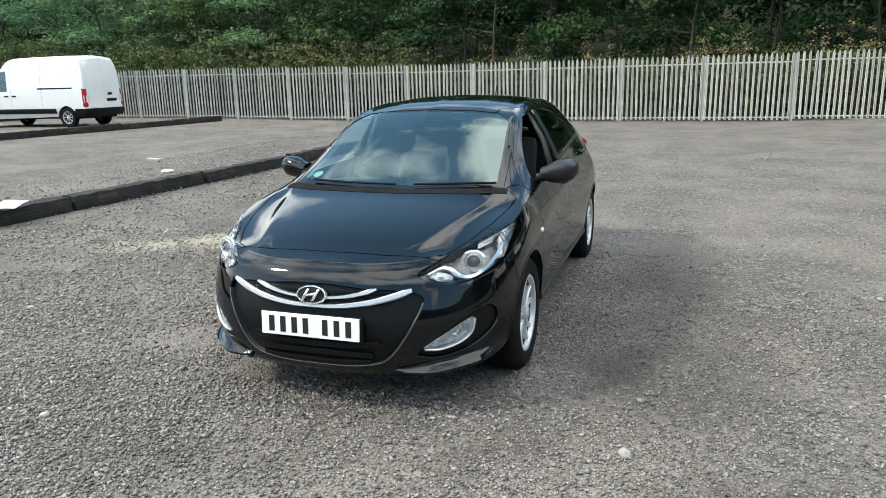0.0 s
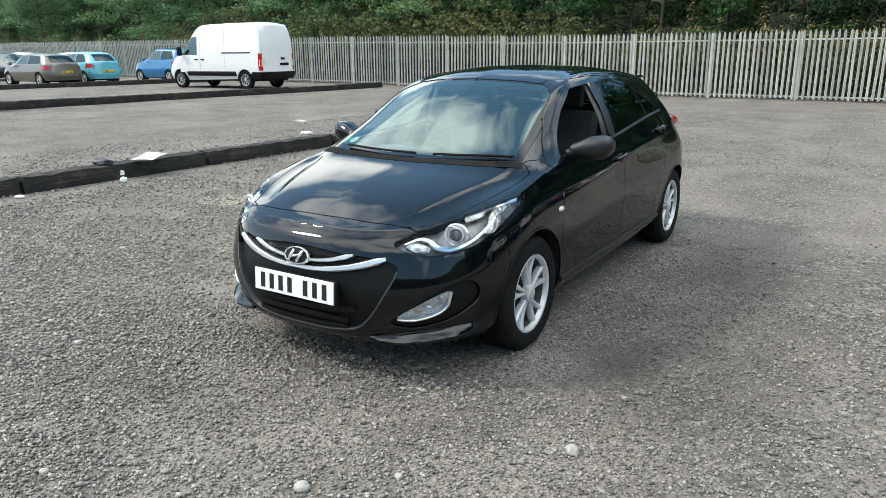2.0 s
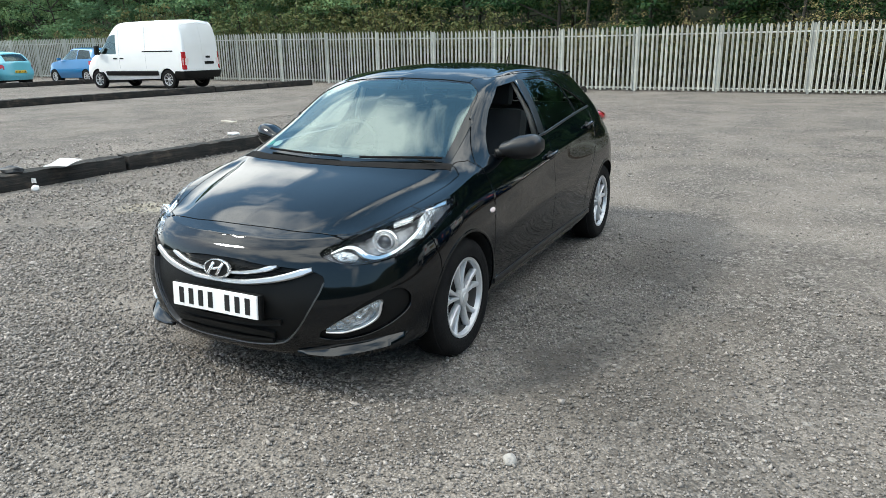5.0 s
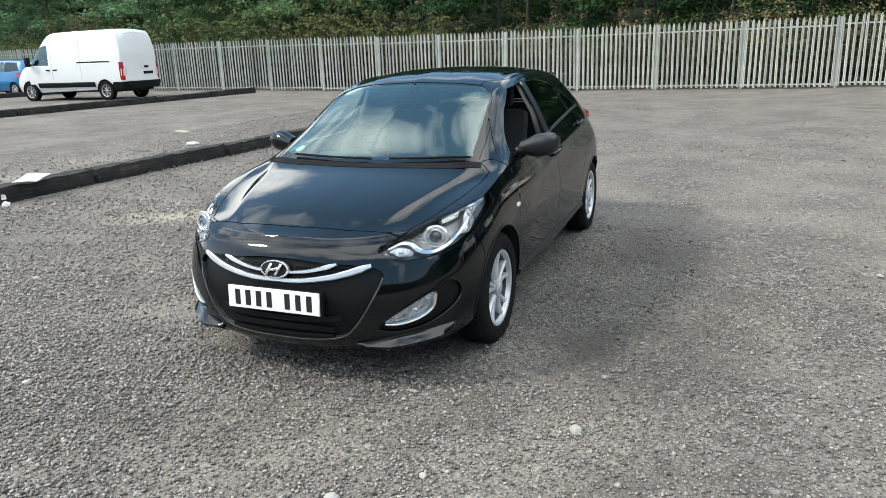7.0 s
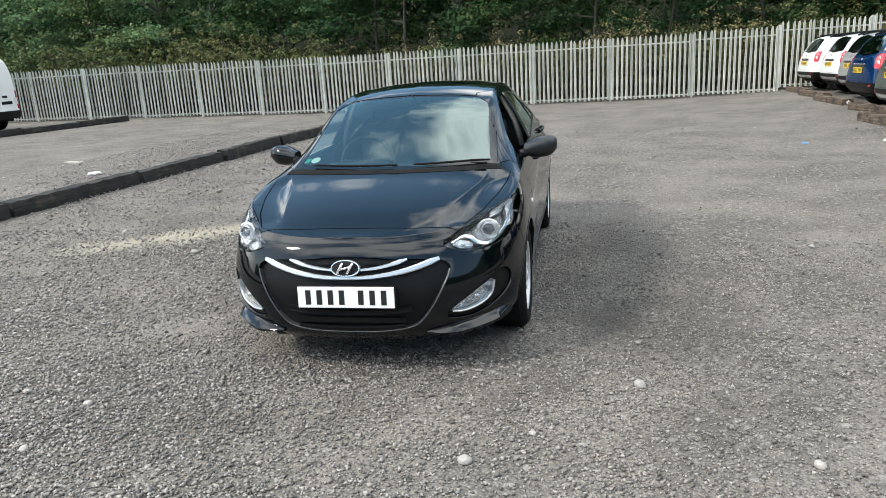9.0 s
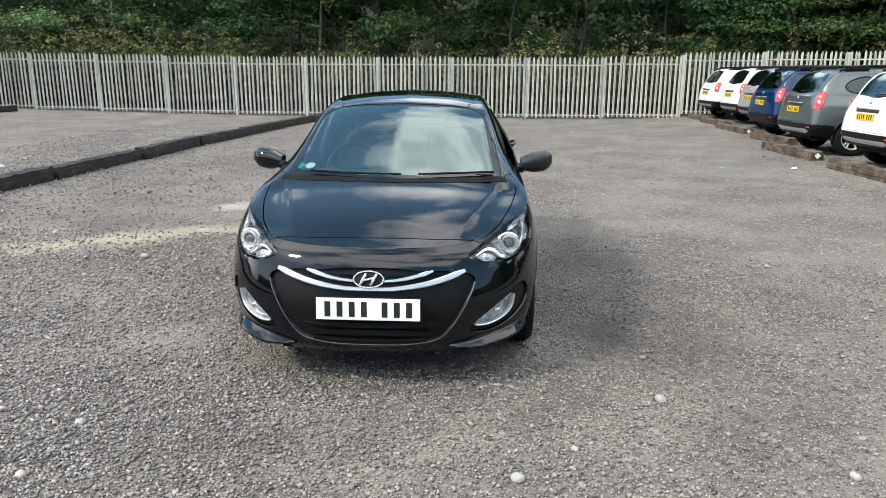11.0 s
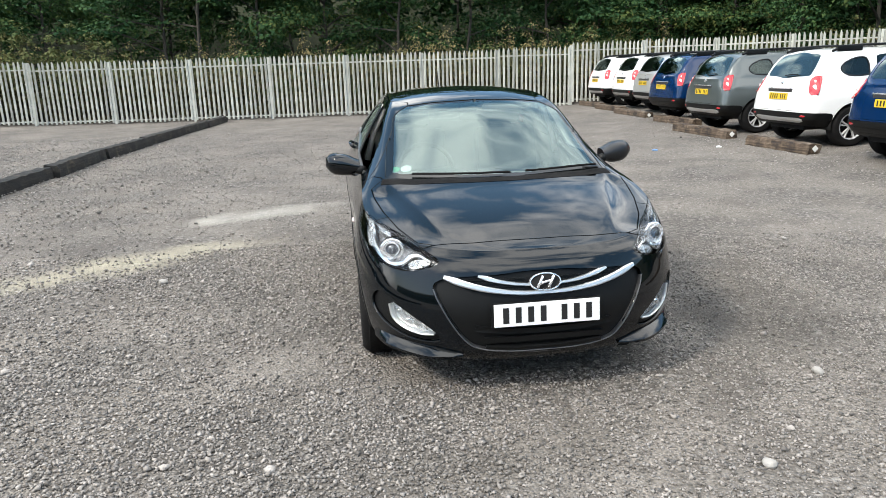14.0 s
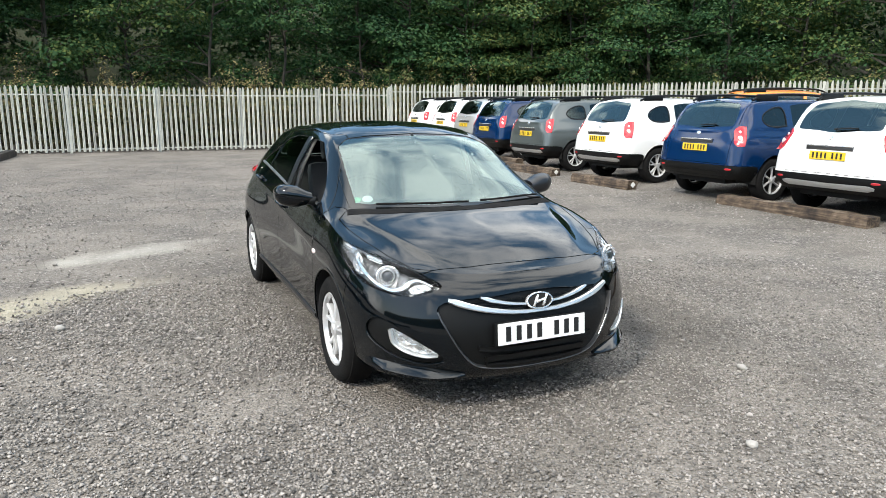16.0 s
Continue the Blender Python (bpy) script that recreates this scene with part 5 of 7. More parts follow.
# ---- parked vehicles ----
def plate_bars(parent, m, yellow=True, half=0.26, rows=(-0.203, -0.142, -0.081, -0.020, 0.083, 0.144, 0.205)):
    """A number plate facing local -y of m, with plain bars for its characters."""
    bm = bmesh.new()
    box(bm, -half, half, -0.006, 0.004, -0.0555, 0.0555, 0.003, m)
    plate = part("number_plate", bm, M_PLATEY if yellow else M_PLATEW, parent, "yellow rear number plate" if yellow else "white number plate")
    for x in rows:
        bm = bmesh.new()
        box(bm, x * half / 0.26 - 0.013, x * half / 0.26 + 0.013, -0.0085, -0.005, -0.0385, 0.0385, 0.0, m)
        part("character_bar", bm, M_INK, parent)
    return plate


def strip_light(sk, sgn, mat, pts, width, lift, parent, name, label=""):
    bm = bmesh.new()
    ribbon(bm, pts, width, on_side(sk, 0, sgn), lift, -0.01)
    return part(name, bm, mat, parent, label, smooth=40)


def on_rear(sk, sgn=1):
    def f(p):
        hit, nrm, _, _ = sk.tree.ray_cast(Vector((abs(p[0]), 9, p[1])), Vector((0, -1, 0)))
        if hit is None:
            return Vector((p[0], 4.10, p[1])), Vector((0, 1, 0))
        s = -1 if p[0] < 0 else 1
        return Vector((s * hit.x, hit.y, hit.z)), Vector((s * nrm.x, nrm.y, nrm.z))
    return f


def side_lens(sk, name, fl, mat, parent, label):
    return part(name, sk.panel(name, flip=fl, gap=0.001, deep=0.01), mat, parent, label, smooth=40)


def suv(paint, label, silver_skid=True, steel_wheels=False, rail_mat=None):
    """A boxy compact off-roader; nose towards -y, rear at y = 4.31."""
    levels = [
        dict(yf=0.08, Lf=0.6, nf=2.8, yr=4.22, Lr=0.28, nr=4.2, w=[(0, 0.80), (2, 0.84), (4.3, 0.80)], z=[(0, 0.30), (1.2, 0.29), (3.2, 0.30), (4.3, 0.36)]),
        dict(yf=0.0, Lf=0.65, nf=2.8, yr=4.31, Lr=0.28, nr=4.2, w=[(0, 0.89), (0.82, 0.905), (2, 0.875), (3.5, 0.905), (4.3, 0.88)], z=[(0, 0.42), (2.2, 0.42), (4.3, 0.50)]),
        dict(yf=0.0, Lf=0.65, nf=2.8, yr=4.30, Lr=0.28, nr=4.2, w=[(0, 0.90), (0.82, 0.915), (2.1, 0.885), (3.5, 0.915), (4.3, 0.88)], z=[(0, 0.66), (4.3, 0.70)]),
        dict(yf=0.05, Lf=0.7, nf=2.8, yr=4.27, Lr=0.28, nr=4.2, w=[(0, 0.89), (0.82, 0.895), (2.1, 0.885), (3.5, 0.90), (4.3, 0.86)], z=[(0, 0.84), (2.2, 0.86), (4.3, 0.90)]),
        dict(yf=0.15, Lf=0.75, nf=2.6, yr=4.22, Lr=0.30, nr=4.0, w=[(0, 0.84), (1.2, 0.84), (3.0, 0.835), (3.7, 0.82), (4.3, 0.79)], z=[(0, 0.96), (1.0, 1.03), (2.2, 1.05), (3.2, 1.08), (3.8, 1.10), (4.3, 1.06)]),
    ]
    top = dict(
        zc=[(0.15, 0.96), (0.5, 1.05), (1.05, 1.12), (1.3, 1.25), (1.75, 1.53), (2.1, 1.60), (2.6, 1.625), (3.3, 1.62), (3.82, 1.59), (3.95, 1.52), (4.10, 1.28), (4.17, 1.12), (4.22, 1.06)],
        er=[(0.15, 0.75), (1.0, 0.80), (1.3, 0.80), (1.8, 0.76), (3.0, 0.77), (3.8, 0.80), (4.2, 0.85)],
        eh=[(0.15, 0.5), (1.0, 0.5), (1.3, 0.66), (1.8, 0.86), (3.0, 0.88), (3.8, 0.86), (3.95, 0.80), (4.2, 0.6)],
    )
    sk = Skin(levels, top, nf=14, ns=70, nr=22, per=4, cross=24)
    side = lambda c: c.x > 0.5
    rear = lambda c: c.y > 3.4
    sk.cut("windscreen", "t", [(-0.02, 1.14), (0.45, 1.17), (0.63, 1.24), (0.60, 1.62), (0.57, 1.76), (-0.02, 1.72)], lambda c: c.z > 1.0)
    sk.cut("front_window", "s", [(1.42, 1.11), (1.75, 1.38), (1.98, 1.50), (2.28, 1.52), (2.30, 1.115)], side)
    sk.cut("rear_window_side", "s", [(2.38, 1.115), (2.36, 1.52), (2.80, 1.51), (3.02, 1.48), (3.05, 1.13)], side)
    sk.cut("quarter_window", "s", spline([(3.20, 1.18), (3.19, 1.36), (3.24, 1.445), (3.42, 1.44), (3.62, 1.36), (3.69, 1.27), (3.60, 1.19), (3.4, 1.165)], 4), side)
    sk.cut("tailgate", "f", [(-0.02, 0.60), (0.66, 0.60), (0.68, 0.9), (0.70, 1.06), (0.64, 1.54), (0.5, 1.575), (-0.02, 1.59)], lambda c: c.y > 3.80)
    sk.cut("rear_window", "f", spline([(-0.10, 1.165), (0.3, 1.165), (0.55, 1.175), (0.60, 1.21), (0.585, 1.36), (0.53, 1.475), (0.47, 1.515), (0.3, 1.53), (-0.10, 1.535)], 4), lambda c: c.y > 3.75)
    sk.cut("rear_bumper", "s", [(3.86, 0.2), (3.86, 0.555), (4.0, 0.57), (4.5, 0.58), (4.5, 0.2)], rear)
    sk.cut("skid_plate", "f", [(-0.02, 0.40), (0.60, 0.40), (0.70, 0.455), (0.60, 0.485), (-0.02, 0.475)], lambda c: c.y > 4.0)
    sk.cut("arch_front", "s", circle(0.822, 0.345, 0.385), lambda c: c.x > 0.5)
    sk.cut("arch_rear", "s", circle(3.495, 0.345, 0.385), lambda c: c.x > 0.5)
    sk.cut("sill", "s", [(1.15, 0.2), (1.15, 0.43), (3.15, 0.45), (3.15, 0.2)], side)
    sk.sort()
    sk.tree = bvhtree.BVHTree.FromBMesh(sk.bm)
    ob = empty("off_road_car")
    tagged(ob, label, "car", "parked off-road cars")
    P = lambda n, region, mat, lab="", parent=ob, **k: part(n, sk.panel(region, **k), mat, parent, lab, smooth=40)
    P("body", "body", paint, both=True)
    gate = P("tailgate", "tailgate", paint, both=True, gap=0.003)
    P("windscreen", "windscreen", M_GLASSDARK, both=True, thick=False, sink=0.004)
    P("rear_window", "rear_window", M_GLASSDARK, "tinted rear window", parent=gate, both=True, thick=False, sink=0.005)
    bump = P("rear_bumper", "rear_bumper", M_BLACKPLASTIC, "black plastic rear bumper", both=True)
    P("skid_plate", "skid_plate", M_SILVERPAINT if silver_skid else M_BLACKPLASTIC, both=True)
    R = on_rear(sk)
    for fl, sgn in ((False, 1), (True, -1)):
        P("front_window", "front_window", M_GLASSDARK, flip=fl, thick=False, sink=0.005)
        P("rear_door_window", "rear_window_side", M_GLASSPRIV, flip=fl, thick=False, sink=0.005)
        P("quarter_window", "quarter_window", M_GLASSPRIV, flip=fl, thick=False, sink=0.005)
        P("sill", "sill", M_BLACKPLASTIC, flip=fl)
        bm = bmesh.new()
        rings = []
        S1 = on_side(sk, 0, 1)
        for t in np.linspace(0, 1, 11):
            z = 0.875 + 0.300 * t
            ys = R((0.64, z))[0].y
            yc = lambda px: R((max(0.3, px), z))[0].y
            xs = S1((4.02, z))[0].x
            k = 1 - abs(2 * t - 1) ** 5
            wide, wrap, out = 0.055 + 0.080 * k, 0.01 + 0.04 * k, 0.003 + 0.010 * k
            ring = [(xs - wide - 0.02, ys - 0.02), (xs - wide, yc(xs - wide) + out), (xs - wide * 0.55, yc(xs - wide * 0.55) + out), (xs - 0.018, yc(xs - 0.03) + out * 0.5), (xs + out, ys - 0.10), (xs + out, ys - wrap - 0.06), (xs - 0.02, ys - wrap - 0.09)]
            rings.append([bm.verts.new((sgn * px, py, z)) for px, py in ring])
        for r0, r1 in zip(rings, rings[1:]):
            for j in range(6):
                bm.faces.new((r0[j], r0[j + 1], r1[j + 1], r1[j]))
        bm.faces.new(rings[0])
        bm.faces.new(rings[-1][::-1])
        bmesh.ops.recalc_face_normals(bm, faces=bm.faces)
        lamp = part("tail_lamp", bm, M_REDLAMP, ob, "tall red tail lamp with clear inserts", smooth=50)
        for z0, r in ((1.085, 0.024), (0.985, 0.044)):
            q = Vector((sgn * (S1((4.02, z0))[0].x - 0.060), R((S1((4.02, z0))[0].x - 0.060, z0))[0].y, z0))
            nr = Vector((sgn * 0.35, 1, 0)).normalized()
            bm = bmesh.new()
            disc(bm, q + nr * 0.009, nr, r, r * 1.2, 0.003, 20, 0.004)
            part("lamp_insert", bm, M_CLEARLAMP, lamp, "clear round lamp insert", smooth=40)
        S = on_side(sk, 0, sgn)
        for y0 in (2.12, 2.98):
            bm = bmesh.new()
            pts = [S((y0 - 0.09 + 0.18 * t, 0.985))[0] + S((y0, 0.985))[1] * (0.004 + 0.028 * math.sin(math.pi * t) ** 0.5) for t in np.linspace(0, 1, 7)]
            tube(bm, pts, 0.012, 6)
            part("door_handle", bm, paint, ob, smooth=50)
        # black rubber edge round the rearmost side window
        edge = [(3.195, 1.175), (3.185, 1.36), (3.24, 1.452), (3.42, 1.447), (3.625, 1.367), (3.70, 1.27), (3.605, 1.183), (3.4, 1.158), (3.195, 1.175)]
        bm = bmesh.new()
        ribbon(bm, catmull(edge, 4), 0.022, S, 0.004, -0.006)
        part("window_edge", bm, M_BLACKPLASTIC, ob, smooth=50)
        # roof rail with thick feet
        bm = bmesh.new()
        pts = [(sgn * (0.62 if 1.9 < yy < 3.7 else 0.615), yy, zz) for yy, zz in ((1.78, 1.53), (1.95, 1.605), (2.2, 1.64), (2.8, 1.66), (3.4, 1.65), (3.62, 1.625), (3.78, 1.565))]
        tube(bm, catmull(pts, 3), 0.022, 8)
        box(bm, sgn * 0.62 - 0.028, sgn * 0.62 + 0.028, 3.25, 3.70, 1.56, 1.66, 0.02)
        part("roof_rail", bm, M_BLACKPLASTIC if rail_mat is None else rail_mat, ob, "black roof rail", smooth=50)
        bm = bmesh.new()
        box(bm, sgn * 0.90, sgn * 1.03, 1.36, 1.50, 1.07, 1.22, 0.03) if sgn > 0 else box(bm, -1.03, -0.90, 1.36, 1.50, 1.07, 1.22, 0.03)
        tube(bm, [(sgn * 0.83, 1.43, 1.09), (sgn * 0.93, 1.43, 1.10)], 0.02, 6)
        part("door_mirror", bm, M_BLACKPLASTIC, ob, smooth=50)
        q, nr = R((sgn * 0.70, 0.52))
        bm = bmesh.new()
        disc(bm, q + nr * 0.004, nr, 0.058, 0.017, 0.003, 16, 0.002)
        part("bumper_reflector", bm, M_REDLAMP, bump, "red bumper reflector", smooth=40)
        for hy in (0.822, 3.495):
            wheel(ob, (sgn * 0.79, hy, 0.338), sgn, 0.342, 0.215, 0.215, 6 if steel_wheels else 10, M_ALLOY if not steel_wheels else M_STEELWHEEL, pair=0.0 if steel_wheels else 0.2, tread=False)
            bm = bmesh.new()
            n, inner, outer = 20, [], []
            for i in range(n + 1):
                a = math.pi * 1.1 * i / n - 0.05 * math.pi
                yy, zz = hy + 0.383 * math.cos(a), 0.345 + 0.383 * math.sin(a)
                inner.append(bm.verts.new((sgn * 0.5, yy, zz)))
                outer.append(bm.verts.new((sgn * 0.89, yy, zz)))
            for i in range(n):
                bm.faces.new((inner[i], inner[i + 1], outer[i + 1], outer[i]))
            bm.faces.new(inner)
            part("wheel_arch_liner", bm, M_GAP, ob)
    bm = bmesh.new()
    box(bm, -0.8, 0.8, 1.2, 3.12, 0.26, 0.34, 0.02)
    box(bm, -0.5, 0.5, 0.2, 4.1, 0.27, 0.36, 0.02)
    part("underbody", bm, M_GAP, ob)
    q, nr = R((0.0, 0.83))
    m = pose(0, q.y + 0.012, 0.835, 0, 0, 180) @ pose(0, 0, 0, -4)
    plate_bars(gate, m)
    q, nr = R((0.0, 0.945))
    bm = bmesh.new()
    box(bm, -0.34, 0.34, -0.014, 0.004, -0.034, 0.034, 0.008, pose(0, q.y, 0.938, 0, 0, 180))
    part("plate_strip", bm, M_DARKTRIM, gate, "dark strip over the plate", smooth=40)
    bm = bmesh.new()
    box(bm, -0.335, 0.335, -0.026, -0.010, -0.008, 0.010, 0.004, pose(0, q.y, 0.965, 0, 0, 180))
    part("tailgate_handle", bm, M_CHROME, gate, "slim chrome tailgate handle", smooth=40)
    q, nr = R((0.0, 1.06))
    bm = bmesh.new()
    disc(bm, q + nr * 0.004, nr, 0.05, 0.034, 0.004, 5, 0.004)
    part("badge", bm, M_CHROME, gate, "small chrome badge")
    bm = bmesh.new()
    q0, n0 = R((0.02, 1.17))
    q1, n1 = R((-0.30, 1.19))
    tube(bm, [q0 + n0 * 0.02, (q0 + q1) / 2 + n0 * 0.026, q1 + n1 * 0.016], 0.010, 6)
    part("rear_wiper", bm, M_BLACKPLASTIC, gate)
    # cabin
    for sx in (-0.36, 0.36):
        bm = bmesh.new()
        box(bm, sx - 0.24, sx + 0.24, 2.15, 2.32, 0.65, 1.24, 0.05)
        box(bm, sx - 0.12, sx + 0.12, 2.24, 2.32, 1.26, 1.42, 0.03)
        part("front_seat", bm, M_SEAT, ob, smooth=50)
    bm = bmesh.new()
    box(bm, -0.66, 0.66, 3.0, 3.18, 0.65, 1.20, 0.05)
    for sx in (-0.42, 0.0, 0.42):
        box(bm, sx - 0.12, sx + 0.12, 3.08, 3.15, 1.20, 1.33, 0.03)
    part("rear_bench", bm, M_SEAT, ob, smooth=50)
    bm = bmesh.new()
    box(bm, -0.74, 0.74, 1.10, 1.5, 0.75, 1.06, 0.04)
    part("dashboard", bm, M_DASH, ob)
    bm = bmesh.new()
    box(bm, -0.7, 0.7, 3.35, 4.05, 0.6, 1.02, 0.02)
    part("load_cover", bm, M_DASH, ob)
    return ob


M_STEELWHEEL = material("silver_wheel_cover", (0.55, 0.55, 0.56), 0.4, 0.5)
SUV_L = "%s compact off-road car with roof rails by a sleeper"
white_suv = suv(M_WHITEPAINT, SUV_L % "white")
blue_suv = suv(M_BLUEPAINT, SUV_L % "dark blue", silver_skid=False, steel_wheels=True)
grey_suv = suv(M_GREYPAINT, SUV_L % "slate grey")
silver_suv = suv(M_SILVERPAINT, SUV_L % "silver")


def stand(x, y, ang):
    return pose(x, y, ground_z(x - 3.5, y), 0, 0, ang)


REAR = 4.31
spots = [
    (white_suv, 6.62, 3.62, 91), (blue_suv, 6.55, 5.95, 91), (white_suv, 6.72, 8.62, 90), (grey_suv, 6.72, 11.35, 90),
    (blue_suv, 7.12, 14.2, 90), (silver_suv, 7.72, 16.7, 90), (white_suv, 7.95, 18.95, 90), (white_suv, 7.95, 21.25, 90),
]
used = set()
for ob, x, y, ang in spots:
    m = stand(x + REAR * math.sin(radians(ang)), y - REAR * math.cos(radians(ang)) * -1, ang)
    if ob in used:
        copy_thing(ob, m)
    else:
        ob.matrix_basis = m
        used.add(ob)
orange_suv = suv(M_ORANGE, "orange compact off-road car parked behind the row")
orange_suv.matrix_basis = stand(16.0, 9.0, 60)
orange_suv.matrix_basis.translation.z += 0.12


def big_van():
    """A high-roofed white panel van; nose towards -y, rear doors at y = 5.55."""
    L = 5.55
    levels = [
        dict(yf=0.10, Lf=0.6, nf=2.6, yr=L - 0.02, Lr=0.10, nr=4.0, w=[(0, 0.86), (5.6, 0.93)], z=[(0, 0.28), (5.6, 0.40)]),
        dict(yf=0.0, Lf=0.7, nf=2.6, yr=L + 0.03, Lr=0.12, nr=4.0, w=[(0, 0.98), (5.6, 1.0)], z=[(0, 0.55), (5.6, 0.58)]),
        dict(yf=0.05, Lf=0.8, nf=2.6, yr=L, Lr=0.12, nr=4.0, w=[(0, 1.0), (2, 1.02), (5.6, 1.02)], z=[(0, 0.85), (5.6, 0.9)]),
        dict(yf=0.22, Lf=0.9, nf=2.6, yr=L, Lr=0.14, nr=4.0, w=[(0, 0.96), (1.5, 1.01), (5.6, 1.01)], z=[(0.2, 1.06), (1.2, 1.25), (5.6, 1.30)]),
    ]
    top = dict(
        zc=[(0.2, 1.08), (0.75, 1.34), (0.95, 1.45), (1.75, 2.22), (2.05, 2.40), (2.6, 2.47), (4.8, 2.50), (5.35, 2.47), (5.46, 2.36), (5.52, 1.9), (5.55, 1.30)],
        er=[(0.2, 0.8), (1.0, 0.86), (1.8, 0.85), (2.4, 0.885), (5.3, 0.885), (5.55, 0.95)],
        eh=[(0.2, 0.5), (1.0, 0.6), (1.8, 0.84), (2.4, 0.93), (5.3, 0.92), (5.55, 0.5)],
    )
    sk = Skin(levels, top, nf=14, ns=60, nr=16, per=4, cross=24)
    side = lambda c: c.x > 0.5
    sk.cut("windscreen", "t", [(-0.02, 0.98), (0.6, 1.05), (0.80, 1.22), (0.78, 1.72), (-0.02, 1.74)], lambda c: c.z > 1.3)
    sk.cut("cab_window", "s", [(1.02, 1.32), (1.36, 1.68), (1.66, 1.96), (2.03, 2.0), (2.06, 1.28)], side)
    sk.cut("rear_bumper", "s", [(5.02, 0.2), (5.02, 0.60), (5.10, 0.645), (5.8, 0.65), (5.8, 0.2)], lambda c: c.y > 4.7)
    sk.cut("tail_lamp", "s", [(5.42, 0.70), (5.42, 1.33), (5.70, 1.33), (5.70, 0.70)], lambda c: c.x > 0.90)
    sk.cut("arch_front", "s", circle(0.95, 0.35, 0.40), lambda c: c.x > 0.6)
    sk.cut("arch_rear", "s", circle(4.63, 0.35, 0.40), lambda c: c.x > 0.6)
    sk.cut("door_right", "f", [(0.0, 0.67), (0.88, 0.67), (0.90, 1.3), (0.86, 2.28), (0.0, 2.36)], lambda c: c.y > 5.3)
    sk.cut("cab_door", "s", [(1.0, 0.62), (1.02, 1.32), (1.40, 1.72), (1.74, 2.02), (2.12, 2.05), (2.15, 0.62)], side)
    sk.cut("cab_window", "s", [(1.02, 1.32), (1.36, 1.68), (1.66, 1.96), (2.03, 2.0), (2.06, 1.28)], side)
    sk.sort()
    sk.tree = bvhtree.BVHTree.FromBMesh(sk.bm)
    ob = empty("panel_van")
    tagged(ob, "white high-roofed panel van with black rear bumper and side strips", "van")
    P = lambda n, region, mat, lab="", parent=ob, **k: part(n, sk.panel(region, **k), mat, parent, lab, smooth=40)
    P("body", "body", M_WHITEPAINT, both=True)
    P("windscreen", "windscreen", M_GLASSDARK, both=True, thick=False, sink=0.004)
    P("rear_bumper", "rear_bumper", M_BLACKPLASTIC, "black plastic bumper", both=True, sink=-0.05)
    R = on_rear(sk)
    for fl, sgn in ((False, 1), (True, -1)):
        door = P("rear_door", "door_right", M_WHITEPAINT, flip=fl, gap=0.003)
        P("cab_window", "cab_window", M_GLASSDARK, flip=fl, thick=False, sink=0.005)
        P("cab_door", "cab_door", M_WHITEPAINT, flip=fl, gap=0.003)
        P("tail_lamp", "tail_lamp", M_REDLAMP, "tall red tail lamp", flip=fl, sink=-0.015)
        S = on_side(sk, 0, sgn)
        bm = bmesh.new()
        ribbon(bm, [(yy, 0.58) for yy in np.linspace(1.42, 4.18, 30)], 0.17, S, 0.03, -0.02)
        part("side_strip", bm, M_BLACKPLASTIC, ob, "black plastic side strip")
        bm = bmesh.new()
        ribbon(bm, [(5.50, zz) for zz in np.linspace(0.86, 1.10, 6)], 0.07, S, 0.022, -0.01)
        part("lamp_insert", bm, M_CLEARLAMP, ob, "clear reversing lamp insert")
        bm = bmesh.new()
        ribbon(bm, [(yy, 1.36) for yy in np.linspace(3.45, 5.0, 16)], 0.045, S, 0.012, -0.01)
        part("door_track", bm, M_GAP, ob, "dark sliding-door track")
        for y0 in (2.0, 2.35):
            bm = bmesh.new()
            ribbon(bm, [(yy, 1.12) for yy in np.linspace(y0 - 0.09, y0 + 0.09, 5)], 0.05, S, 0.02, -0.01)
            part("door_handle", bm, M_BLACKPLASTIC, ob)
        for yv in (2.22, 3.60):
            bm = bmesh.new()
            ribbon(bm, [(yv, zz) for zz in np.linspace(0.75, 2.25, 16)], 0.012, S, 0.002, -0.004)
            part("door_seam", bm, M_GREYTRIM, ob)
        bm = bmesh.new()
        box(bm, min(sgn * 1.04, sgn * 1.22), max(sgn * 1.04, sgn * 1.22), 1.10, 1.24, 1.26, 1.60, 0.04)
        tube(bm, [(sgn * 0.97, 1.22, 1.32), (sgn * 1.1, 1.17, 1.36)], 0.03, 6)
        part("door_mirror", bm, M_BLACKPLASTIC, ob, smooth=50)
        for hy in (0.95, 4.63):
            wheel(ob, (sgn * 0.88, hy, 0.345), sgn, 0.350, 0.225, 0.215, 8, M_STEELWHEEL, tread=False)
            bm = bmesh.new()
            n, inner, outer = 18, [], []
            for i in range(n + 1):
                a = math.pi * 1.1 * i / n - 0.05 * math.pi
                inner.append(bm.verts.new((sgn * 0.6, hy + 0.398 * math.cos(a), 0.35 + 0.398 * math.sin(a))))
                outer.append(bm.verts.new((sgn * 0.98, hy + 0.398 * math.cos(a), 0.35 + 0.398 * math.sin(a))))
            for i in range(n):
                bm.faces.new((inner[i], inner[i + 1], outer[i + 1], outer[i]))
            bm.faces.new(inner)
            part("wheel_arch_liner", bm, M_GAP, ob)
    bm = bmesh.new()
    box(bm, -0.75, 0.75, 0.3, 5.4, 0.30, 0.42, 0.02)
    part("underbody", bm, M_GAP, ob)
    bm = bmesh.new()
    q, nr = R((0.38, 1.05))
    box(bm, -0.62, -0.10, -0.02, 0.01, -0.05, 0.05, 0.01, pose(0, q.y + 0.004, 0.93, 0, 0, 180) @ Matrix.Diagonal((-1, 1, 1, 1)))
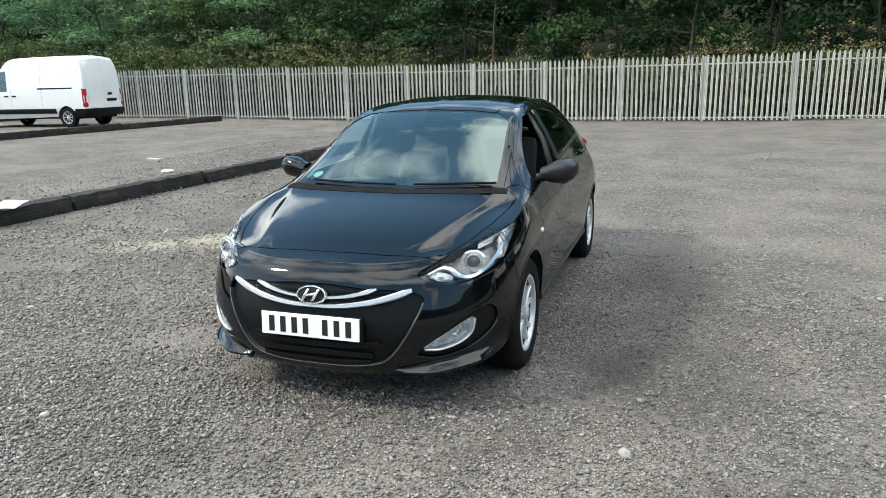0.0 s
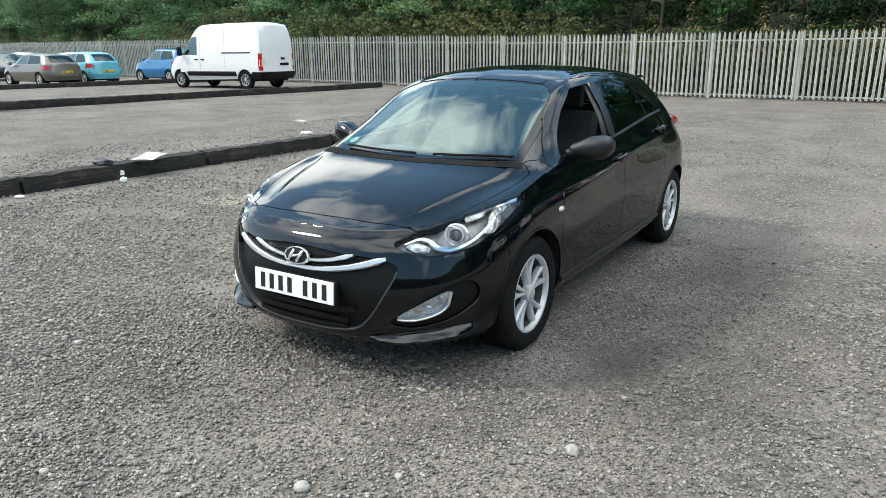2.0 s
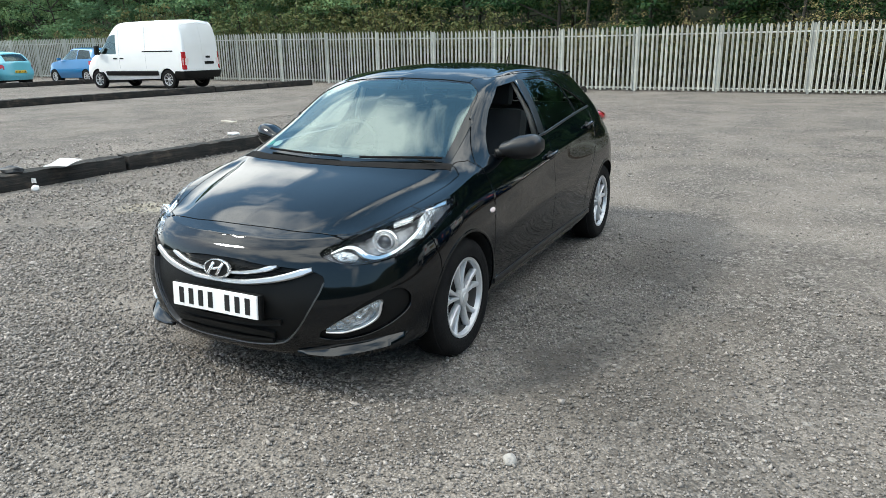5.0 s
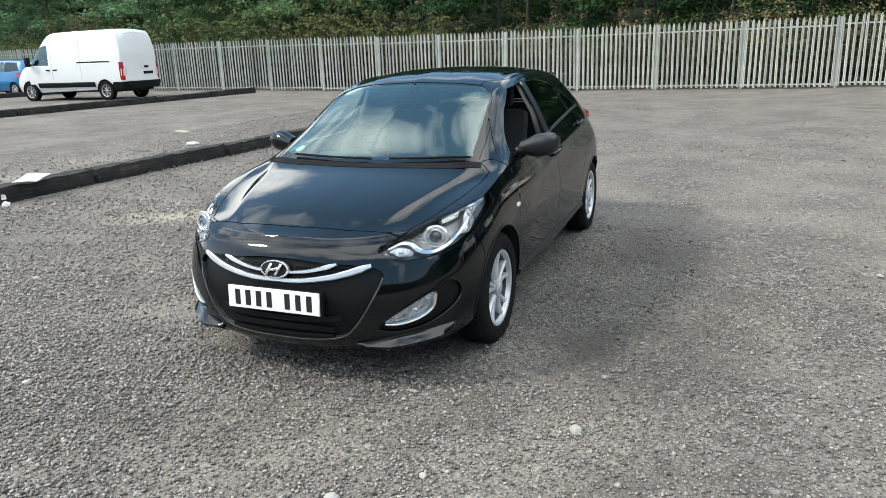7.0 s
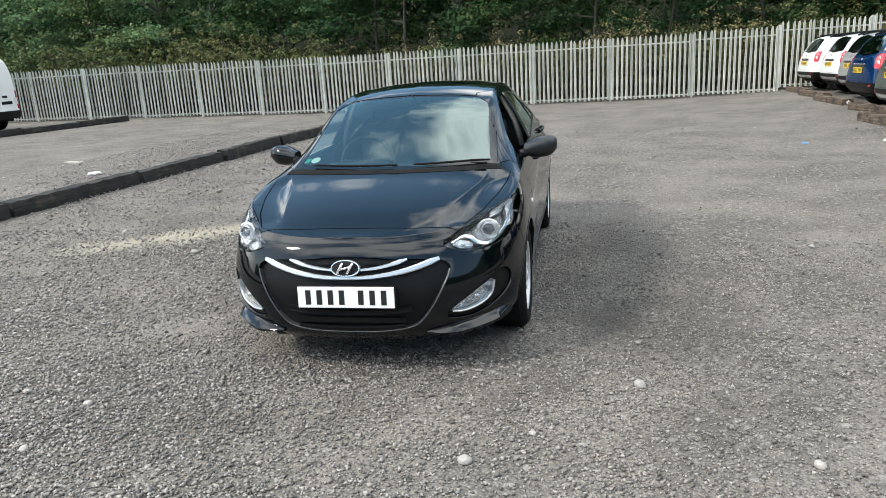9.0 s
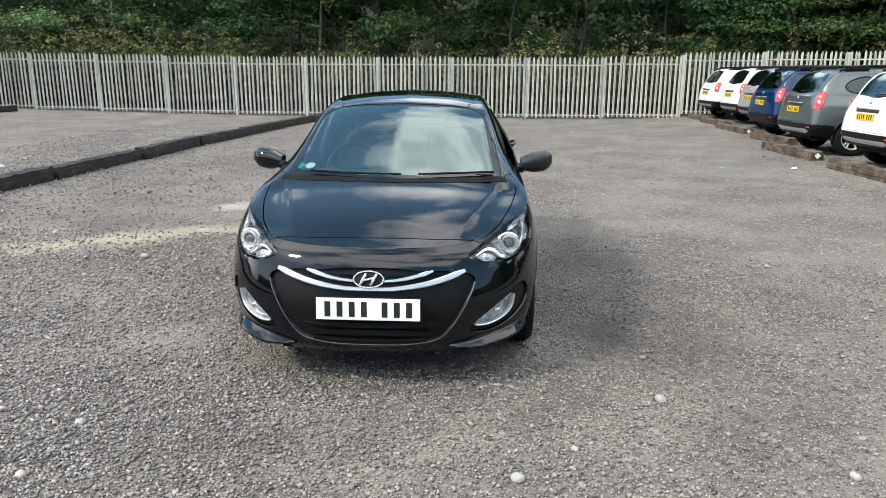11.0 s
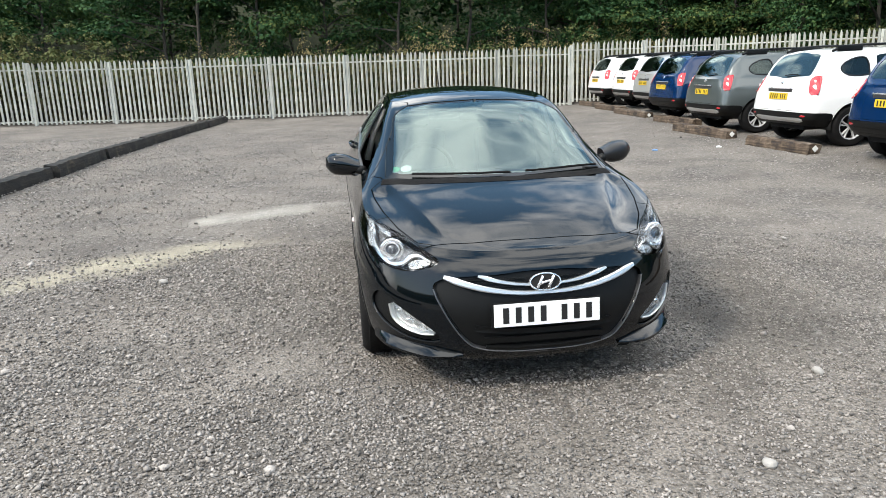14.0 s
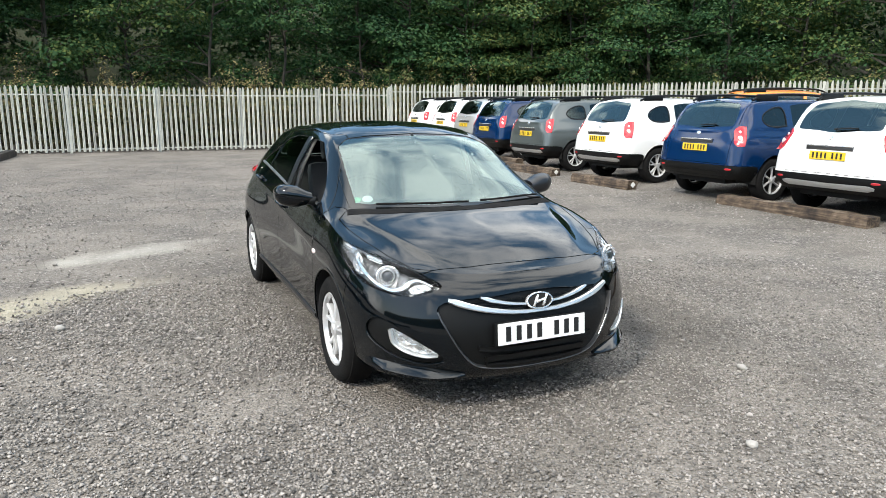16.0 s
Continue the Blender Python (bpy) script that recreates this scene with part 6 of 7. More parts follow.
    part("plate_recess", bm, M_BLACKPLASTIC, ob, "dark plate and handle recess")
    bm = bmesh.new()
    box(bm, 0.18, 0.42, -0.012, 0.01, 0.0, 0.08, 0.01, pose(0, q.y + 0.004, 1.10, 0, 0, 180))
    part("door_badge", bm, M_BLACKPLASTIC, ob, "dark badge on the rear door")
    return ob


van = big_van()
van.matrix_basis = pose(-19.35 - 5.55, 18.75, ground_z(-22, 18.7), 0, 0, -90 + 4) @ Matrix.Diagonal((1, 1, 1.05, 1))


def small_car(name, label, paint, L, W, H, style, category="car", group="cars in the far rows", plate=False):
    """A parked car seen from far: style picks hatch, saloon or small van proportions."""
    hw = W / 2
    belt = H * 0.63
    tailz = {"hatch": 0.66, "saloon": 0.70, "van": 0.60, "suv": 0.65}[style] * H
    rear_top = {"hatch": L - 0.55, "saloon": L - 1.05, "van": L - 0.24, "suv": L - 0.35}[style]
    cowl = {"hatch": 0.22, "saloon": 0.25, "van": 0.22, "suv": 0.26}[style] * L
    lv = lambda yf, n, yr, w, z, Lr: dict(yf=yf, Lf=0.75, nf=2.4, yr=yr, Lr=Lr * (0.35 if style == "van" else 1), nr=4.0 if style == "van" else 2.8, w=[(0, w)], z=z)
    levels = [
        lv(0.06, 2, L - 0.05, hw * 0.90, [(0, 0.2), (L, 0.26)], 0.45),
        lv(0.0, 2, L, hw * 0.98, [(0, 0.40), (L, 0.45)], 0.5),
        lv(0.02, 2, L - 0.01, hw, [(0, 0.58), (L, 0.62)], 0.5),
        lv(0.10, 2, L - 0.05, hw * 0.93, [(0.1, H * 0.47), (cowl, belt * 0.96), (L * 0.6, belt), (L, tailz)], 0.5),
    ]
    top = dict(
        zc=[(0.1, H * 0.48), (cowl - 0.05, belt * 1.03), (cowl + 0.15, belt * 1.1), (cowl + 0.85, H * 0.965), (L * 0.52, H), (rear_top - 0.15, H * 0.965), (rear_top + 0.02, H * 0.92), (min(L - 0.10, rear_top + 0.62), tailz * 1.05), (L - 0.05, tailz)],
        er=[(0.1, 0.75), (cowl, 0.82), (cowl + 0.9, 0.72), (rear_top, 0.74), (L, 0.8)],
        eh=[(0.1, 0.5), (cowl, 0.55), (cowl + 0.9, 0.86), (rear_top, 0.84), (L, 0.5)],
    )
    sk = Skin(levels, top, nf=10, ns=40, nr=14, per=3, cross=18)
    side = lambda c: c.x > 0.3
    s0, s1 = cowl + 0.30, rear_top - (0.12 if style != "saloon" else -0.1)
    sk.cut("windscreen", "t", [(-0.02, cowl + 0.08), (hw * 0.72, cowl + 0.16), (hw * 0.64, cowl + 0.80), (-0.02, cowl + 0.78)], lambda c: c.z > belt * 0.9)
    if style == "van":
        s1 = cowl + 1.35
    mid = (s0 + s1) / 2 + 0.1
    sk.cut("front_window", "s", [(s0, belt + 0.04), (s0 + 0.42, H * 0.90), (mid - 0.03, H * 0.925), (mid - 0.02, belt + 0.05)], side)
    sk.cut("back_window", "s", [(mid + 0.04, belt + 0.05), (mid + 0.03, H * 0.925), (s1 - 0.18, H * 0.90), (s1 + 0.08, belt + 0.08)], side)
    if style != "van":
        sk.cut("rear_window", "f", [(-0.02, tailz + 0.07), (hw * 0.62, tailz + 0.07), (hw * 0.56, H * 0.90), (-0.02, H * 0.91)], lambda c: c.y > rear_top - 0.05)
    lampz = (0.75, 1.35) if style == "van" else (H * 0.50, H * 0.62)
    if style != "van":
        sk.cut("tail_lamp", "f", [(hw * 0.74, lampz[0]), (hw * 1.1, lampz[0]), (hw * 1.1, lampz[1]), (hw * 0.78, lampz[1])], lambda c: c.y > L - 0.55)
    sk.cut("rear_bumper", "s", [(L - 0.55, 0.1), (L - 0.50, 0.40 if style != "van" else 0.55), (L + 0.2, 0.42 if style != "van" else 0.55), (L + 0.2, 0.1)], lambda c: c.y > L - 0.7)
    hubs = (0.80, L - 0.78)
    for k, hy in enumerate(hubs):
        sk.cut("arch%d" % k, "s", circle(hy, 0.31, 0.345, 28), lambda c: c.x > 0.4)
    sk.sort()
    ob = empty(name)
    tagged(ob, label, category, group)
    P = lambda n, region, mat, lab="", **k: part(n, sk.panel(region, **k), mat, ob, lab, smooth=40) if region in sk.panels else None
    P("body", "body", paint, both=True)
    P("windscreen", "windscreen", M_GLASSDARK, both=True, thick=False, sink=0.004)
    P("rear_window", "rear_window", M_GLASSPRIV, both=True, thick=False, sink=0.004)
    P("rear_bumper", "rear_bumper", M_BLACKPLASTIC if style == "van" else paint, both=True)
    for fl, sgn in ((False, 1), (True, -1)):
        P("front_window", "front_window", M_GLASSDARK, flip=fl, thick=False, sink=0.004)
        P("back_window", "back_window", M_GLASSPRIV, flip=fl, thick=False, sink=0.004)
        P("tail_lamp", "tail_lamp", M_REDLAMP, "red tail lamp", flip=fl)
        bm = bmesh.new()
        box(bm, min(sgn * hw * 0.98, sgn * (hw + 0.14)), max(sgn * hw * 0.98, sgn * (hw + 0.14)), cowl + 0.28, cowl + 0.42, belt + 0.0, belt + 0.13, 0.03)
        part("door_mirror", bm, paint, ob, smooth=50)
        for hy in hubs:
            wheel(ob, (sgn * (hw - 0.11), hy, 0.303), sgn, 0.308, 0.19, 0.195, 8, M_ALLOY, tread=False)
            bm = bmesh.new()
            lathe(bm, [(0.34, sgn * (hw - 0.03)), (0.34, sgn * (hw - 0.32)), (0.001, sgn * (hw - 0.33))], 24, m=pose(0, hy, 0.31))
            part("wheel_arch_liner", bm, M_GAP, ob)
    bm = bmesh.new()
    box(bm, -hw * 0.6, hw * 0.6, 0.3, L - 0.3, 0.19, 0.3, 0.02)
    box(bm, -hw * 0.8, hw * 0.8, cowl + 0.9, rear_top - 0.3, 0.3, belt * 0.98, 0.05)
    part("underbody", bm, M_GAP, ob)
    if style == "van":
        sk.tree = bvhtree.BVHTree.FromBMesh(sk.bm)
        R = on_rear(sk)
        bm = bmesh.new()
        ribbon(bm, [(xx, 0.80) for xx in np.linspace(-hw * 0.62, hw * 0.72, 12)], 0.22, R, 0.006, -0.03)
        part("rear_band", bm, M_BLACKPLASTIC, ob, "dark band across the rear doors")
        bm = bmesh.new()
        q, nr = R((-hw * 0.52, 0.80))
        disc(bm, q + nr * 0.01, nr, 0.085, 0.085, 0.006, 20, 0.003)
        part("door_badge", bm, M_CHROME, ob, "round chrome badge")
        bm = bmesh.new()
        ribbon(bm, [(0.0, zz) for zz in np.linspace(0.52, 1.66, 16)], 0.012, R, 0.002, -0.02)
        part("door_seam", bm, M_GREYTRIM, ob)
        for sgn in (1, -1):
            bm = bmesh.new()
            ribbon(bm, [(sgn * hw * (0.93 - 0.06 * (zz - 0.6)), zz) for zz in np.linspace(0.62, 1.42, 12)], 0.10, R, 0.012, -0.05)
            part("tail_lamp", bm, M_REDLAMP, ob, "narrow red tail lamp")
    if plate:
        plate_bars(ob, pose(0, L + 0.012, 0.62 if style != "van" else 0.70, 0, 0, 180))
    return ob


def park(ob, rear_x, y, ang=-90.0):
    """Backs a car up to rear_x, nose towards -x."""
    L = max(v[1] for c in ob.children if c.name.startswith("body") for v in c.bound_box)
    ob.matrix_basis = pose(rear_x - L * math.cos(radians(ang + 90)), y + L * math.sin(radians(ang + 90)) * -1, ground_z(rear_x - 2, y), 0, 0, ang)


park(small_car("delivery_van", "small white delivery van with dark band on its rear doors", M_WHITEPAINT, 4.35, 1.82, 1.85, "van", "van"), -18.85, 6.80, -88)
park(small_car("city_car", "pale turquoise small hatchback with red tail lamps", M_TURQ, 3.55, 1.66, 1.52, "hatch", plate=True), -29.4, 18.1)
park(small_car("saloon_car", "champagne hatchback with dark rear window", M_BEIGE, 4.15, 1.77, 1.46, "hatch", plate=True), -29.3, 16.0)
park(small_car("off_road_car", "bright blue off-road car parked beside a van", M_BRIGHTBLUE, 3.95, 1.78, 1.66, "suv"), -27.9, 21.7, -91)
dark = small_car("dark_hatchback", "black hatchback standing in a far row", M_BLACK, 4.0, 1.72, 1.48, "hatch")
dark.matrix_basis = pose(-38.0, 18.0, ground_z(-38, 18), 0, 0, 70)
white_far = small_car("white_hatchback", "white hatchback standing in a far row", M_WHITEPAINT, 4.2, 1.78, 1.48, "hatch")
white_far.matrix_basis = pose(-56.5, 25.0, ground_z(-50, 20), 0, 0, -120)
copy_thing(white_far, pose(-44.5, 23.6, ground_z(-43, 24), 0, 0, -80))
copy_thing(white_far, pose(-45.0, 20.8, ground_z(-45, 20), 0, 0, -80))


# ---- the wood behind the fence ----
def leaf_material(name, colours, rough=0.6):
    """Leaves: the tone differs from leaf to leaf and from plant to plant."""
    m = bpy.data.materials.new(name)
    m.use_nodes = True
    n, l = m.node_tree.nodes, m.node_tree.links
    b = n["Principled BSDF"]
    b.inputs["Roughness"].default_value = rough
    b.inputs["Specular IOR Level"].default_value = 0.1
    geo, inf = n.new("ShaderNodeNewGeometry"), n.new("ShaderNodeObjectInfo")
    ad = n.new("ShaderNodeMath")
    ad.operation = "MULTIPLY_ADD"
    ad.inputs[1].default_value = 0.6
    sc = n.new("ShaderNodeMath")
    sc.operation = "MULTIPLY"
    sc.inputs[1].default_value = 0.4
    l.new(inf.outputs["Random"], sc.inputs[0])
    l.new(geo.outputs["Random Per Island"], ad.inputs[0])
    l.new(sc.outputs["Value"], ad.inputs[2])
    r = n.new("ShaderNodeValToRGB")
    e = r.color_ramp.elements
    while len(e) < len(colours):
        e.new(0.5)
    for k, c in enumerate(colours):
        e[k].position, e[k].color = k / (len(colours) - 1), (*c, 1)
    l.new(ad.outputs["Value"], r.inputs["Fac"])
    l.new(r.outputs["Color"], b.inputs["Base Color"])
    tr = n.new("ShaderNodeBsdfTranslucent")
    l.new(r.outputs["Color"], tr.inputs["Color"])
    mx = n.new("ShaderNodeMixShader")
    mx.inputs["Fac"].default_value = 0.2
    l.new(b.outputs["BSDF"], mx.inputs[1])
    l.new(tr.outputs["BSDF"], mx.inputs[2])
    l.new(mx.outputs["Shader"], n["Material Output"].inputs["Surface"])
    return m


M_LEAF = leaf_material("tree_leaves", [(0.010, 0.034, 0.015), (0.021, 0.058, 0.022), (0.046, 0.088, 0.028), (0.125, 0.138, 0.040)])
# lighter copy of the tree leaves: far haze and sun put into the colour
M_LEAFHAZE = leaf_material("willow_leaves", [(0.050, 0.115, 0.060), (0.085, 0.165, 0.080), (0.115, 0.20, 0.09), (0.17, 0.235, 0.09)])
M_BUSH = leaf_material("bush_leaves", [(0.050, 0.080, 0.032), (0.085, 0.110, 0.042), (0.130, 0.135, 0.054), (0.21, 0.165, 0.072)])
M_DRY = leaf_material("dry_weeds", [(0.030, 0.038, 0.018), (0.058, 0.062, 0.030), (0.105, 0.088, 0.046), (0.050, 0.075, 0.028)])
M_STALK = leaf_material("dry_stalks", [(0.09, 0.10, 0.045), (0.16, 0.15, 0.065), (0.27, 0.21, 0.105), (0.14, 0.17, 0.06)])
M_BARK = material("bark", (0.040, 0.036, 0.028), 0.9, vary=0.8, noise_scale=4, hue=(0.03, 0.026, 0.02), bump=0.6, bump_scale=14)
RNG = np.random.default_rng(7)


def leaves_mesh(name, centres, normals, size, mat):
    """Many small slanted leaves of three corners each."""
    n = len(centres)
    a = RNG.normal(size=(n, 3))
    nr = normals / np.maximum(np.linalg.norm(normals, axis=1, keepdims=True), 1e-6)
    u = np.cross(nr, a)
    u /= np.maximum(np.linalg.norm(u, axis=1, keepdims=True), 1e-6)
    w = np.cross(nr, u)
    s = (size * RNG.uniform(0.6, 1.4, n))[:, None]
    v = np.empty((n, 3, 3))
    v[:, 0] = centres - u * s * 0.55
    v[:, 1] = centres + u * s * 0.38 + w * s * 0.40 + nr * s * 0.1
    v[:, 2] = centres + u * s * 0.30 - w * s * 0.40 - nr * s * 0.1
    me = bpy.data.meshes.new(name)
    me.vertices.add(n * 3)
    me.vertices.foreach_set("co", v.reshape(-1))
    me.loops.add(n * 3)
    me.loops.foreach_set("vertex_index", np.arange(n * 3, dtype=np.int32))
    me.polygons.add(n)
    me.polygons.foreach_set("loop_start", np.arange(0, n * 3, 3, dtype=np.int32))
    me.polygons.foreach_set("loop_total", np.full(n, 3, dtype=np.int32))
    me.update(calc_edges=True)
    me.materials.append(mat)
    return me


def clumps(centre_list, radii, per, flat=0.6):
    cs, ns = [], []
    for c, r in zip(centre_list, radii):
        d = RNG.normal(size=(per, 3))
        d[:, 2] = np.abs(d[:, 2]) * 0.9 - 0.25
        d /= np.linalg.norm(d, axis=1, keepdims=True)
        rad = r * RNG.uniform(0.45, 1.05, per)[:, None]
        p = c + d * rad * np.array([1, 1, flat])
        cs.append(p)
        nn = d + np.array([0, 0, 0.7]) + RNG.normal(size=(per, 3)) * 0.4
        ns.append(nn)
    return np.concatenate(cs), np.concatenate(ns)


def tree_parts(seed, height, spread, leaf=None):
    """Trunk with limbs, and a crown of leaf clumps carried by them."""
    rnd = random.Random(seed)
    bm = bmesh.new()
    lean = Vector((rnd.uniform(-0.5, 0.5), rnd.uniform(-0.5, 0.5), 0))
    trunk = [Vector((0, 0, -0.2)) + lean * (t * t) + Vector((rnd.gauss(0, 0.07), rnd.gauss(0, 0.07), height * 0.85 * t)) * (1 if t else 0) for t in np.linspace(0, 1, 7)]
    tube(bm, trunk, 0.02 + 0.007 * height, 7, 0.3)
    tips = []
    for k in range(rnd.randint(13, 16)):
        t = rnd.uniform(0.16, 0.97)
        i = min(5, int(t * 6))
        base = trunk[i].lerp(trunk[i + 1], t * 6 - i)
        a = rnd.uniform(0, 2 * math.pi)
        reach = spread * (1.0 - 0.55 * max(0, t - 0.35)) * rnd.uniform(0.55, 1.1)
        tip = base + Vector((math.cos(a) * reach, math.sin(a) * reach, rnd.uniform(-0.15, 0.45) * reach))
        mid = base.lerp(tip, 0.5) + Vector((0, 0, 0.12 * reach))
        tube(bm, [base, mid, tip], 0.042, 4, 0.3)
        tips += [tip, mid, base.lerp(tip, 0.75) + Vector((rnd.gauss(0, 0.35), rnd.gauss(0, 0.35), rnd.gauss(0, 0.3)))]
        if rnd.random() < 0.7:
            b2 = tip + Vector((rnd.gauss(0, 0.7), rnd.gauss(0, 0.7), rnd.gauss(0.1, 0.4)))
            tube(bm, [mid, b2], 0.025, 4, 0.4)
            tips.append(b2)
    tips += [trunk[-1] + Vector((0, 0, 0.4)), trunk[-2]]
    me = bpy.data.meshes.new("trunk")
    bm.to_mesh(me)
    bm.free()
    me.materials.append(M_BARK)
    cs, ns = clumps([np.array(t) for t in tips], [rnd.uniform(0.55, 1.15) for _ in tips], 136, 0.62)
    return me, leaves_mesh("crown", cs, ns, 0.12, leaf or M_LEAF)


TREES = [tree_parts(s, h, w) for s, h, w in ((1, 8.0, 2.6), (2, 8.6, 2.9), (3, 7.6, 2.5), (4, 8.9, 2.7), (5, 8.2, 3.1))]
HAZED_TREES = [tree_parts(s, h, w, M_LEAFHAZE) for s, h, w in ((6, 7.4, 2.9), (8, 6.9, 3.1))]


def plant(kind, name, x, y, z, turn, scale, label, category, group):
    ob = empty(name, pose(x, y, z, 0, 0, turn) @ Matrix.Diagonal((scale, scale, scale, 1)))
    for me in kind:
        o = new(me.name.split(".")[0], me)
        o.parent = ob
        if o.name.startswith("branchwork"):
            tagged(o, kind="stuff")
    return tagged(ob, label, category, group)


rt = random.Random(11)
run_d = (RUN_TURN - CORNER).normalized()
run_n = Vector((-run_d.y, run_d.x, 0))
if run_n.dot(CORNER) < 0:
    run_n = -run_n
spots = []
for row in range(2):
    x = -72.0 + row * 1.3
    while x < 13.5:
        spots.append((x + rt.gauss(0, 0.5), fence_y(x) + 5.2 + row * 3.6 + rt.gauss(0, 0.6)))
        x += (2.8 if x > -34 else 4.0) + 0.25 * row
    t = 1.0 + row * 0.9
    while t < 34:
        p = CORNER + run_d * t + run_n * (4.8 + row * 3.5 + rt.gauss(0, 0.5))
        spots.append((p.x, p.y))
        t += 2.9
for k in range(14):
    # the wedge outside the fence's corner
    a = radians(90 - 62 * (k + 0.5) / 14)
    for far in (5.0, 9.0) if k % 2 else (7.0, 11.5):
        spots.append((CORNER.x + math.cos(a) * far + rt.gauss(0, 0.4), CORNER.y + math.sin(a) * far + rt.gauss(0, 0.4)))
for k, (x, y) in enumerate(spots):
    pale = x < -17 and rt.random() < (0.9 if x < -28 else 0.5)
    plant(HAZED_TREES[rt.randrange(2)] if pale else TREES[rt.randrange(5)], "tree", x, y, ground_z(max(-50, min(x, 20)), y), rt.uniform(0, 360), rt.uniform(0.98, 1.2), "tall far tree with leaves lightened for haze" if pale else "dense broadleaf tree with dark green summer leaves", "tree", "trees of the wood")

# the deep wood behind, too far in to tell one tree from another
deep_c, deep_n = [], []
for k in range(3300):
    if k % 6 == 0:
        a = radians(rt.uniform(20, 95))
        d = rt.uniform(12, 17)
        c = np.array([CORNER.x + math.cos(a) * d, CORNER.y + math.sin(a) * d, rt.uniform(4.0, 11.8)])
    elif k < 2500:
        x = rt.uniform(-110, 20)
        c = np.array([x, fence_y(x) + 11.5 + rt.uniform(0, 4), rt.uniform(4.0, 11.6)])
    else:
        p = CORNER + run_d * rt.uniform(-2, 45) + run_n * (11 + rt.uniform(0, 4))
        c = np.array([p.x, p.y, rt.uniform(4.0, 11.6)])
    deep_c.append(c)
cs, ns = clumps(deep_c, [rt.uniform(1.0, 1.8) for _ in deep_c], 66, 0.8)
deep = new("deep_wood", leaves_mesh("deep_wood", cs, ns, 0.34, M_LEAF))
tagged(deep, "deep dark green wood of crowded trees", "woodland", kind="stuff")


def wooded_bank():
    """Added dark sheet closing gaps behind the last trunks, run on behind the camera."""
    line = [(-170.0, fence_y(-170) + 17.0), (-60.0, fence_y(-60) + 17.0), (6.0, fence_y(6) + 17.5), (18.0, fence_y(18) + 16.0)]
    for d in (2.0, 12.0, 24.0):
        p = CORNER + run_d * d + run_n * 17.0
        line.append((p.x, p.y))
    # unseen stretch behind the camera, added to darken the car's reflections
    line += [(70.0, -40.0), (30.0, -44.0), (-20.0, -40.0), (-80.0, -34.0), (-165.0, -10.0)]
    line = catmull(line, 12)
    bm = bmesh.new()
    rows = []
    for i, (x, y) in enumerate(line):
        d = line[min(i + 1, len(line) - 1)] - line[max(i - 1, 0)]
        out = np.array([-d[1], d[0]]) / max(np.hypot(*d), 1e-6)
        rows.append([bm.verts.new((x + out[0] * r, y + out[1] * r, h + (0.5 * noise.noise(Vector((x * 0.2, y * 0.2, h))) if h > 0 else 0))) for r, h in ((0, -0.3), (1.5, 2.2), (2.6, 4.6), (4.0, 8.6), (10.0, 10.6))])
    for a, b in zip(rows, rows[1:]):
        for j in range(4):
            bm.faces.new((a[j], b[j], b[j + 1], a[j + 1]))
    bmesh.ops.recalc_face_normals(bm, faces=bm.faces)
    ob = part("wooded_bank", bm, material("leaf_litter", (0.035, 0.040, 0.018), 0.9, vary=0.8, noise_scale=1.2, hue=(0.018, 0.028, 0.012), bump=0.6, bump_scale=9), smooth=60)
    return tagged(ob, "dark backdrop sheet added behind the trees of the wood", "bank", kind="structure")


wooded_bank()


def bush_parts(seed, height, spread, mat, size, dense=26):
    rnd = random.Random(seed)
    bm = bmesh.new()
    tips = []
    for k in range(dense):
        a, r = rnd.uniform(0, 2 * math.pi), spread * math.sqrt(rnd.random())
        h = height * rnd.uniform(0.45, 1.0) * (1 - 0.35 * r / spread)
        base = Vector((math.cos(a) * r * 0.35, math.sin(a) * r * 0.35, -0.05))
        tip = Vector((math.cos(a) * r, math.sin(a) * r, h))
        mid = base.lerp(tip, 0.55) + Vector((rnd.gauss(0, 0.06), rnd.gauss(0, 0.06), 0.08))
        tube(bm, [base, mid, tip], 0.014, 4, 0.4)
        for t in (0.45, 0.65, 0.82, 1.0):
            tips.append(np.array(base.lerp(tip, t)) + RNG.normal(size=3) * 0.06)
    me = bpy.data.meshes.new("branchwork")
    bm.to_mesh(me)
    bm.free()
    me.materials.append(M_BARK)
    cs, ns = clumps(tips, [rnd.uniform(0.12, 0.30) for _ in tips], 25, 1.0)
    return me, leaves_mesh("foliage", cs, ns, size, mat)


BUSHES = [bush_parts(31, 2.9, 1.3, M_BUSH, 0.09), bush_parts(32, 3.4, 1.2, M_BUSH, 0.095, 30), bush_parts(33, 2.4, 1.5, M_BUSH, 0.085)]
STALKS = [bush_parts(41, 2.9, 0.8, M_STALK, 0.06, 20), bush_parts(42, 3.3, 0.6, M_STALK, 0.055, 16), bush_parts(43, 2.3, 1.0, M_BUSH, 0.07, 22)]
x = -66.0
while x < 12.5:
    leafy = -34 < x < -9.5
    kinds = BUSHES if (leafy and rt.random() < 0.8) or rt.random() < 0.12 else STALKS
    s = rt.uniform(0.9, 1.25) * (1.26 if leafy else 1.06)
    plant(kinds[rt.randrange(3)], "bush" if kinds is BUSHES else "weed_clump", x, fence_y(x) + rt.uniform(1.9, 3.0), ground_z(max(-50, x), 23) - 0.02, rt.uniform(0, 360), s,
          "yellow-green bush standing behind the fence" if kinds is BUSHES else "tall half-dry weeds behind the fence", "bush" if kinds is BUSHES else "weeds", "growth along the fence")
    x += rt.uniform(0.65, 1.05)
t = 0.6
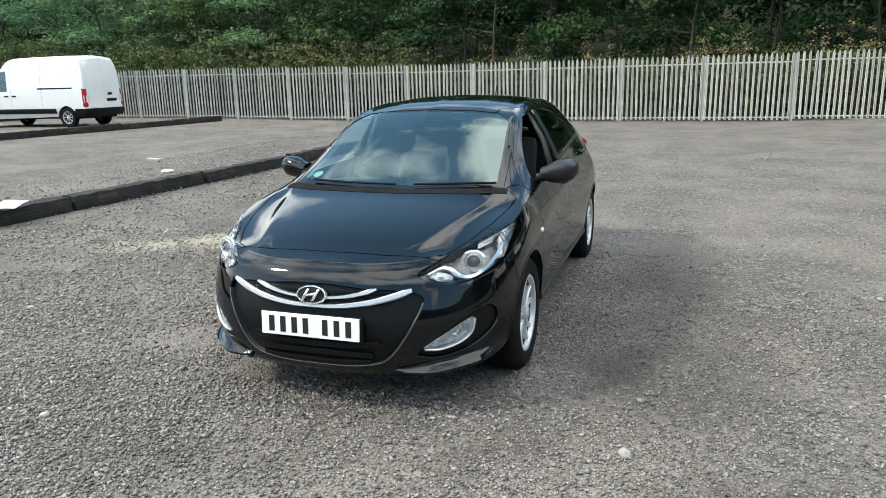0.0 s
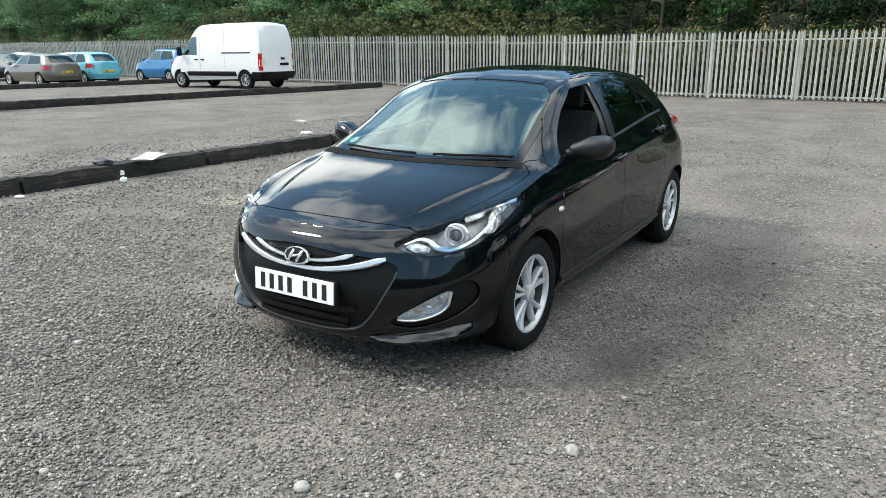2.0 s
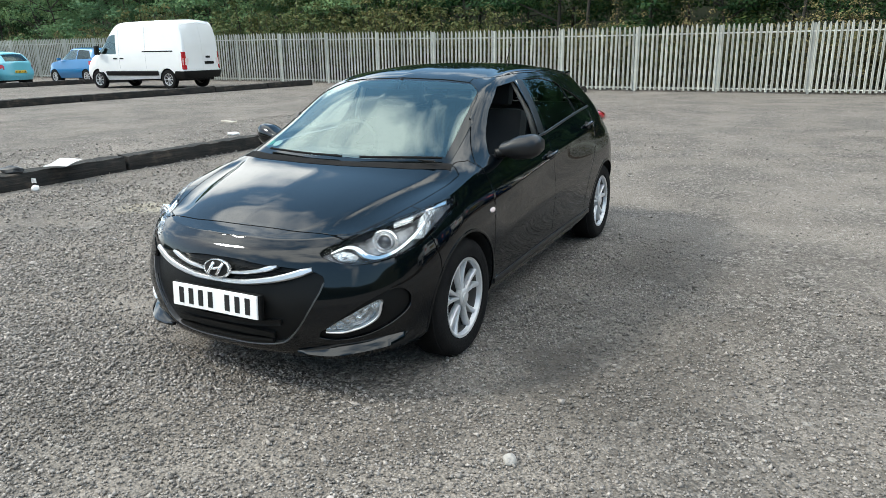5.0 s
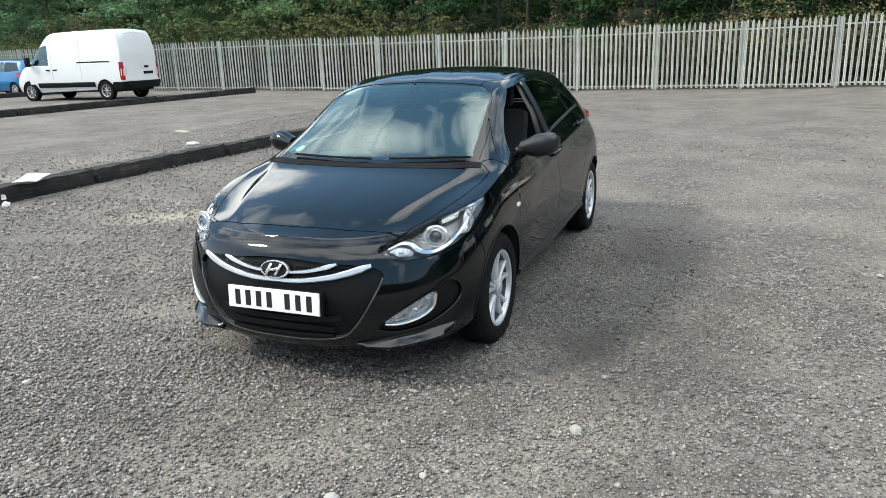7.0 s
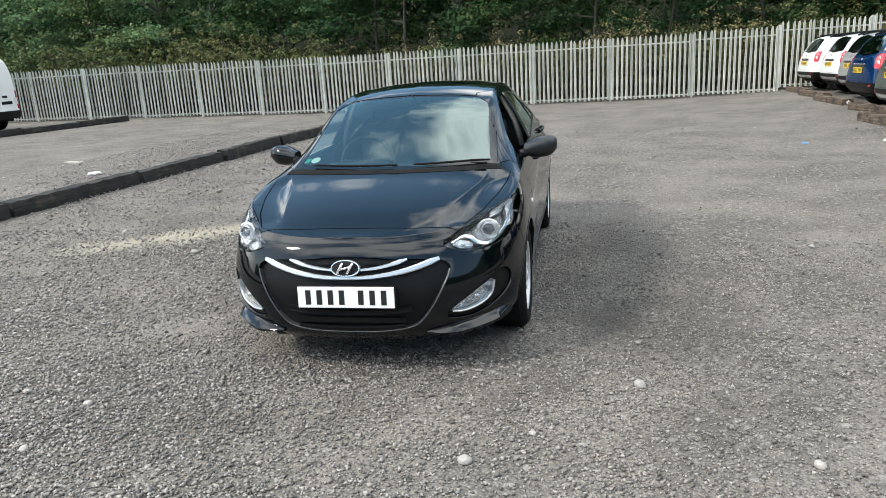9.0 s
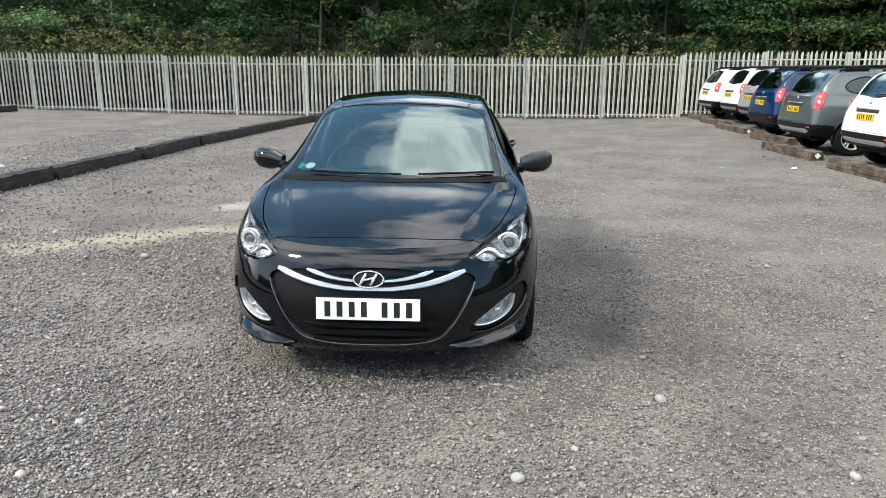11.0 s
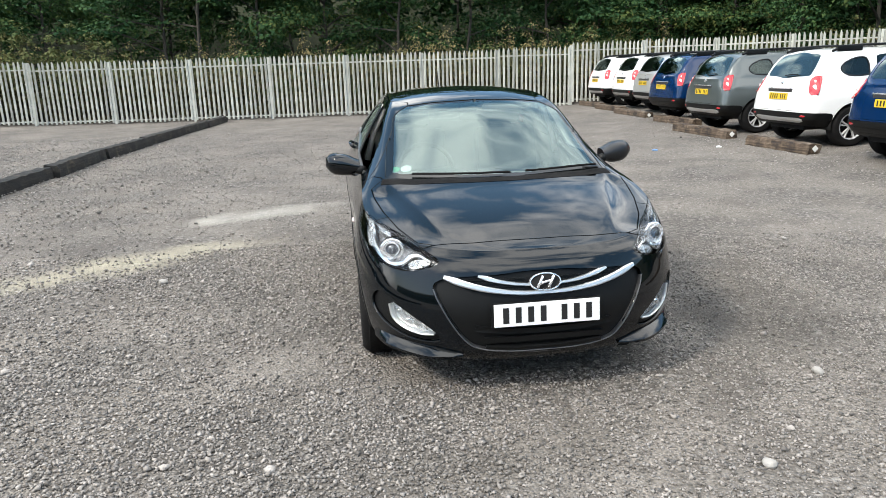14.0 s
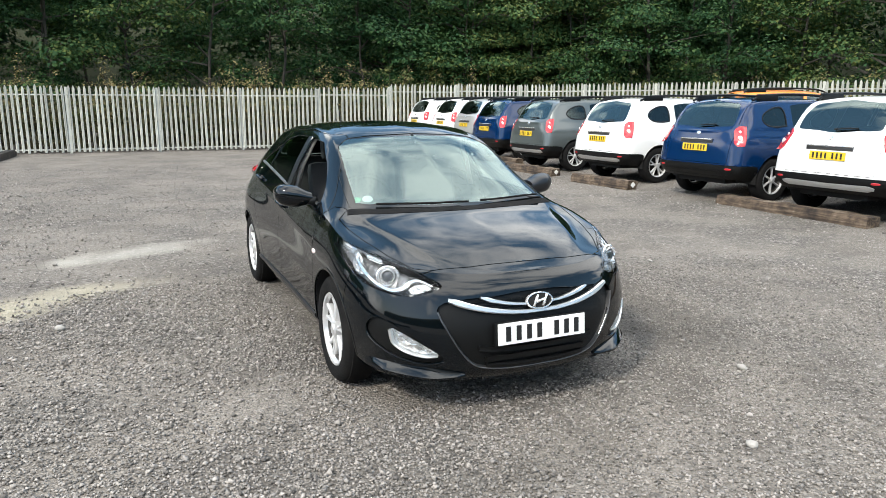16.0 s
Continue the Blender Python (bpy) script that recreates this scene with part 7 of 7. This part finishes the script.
while t < 26:
    p = CORNER + run_d * t + run_n * rt.uniform(1.8, 2.8)
    kinds = BUSHES if rt.random() < 0.45 else STALKS
    plant(kinds[rt.randrange(3)], "bush" if kinds is BUSHES else "weed_clump", p.x, p.y, ground_z(min(p.x, 20), p.y) - 0.02, rt.uniform(0, 360), rt.uniform(0.85, 1.1),
          "yellow-green bush standing behind the fence" if kinds is BUSHES else "tall half-dry weeds behind the fence", "bush" if kinds is BUSHES else "weeds", "growth along the fence")
    t += rt.uniform(0.8, 1.3)

# low tangle of weeds right behind the pales
low_c = []
for k in range(5200):
    if k < 4300:
        x = rt.uniform(-60, 12)
        low_c.append(np.array([x, fence_y(x) + rt.uniform(0.55, 2.6), ground_z(max(-50, x), 23) + rt.uniform(0.05, 1.75) ** 1.1]))
    else:
        p = CORNER + run_d * rt.uniform(0, 26) + run_n * rt.uniform(0.45, 2.6)
        low_c.append(np.array([p.x, p.y, 0.14 + rt.uniform(0.05, 1.6)]))
cs, ns = clumps(low_c, [rt.uniform(0.15, 0.4) for _ in low_c], 18, 1.0)
low = new("undergrowth", leaves_mesh("undergrowth", cs, ns, 0.12, M_DRY))
tagged(low, "tangled brownish-green undergrowth behind the fence", "undergrowth", kind="stuff")


# ---- loose crushed stone on the ground ----
M_STONE = material("crushed_stone", (0.265, 0.241, 0.220), 0.9, vary=0.55, noise_scale=30, hue=(0.115, 0.105, 0.097), bump=0.3, bump_scale=90, island=True)
M_PALESTONE = material("pale_stone", (0.33, 0.312, 0.29), 0.9, vary=0.6, noise_scale=14, hue=(0.25, 0.24, 0.22), bump=0.5, bump_scale=40)


def shade_stained(m, ellipses, colour):
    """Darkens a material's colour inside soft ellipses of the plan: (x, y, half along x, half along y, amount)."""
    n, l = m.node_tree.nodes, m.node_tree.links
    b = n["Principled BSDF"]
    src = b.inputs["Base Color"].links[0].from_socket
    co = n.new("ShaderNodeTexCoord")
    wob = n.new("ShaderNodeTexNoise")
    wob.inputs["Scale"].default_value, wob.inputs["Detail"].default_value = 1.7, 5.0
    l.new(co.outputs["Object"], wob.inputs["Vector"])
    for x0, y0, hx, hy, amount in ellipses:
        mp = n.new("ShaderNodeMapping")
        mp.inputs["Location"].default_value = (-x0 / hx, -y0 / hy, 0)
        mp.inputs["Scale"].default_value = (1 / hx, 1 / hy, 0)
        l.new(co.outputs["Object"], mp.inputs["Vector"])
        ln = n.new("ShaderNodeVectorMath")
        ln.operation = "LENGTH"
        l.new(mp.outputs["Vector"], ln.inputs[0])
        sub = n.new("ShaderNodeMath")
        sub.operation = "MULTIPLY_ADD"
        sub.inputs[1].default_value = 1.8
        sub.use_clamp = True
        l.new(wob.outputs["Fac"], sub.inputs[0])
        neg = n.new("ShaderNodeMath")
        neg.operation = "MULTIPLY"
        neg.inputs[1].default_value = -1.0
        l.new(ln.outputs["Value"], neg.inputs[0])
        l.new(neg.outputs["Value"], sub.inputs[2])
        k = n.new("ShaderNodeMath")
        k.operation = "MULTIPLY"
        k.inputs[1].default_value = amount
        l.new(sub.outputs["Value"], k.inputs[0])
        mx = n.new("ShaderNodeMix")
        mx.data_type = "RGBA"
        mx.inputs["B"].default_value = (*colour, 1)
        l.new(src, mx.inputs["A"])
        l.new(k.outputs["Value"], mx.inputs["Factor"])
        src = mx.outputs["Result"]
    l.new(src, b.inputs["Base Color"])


# car shadow, bumper shade and damp stain painted into the stones as well
shade_stained(M_STONE, [(1.55, 1.4, 0.75, 1.9, 0.75), (1.4, 3.1, 0.5, 1.4, 0.6), (-0.4, -0.6, 1.0, 0.35, 0.5)], (0.075, 0.067, 0.058))


def loose_stones():
    rng = np.random.default_rng(5)
    want = 175000
    near = np.stack([rng.uniform(-5.6, 5.6, want * 3), rng.uniform(-2.5, 3.6, want * 3)], 1)
    thick = np.clip(1.2 - 0.17 * (np.hypot(near[:, 0] - 0.3, near[:, 1] + 3.0) - 1.6), 0.16, 1)
    near = near[(rng.random(len(near)) < thick) & ~((np.abs(near[:, 0]) < 0.8) & (near[:, 1] > 0.25))][:int(want * 1.25)]
    wide = np.stack([rng.uniform(-9.5, 9.0, int(want * 0.5)), -2.6 + 20.0 * rng.random(int(want * 0.5)) ** 1.2], 1)
    p = np.concatenate([near, wide])
    p = p[rng.permutation(len(p))]
    clump = np.array([noise.noise(Vector((a * 0.75, b * 0.75, 1.0))) + 0.6 * noise.noise(Vector((a * 2.6, b * 2.6, 5.0))) for a, b in p])
    coarse = 1 / (1 + np.exp((p[:, 0] + 0.35 * p[:, 1] - 0.4) * 1.1))
    soft_patch = np.zeros(len(p))
    for x0, y0, ang, hl, hw in ((-2.9, 3.25, 30, 1.45, 0.40), (-1.9, 5.3, 24, 1.0, 0.38)):
        c, s = math.cos(radians(ang)), math.sin(radians(ang))
        dx, dy = p[:, 0] - x0, p[:, 1] - y0
        soft_patch = np.maximum(soft_patch, np.exp(-((dx * c + dy * s) / hl) ** 2 - ((dy * c - dx * s) / hw) ** 2))
    # trodden, dusty stretches hold few stones
    for x0, y0, hl, hw in ((-3.6, 1.5, 1.7, 1.0), (4.2, 3.0, 2.2, 1.6)):
        soft_patch = np.maximum(soft_patch, 0.62 * np.exp(-((p[:, 0] - x0) / hl) ** 2 - ((p[:, 1] - y0) / hw) ** 2))
    keep = rng.random(len(p)) < np.clip(0.78 + 0.8 * clump + 0.15 * coarse - 0.9 * soft_patch, 0.06, 1)
    p, coarse = p[keep][:want], coarse[keep][:want]
    n = len(p)
    r = np.exp(rng.normal(math.log(0.0058), 0.30, n)) * (1 + 0.45 * coarse)
    r = r * (1 + 0.15 * np.clip((np.hypot(p[:, 0], p[:, 1] + 0.4) - 1.8) / 2.5, 0, 1) + 0.45 * np.clip((np.hypot(p[:, 0], p[:, 1] + 0.4) - 4.0) / 5.0, 0, 1))
    r = np.where(rng.random(n) < 0.002, r * 1.5, r)
    z = np.array([ground_z(a, b) for a, b in p])
    base = np.array([(1, 0, 0), (-0.5, 0.866, 0), (-0.5, -0.866, 0), (0, 0, 0.9), (0, 0, -0.9)], float)
    tri = np.array([(0, 1, 3), (1, 2, 3), (2, 0, 3), (1, 0, 4), (2, 1, 4), (0, 2, 4)])
    q = rng.normal(size=(n, 4))
    q /= np.linalg.norm(q, axis=1, keepdims=True)
    w, x, y, zz = q.T
    rot = np.stack([np.stack([1 - 2 * (y * y + zz * zz), 2 * (x * y - zz * w), 2 * (x * zz + y * w)], 1), np.stack([2 * (x * y + zz * w), 1 - 2 * (x * x + zz * zz), 2 * (y * zz - x * w)], 1), np.stack([2 * (x * zz - y * w), 2 * (y * zz + x * w), 1 - 2 * (x * x + y * y)], 1)], 1)
    shape = base[None] * rng.uniform(0.7, 1.4, (n, 5, 1)) + rng.normal(size=(n, 5, 3)) * 0.2
    v = np.einsum("nij,nkj->nki", rot, shape) * r[:, None, None]
    v[:, :, 2] *= 0.75
    v += np.concatenate([p, (z + r * 0.46)[:, None]], 1)[:, None, :]
    f = (tri[None] + 5 * np.arange(n)[:, None, None]).reshape(-1)
    me = bpy.data.meshes.new("loose_gravel")
    me.vertices.add(n * 5)
    me.vertices.foreach_set("co", v.reshape(-1))
    me.loops.add(len(f))
    me.loops.foreach_set("vertex_index", f.astype(np.int32))
    me.polygons.add(n * 6)
    me.polygons.foreach_set("loop_start", np.arange(0, len(f), 3, dtype=np.int32))
    me.polygons.foreach_set("loop_total", np.full(n * 6, 3, dtype=np.int32))
    me.update(calc_edges=True)
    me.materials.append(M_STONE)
    ob = new("loose_gravel", me)
    return tagged(ob, "loose grey crushed stones scattered over the yard", "gravel", kind="stuff")


loose_stones()


def stone(x, y, r, mat, seed, label):
    rnd = random.Random(seed)
    bm = bmesh.new()
    bmesh.ops.create_icosphere(bm, subdivisions=2, radius=r * 0.8)
    off = Vector((rnd.uniform(0, 9), rnd.uniform(0, 9), 0))
    for v in bm.verts:
        v.co *= 1 + 0.5 * noise.noise(v.co / r * 0.9 + off) + 0.25 * noise.noise(v.co / r * 2.3 + off)
        v.co.z *= 0.62
    ob = part("stone", bm, mat, smooth=25)
    ob.matrix_world = pose(x, y, ground_z(x, y) + r * 0.33, 0, 0, rnd.uniform(0, 360))
    return tagged(ob, label, "stone", "single larger stones")


for k, (x, y, r, pale) in enumerate([(1.474, -0.04, 0.036, 1), (0.72, -0.80, 0.034, 1), (-2.40, 2.53, 0.045, 1), (-1.31, -0.45, 0.03, 0), (-1.3, -0.9, 0.03, 0), (-0.2, -1.25, 0.026, 0), (0.98, -0.55, 0.022, 0), (-2.9, 0.9, 0.028, 0), (-1.75, -0.35, 0.03, 0), (3.0, 2.6, 0.03, 1), (2.1, -0.7, 0.03, 0)]):
    stone(x, y, r, M_PALESTONE if pale else M_STONE, 900 + k, "pale limestone piece on the gravel" if pale else "grey lump of crushed stone")


# ---- litter ----
M_PAPER = material("white_card", (0.80, 0.80, 0.79), 0.7)
M_BAG = material("black_bag", (0.012, 0.012, 0.013), 0.35, bump=0.6, bump_scale=18)
M_PLANK = material("bleached_plank", (0.42, 0.39, 0.33), 0.85, vary=0.5, noise_scale=8, hue=(0.25, 0.22, 0.18))
M_BLUEBIT = material("blue_plastic", (0.10, 0.22, 0.42), 0.4)


def card(x, y, z, w, l, ang, tilt, label, name="card_sheet", crease=0.03):
    """A bent sheet with a crease."""
    bm = bmesh.new()
    rows = []
    for i in range(7):
        u = -0.5 + i / 6
        rows.append([bm.verts.new((u * w, v * l, crease * math.cos(u * 5 + v * 2) * 0.5 + 0.4 * crease * math.sin(7 * v + 3 * u))) for v in np.linspace(-0.5, 0.5, 7)])
    for a, b in zip(rows, rows[1:]):
        for j in range(6):
            bm.faces.new((a[j], b[j], b[j + 1], a[j + 1]))
    geo = bmesh.ops.solidify(bm, geom=bm.faces[:], thickness=0.004)
    ob = part(name, bm, M_PAPER, smooth=40)
    ob.matrix_world = pose(x, y, z, tilt, 0, ang)
    return tagged(ob, label, "litter")


card(-6.02, 3.42, 0.250, 0.30, 0.40, 25, 6, "flat white card sheet lying on a sleeper", crease=0.010)
card(-5.93, 2.94, 0.10, 0.05, 0.06, 60, 70, "torn white card scrap on a sleeper", "card_scrap", 0.02)


def lump(name, x, y, z, sx, sy, sz, mat, seed, label):
    bm = bmesh.new()
    bmesh.ops.create_icosphere(bm, subdivisions=3, radius=1.0)
    for v in bm.verts:
        k = 1 + 0.30 * noise.noise(v.co * 2.0 + Vector((seed, 0, 0))) + 0.12 * noise.noise(v.co * 6.0)
        v.co = Vector((v.co.x * sx * k, v.co.y * sy * k, max(v.co.z, -0.75) * sz * k))
    ob = part(name, bm, mat, smooth=50)
    ob.matrix_world = pose(x, y, z + sz * 0.75, 0, 0, seed * 37)
    return tagged(ob, label, "litter")


lump("crumpled_bag", -6.20, 2.86, ground_z(-6.2, 2.7) + 0.17, 0.09, 0.14, 0.06, M_BAG, 3, "crumpled black plastic bag behind a sleeper")
lump("crumpled_tissue", -5.80, 2.86, 0.0, 0.035, 0.05, 0.04, M_PAPER, 5, "crumpled white tissue on the gravel")
lump("crumpled_tissue", -5.9, 1.62, 0.0, 0.03, 0.06, 0.02, M_PAPER, 8, "flattened white tissue on the gravel")
lump("paper_scrap", -7.6, 8.12, ground_z(-7.6, 8), 0.12, 0.09, 0.035, M_PAPER, 6, "crumpled white paper on the gravel")
lump("paper_scrap", 5.9, 9.0, ground_z(5.9, 9), 0.05, 0.07, 0.02, M_PAPER, 9, "small white scrap by a sleeper")
lump("plastic_scrap", 4.76, 9.2, ground_z(4.7, 9.2), 0.05, 0.04, 0.02, M_BLUEBIT, 4, "small blue plastic scrap on the gravel")
bm = bmesh.new()
box(bm, -0.07, 0.07, -0.26, 0.26, 0.0, 0.03, 0.006)
tagged(part("plank", bm, M_PLANK), "short bleached plank on the gravel", "plank").matrix_world = pose(-9.45, 9.95, ground_z(-9.4, 10), 0, 0, 70)
